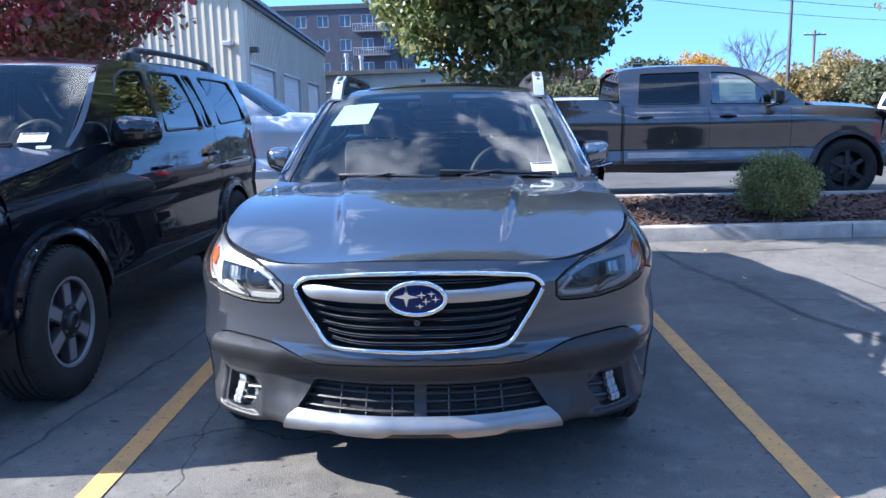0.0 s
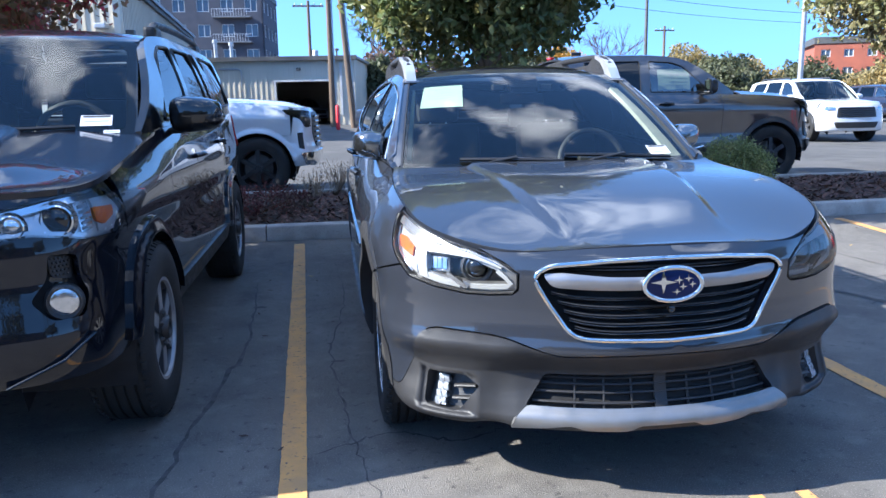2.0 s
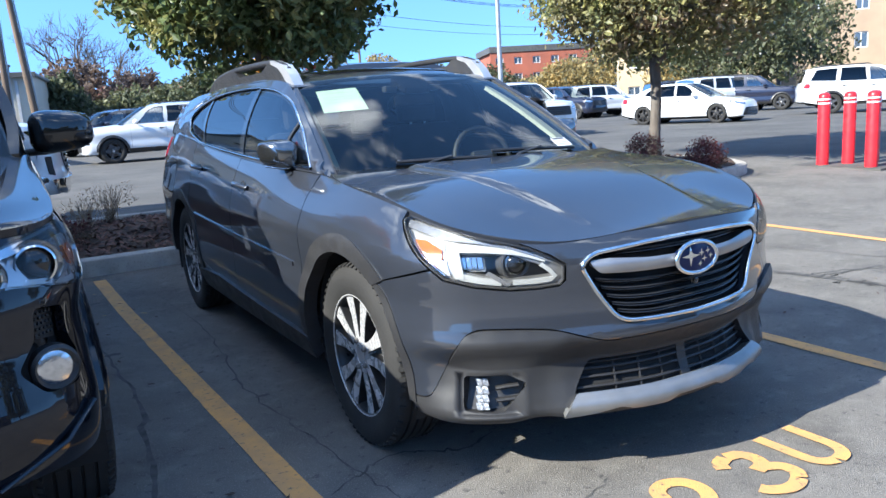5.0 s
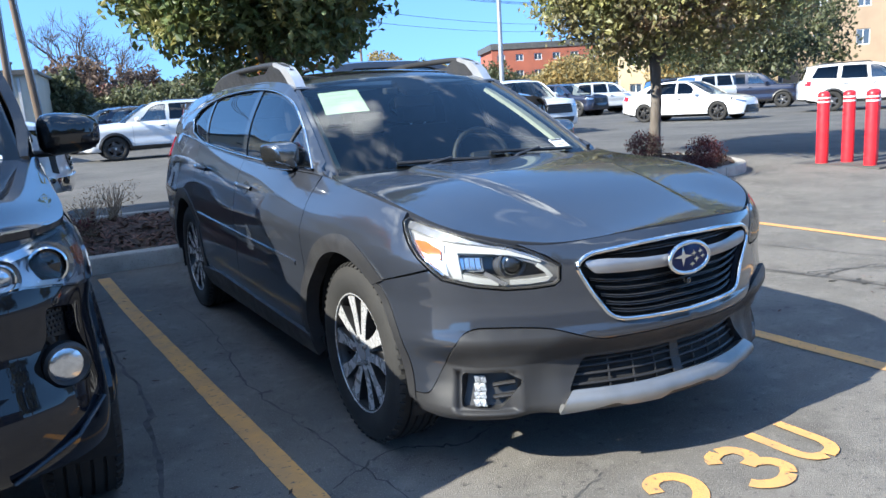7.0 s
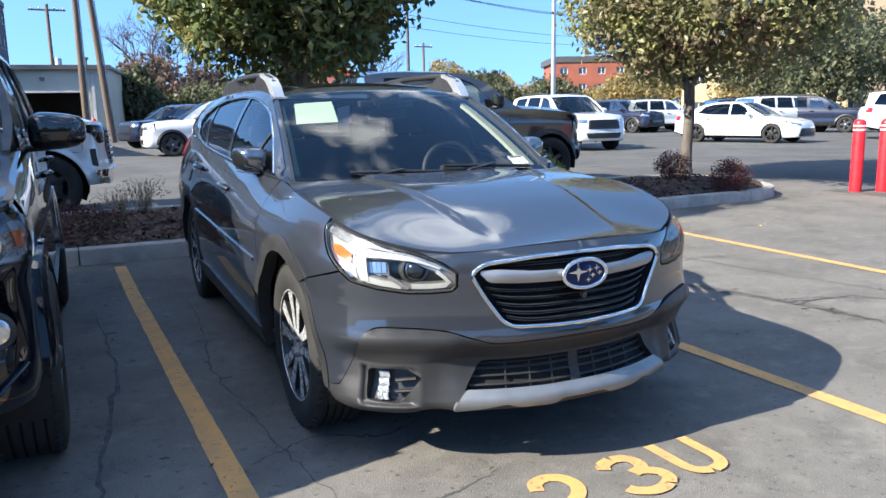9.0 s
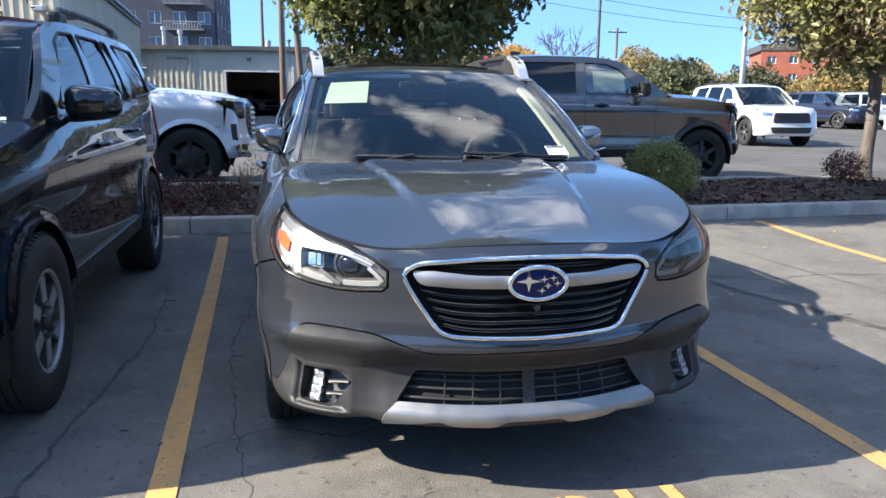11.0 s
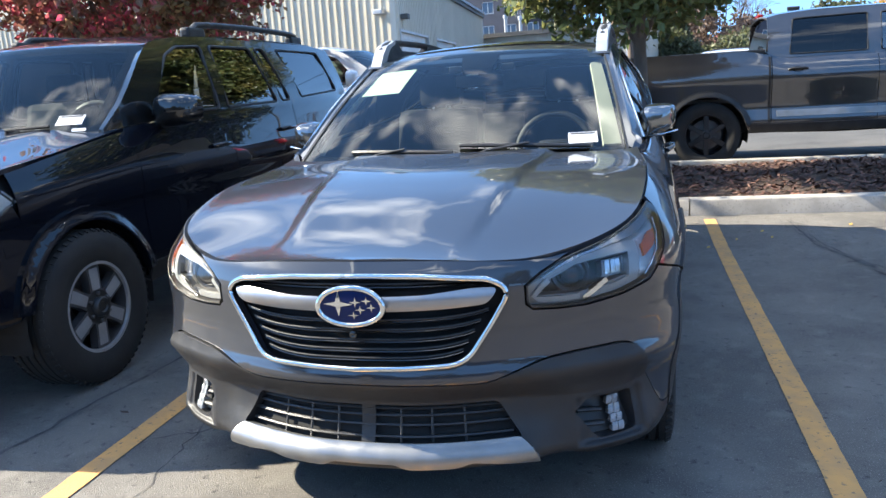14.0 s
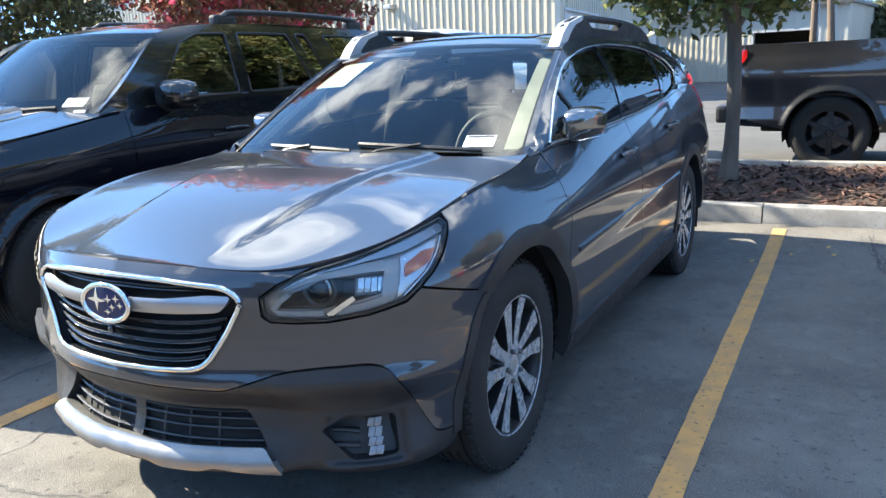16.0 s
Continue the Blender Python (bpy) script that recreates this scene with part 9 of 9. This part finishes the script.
    if kind == "suv":
        sheet("lower_grille", rounded([(-0.62, 0.54), (0.62, 0.54), (0.55, 0.38), (-0.55, 0.38)], 0.04), sh.at, BLACKP, car, step=0.1, offset=0.008, thick=0.03)
        for s in (1, -1):
            part("roof_rail", tube([(s * 0.60, 2.4, 1.72), (s * 0.60, 2.5, 1.775), (s * 0.60, 4.1, 1.765), (s * 0.58, 4.25, 1.70)], 0.022, 6), BLACKP, car)
    U = sh.u_at
    e = spec["len"]
    both("tail_lamp", rounded([(U(e - 0.42), sh.top(U(e - 0.4)) - 0.22), (U(e - 0.20), sh.top(U(e - 0.3)) - 0.2), (U(e - 0.20), sh.top(U(e - 0.3)) - 0.04), (U(e - 0.44), sh.top(U(e - 0.4)) - 0.05)], 0.03), sh.at, LENS_RED, car, step=0.08, offset=0.01)
    return car


def nose_to(x, y, deg):
    """A pose by the middle of the nose; deg: the way it faces, 0 towards +x, anticlockwise."""
    return pose(x, y, 0.12, 0, 0, deg + 90)


white_suv = far_car("parked_suv", nose_to(12.9, 16.6, -94), "white three-row SUV with black grille parked in the far row", PAINT_WHITE, "suv")
far_car("parked_saloon", nose_to(21.0, 15.9, -74), "white saloon car with black wheels parked in the far row", PAINT_WHITE, "saloon")
navy = far_car("parked_suv", nose_to(26.2, 29.4, -80), "dark navy SUV parked in the far row", PAINT_NAVY, "suv")


def again(ob, m, label):
    c = copy_thing(ob, m)
    c.name = ob.name.split(".")[0]
    tagged(c, label)
    return c


again(white_suv, nose_to(30.6, 33.0, -80), "white SUV parked beside a navy one")
again(white_suv, nose_to(32.0, 24.0, -10), "white SUV in the distant row of parked cars")
again(navy, nose_to(31.8, 21.4, -60), "navy crossover parked beyond the white saloon")
again(white_suv, nose_to(28.2, 13.4, -52), "white SUV parked behind the red bollards")
again(white_suv, nose_to(0.4, 24.3, 178), "white off-road SUV parked across the aisle")
again(navy, nose_to(0.3, 31.5, 200), "dark SUV parked in the back row near the poles")
again(navy, nose_to(6.2, 26.0, 178), "dark off-road SUV parked behind a white one")
again(white_suv, nose_to(30.5, 31.0, -12), "white SUV in the distant row of parked cars")
again(navy, nose_to(36.0, 30.0, -12), "dark SUV in the distant row of parked cars")
again(navy, nose_to(38.0, 27.0, -70), "dark SUV in the distant row of parked cars")
again(white_suv, nose_to(-1.6, 57.0, -60), "white SUV seen through the garage bay")
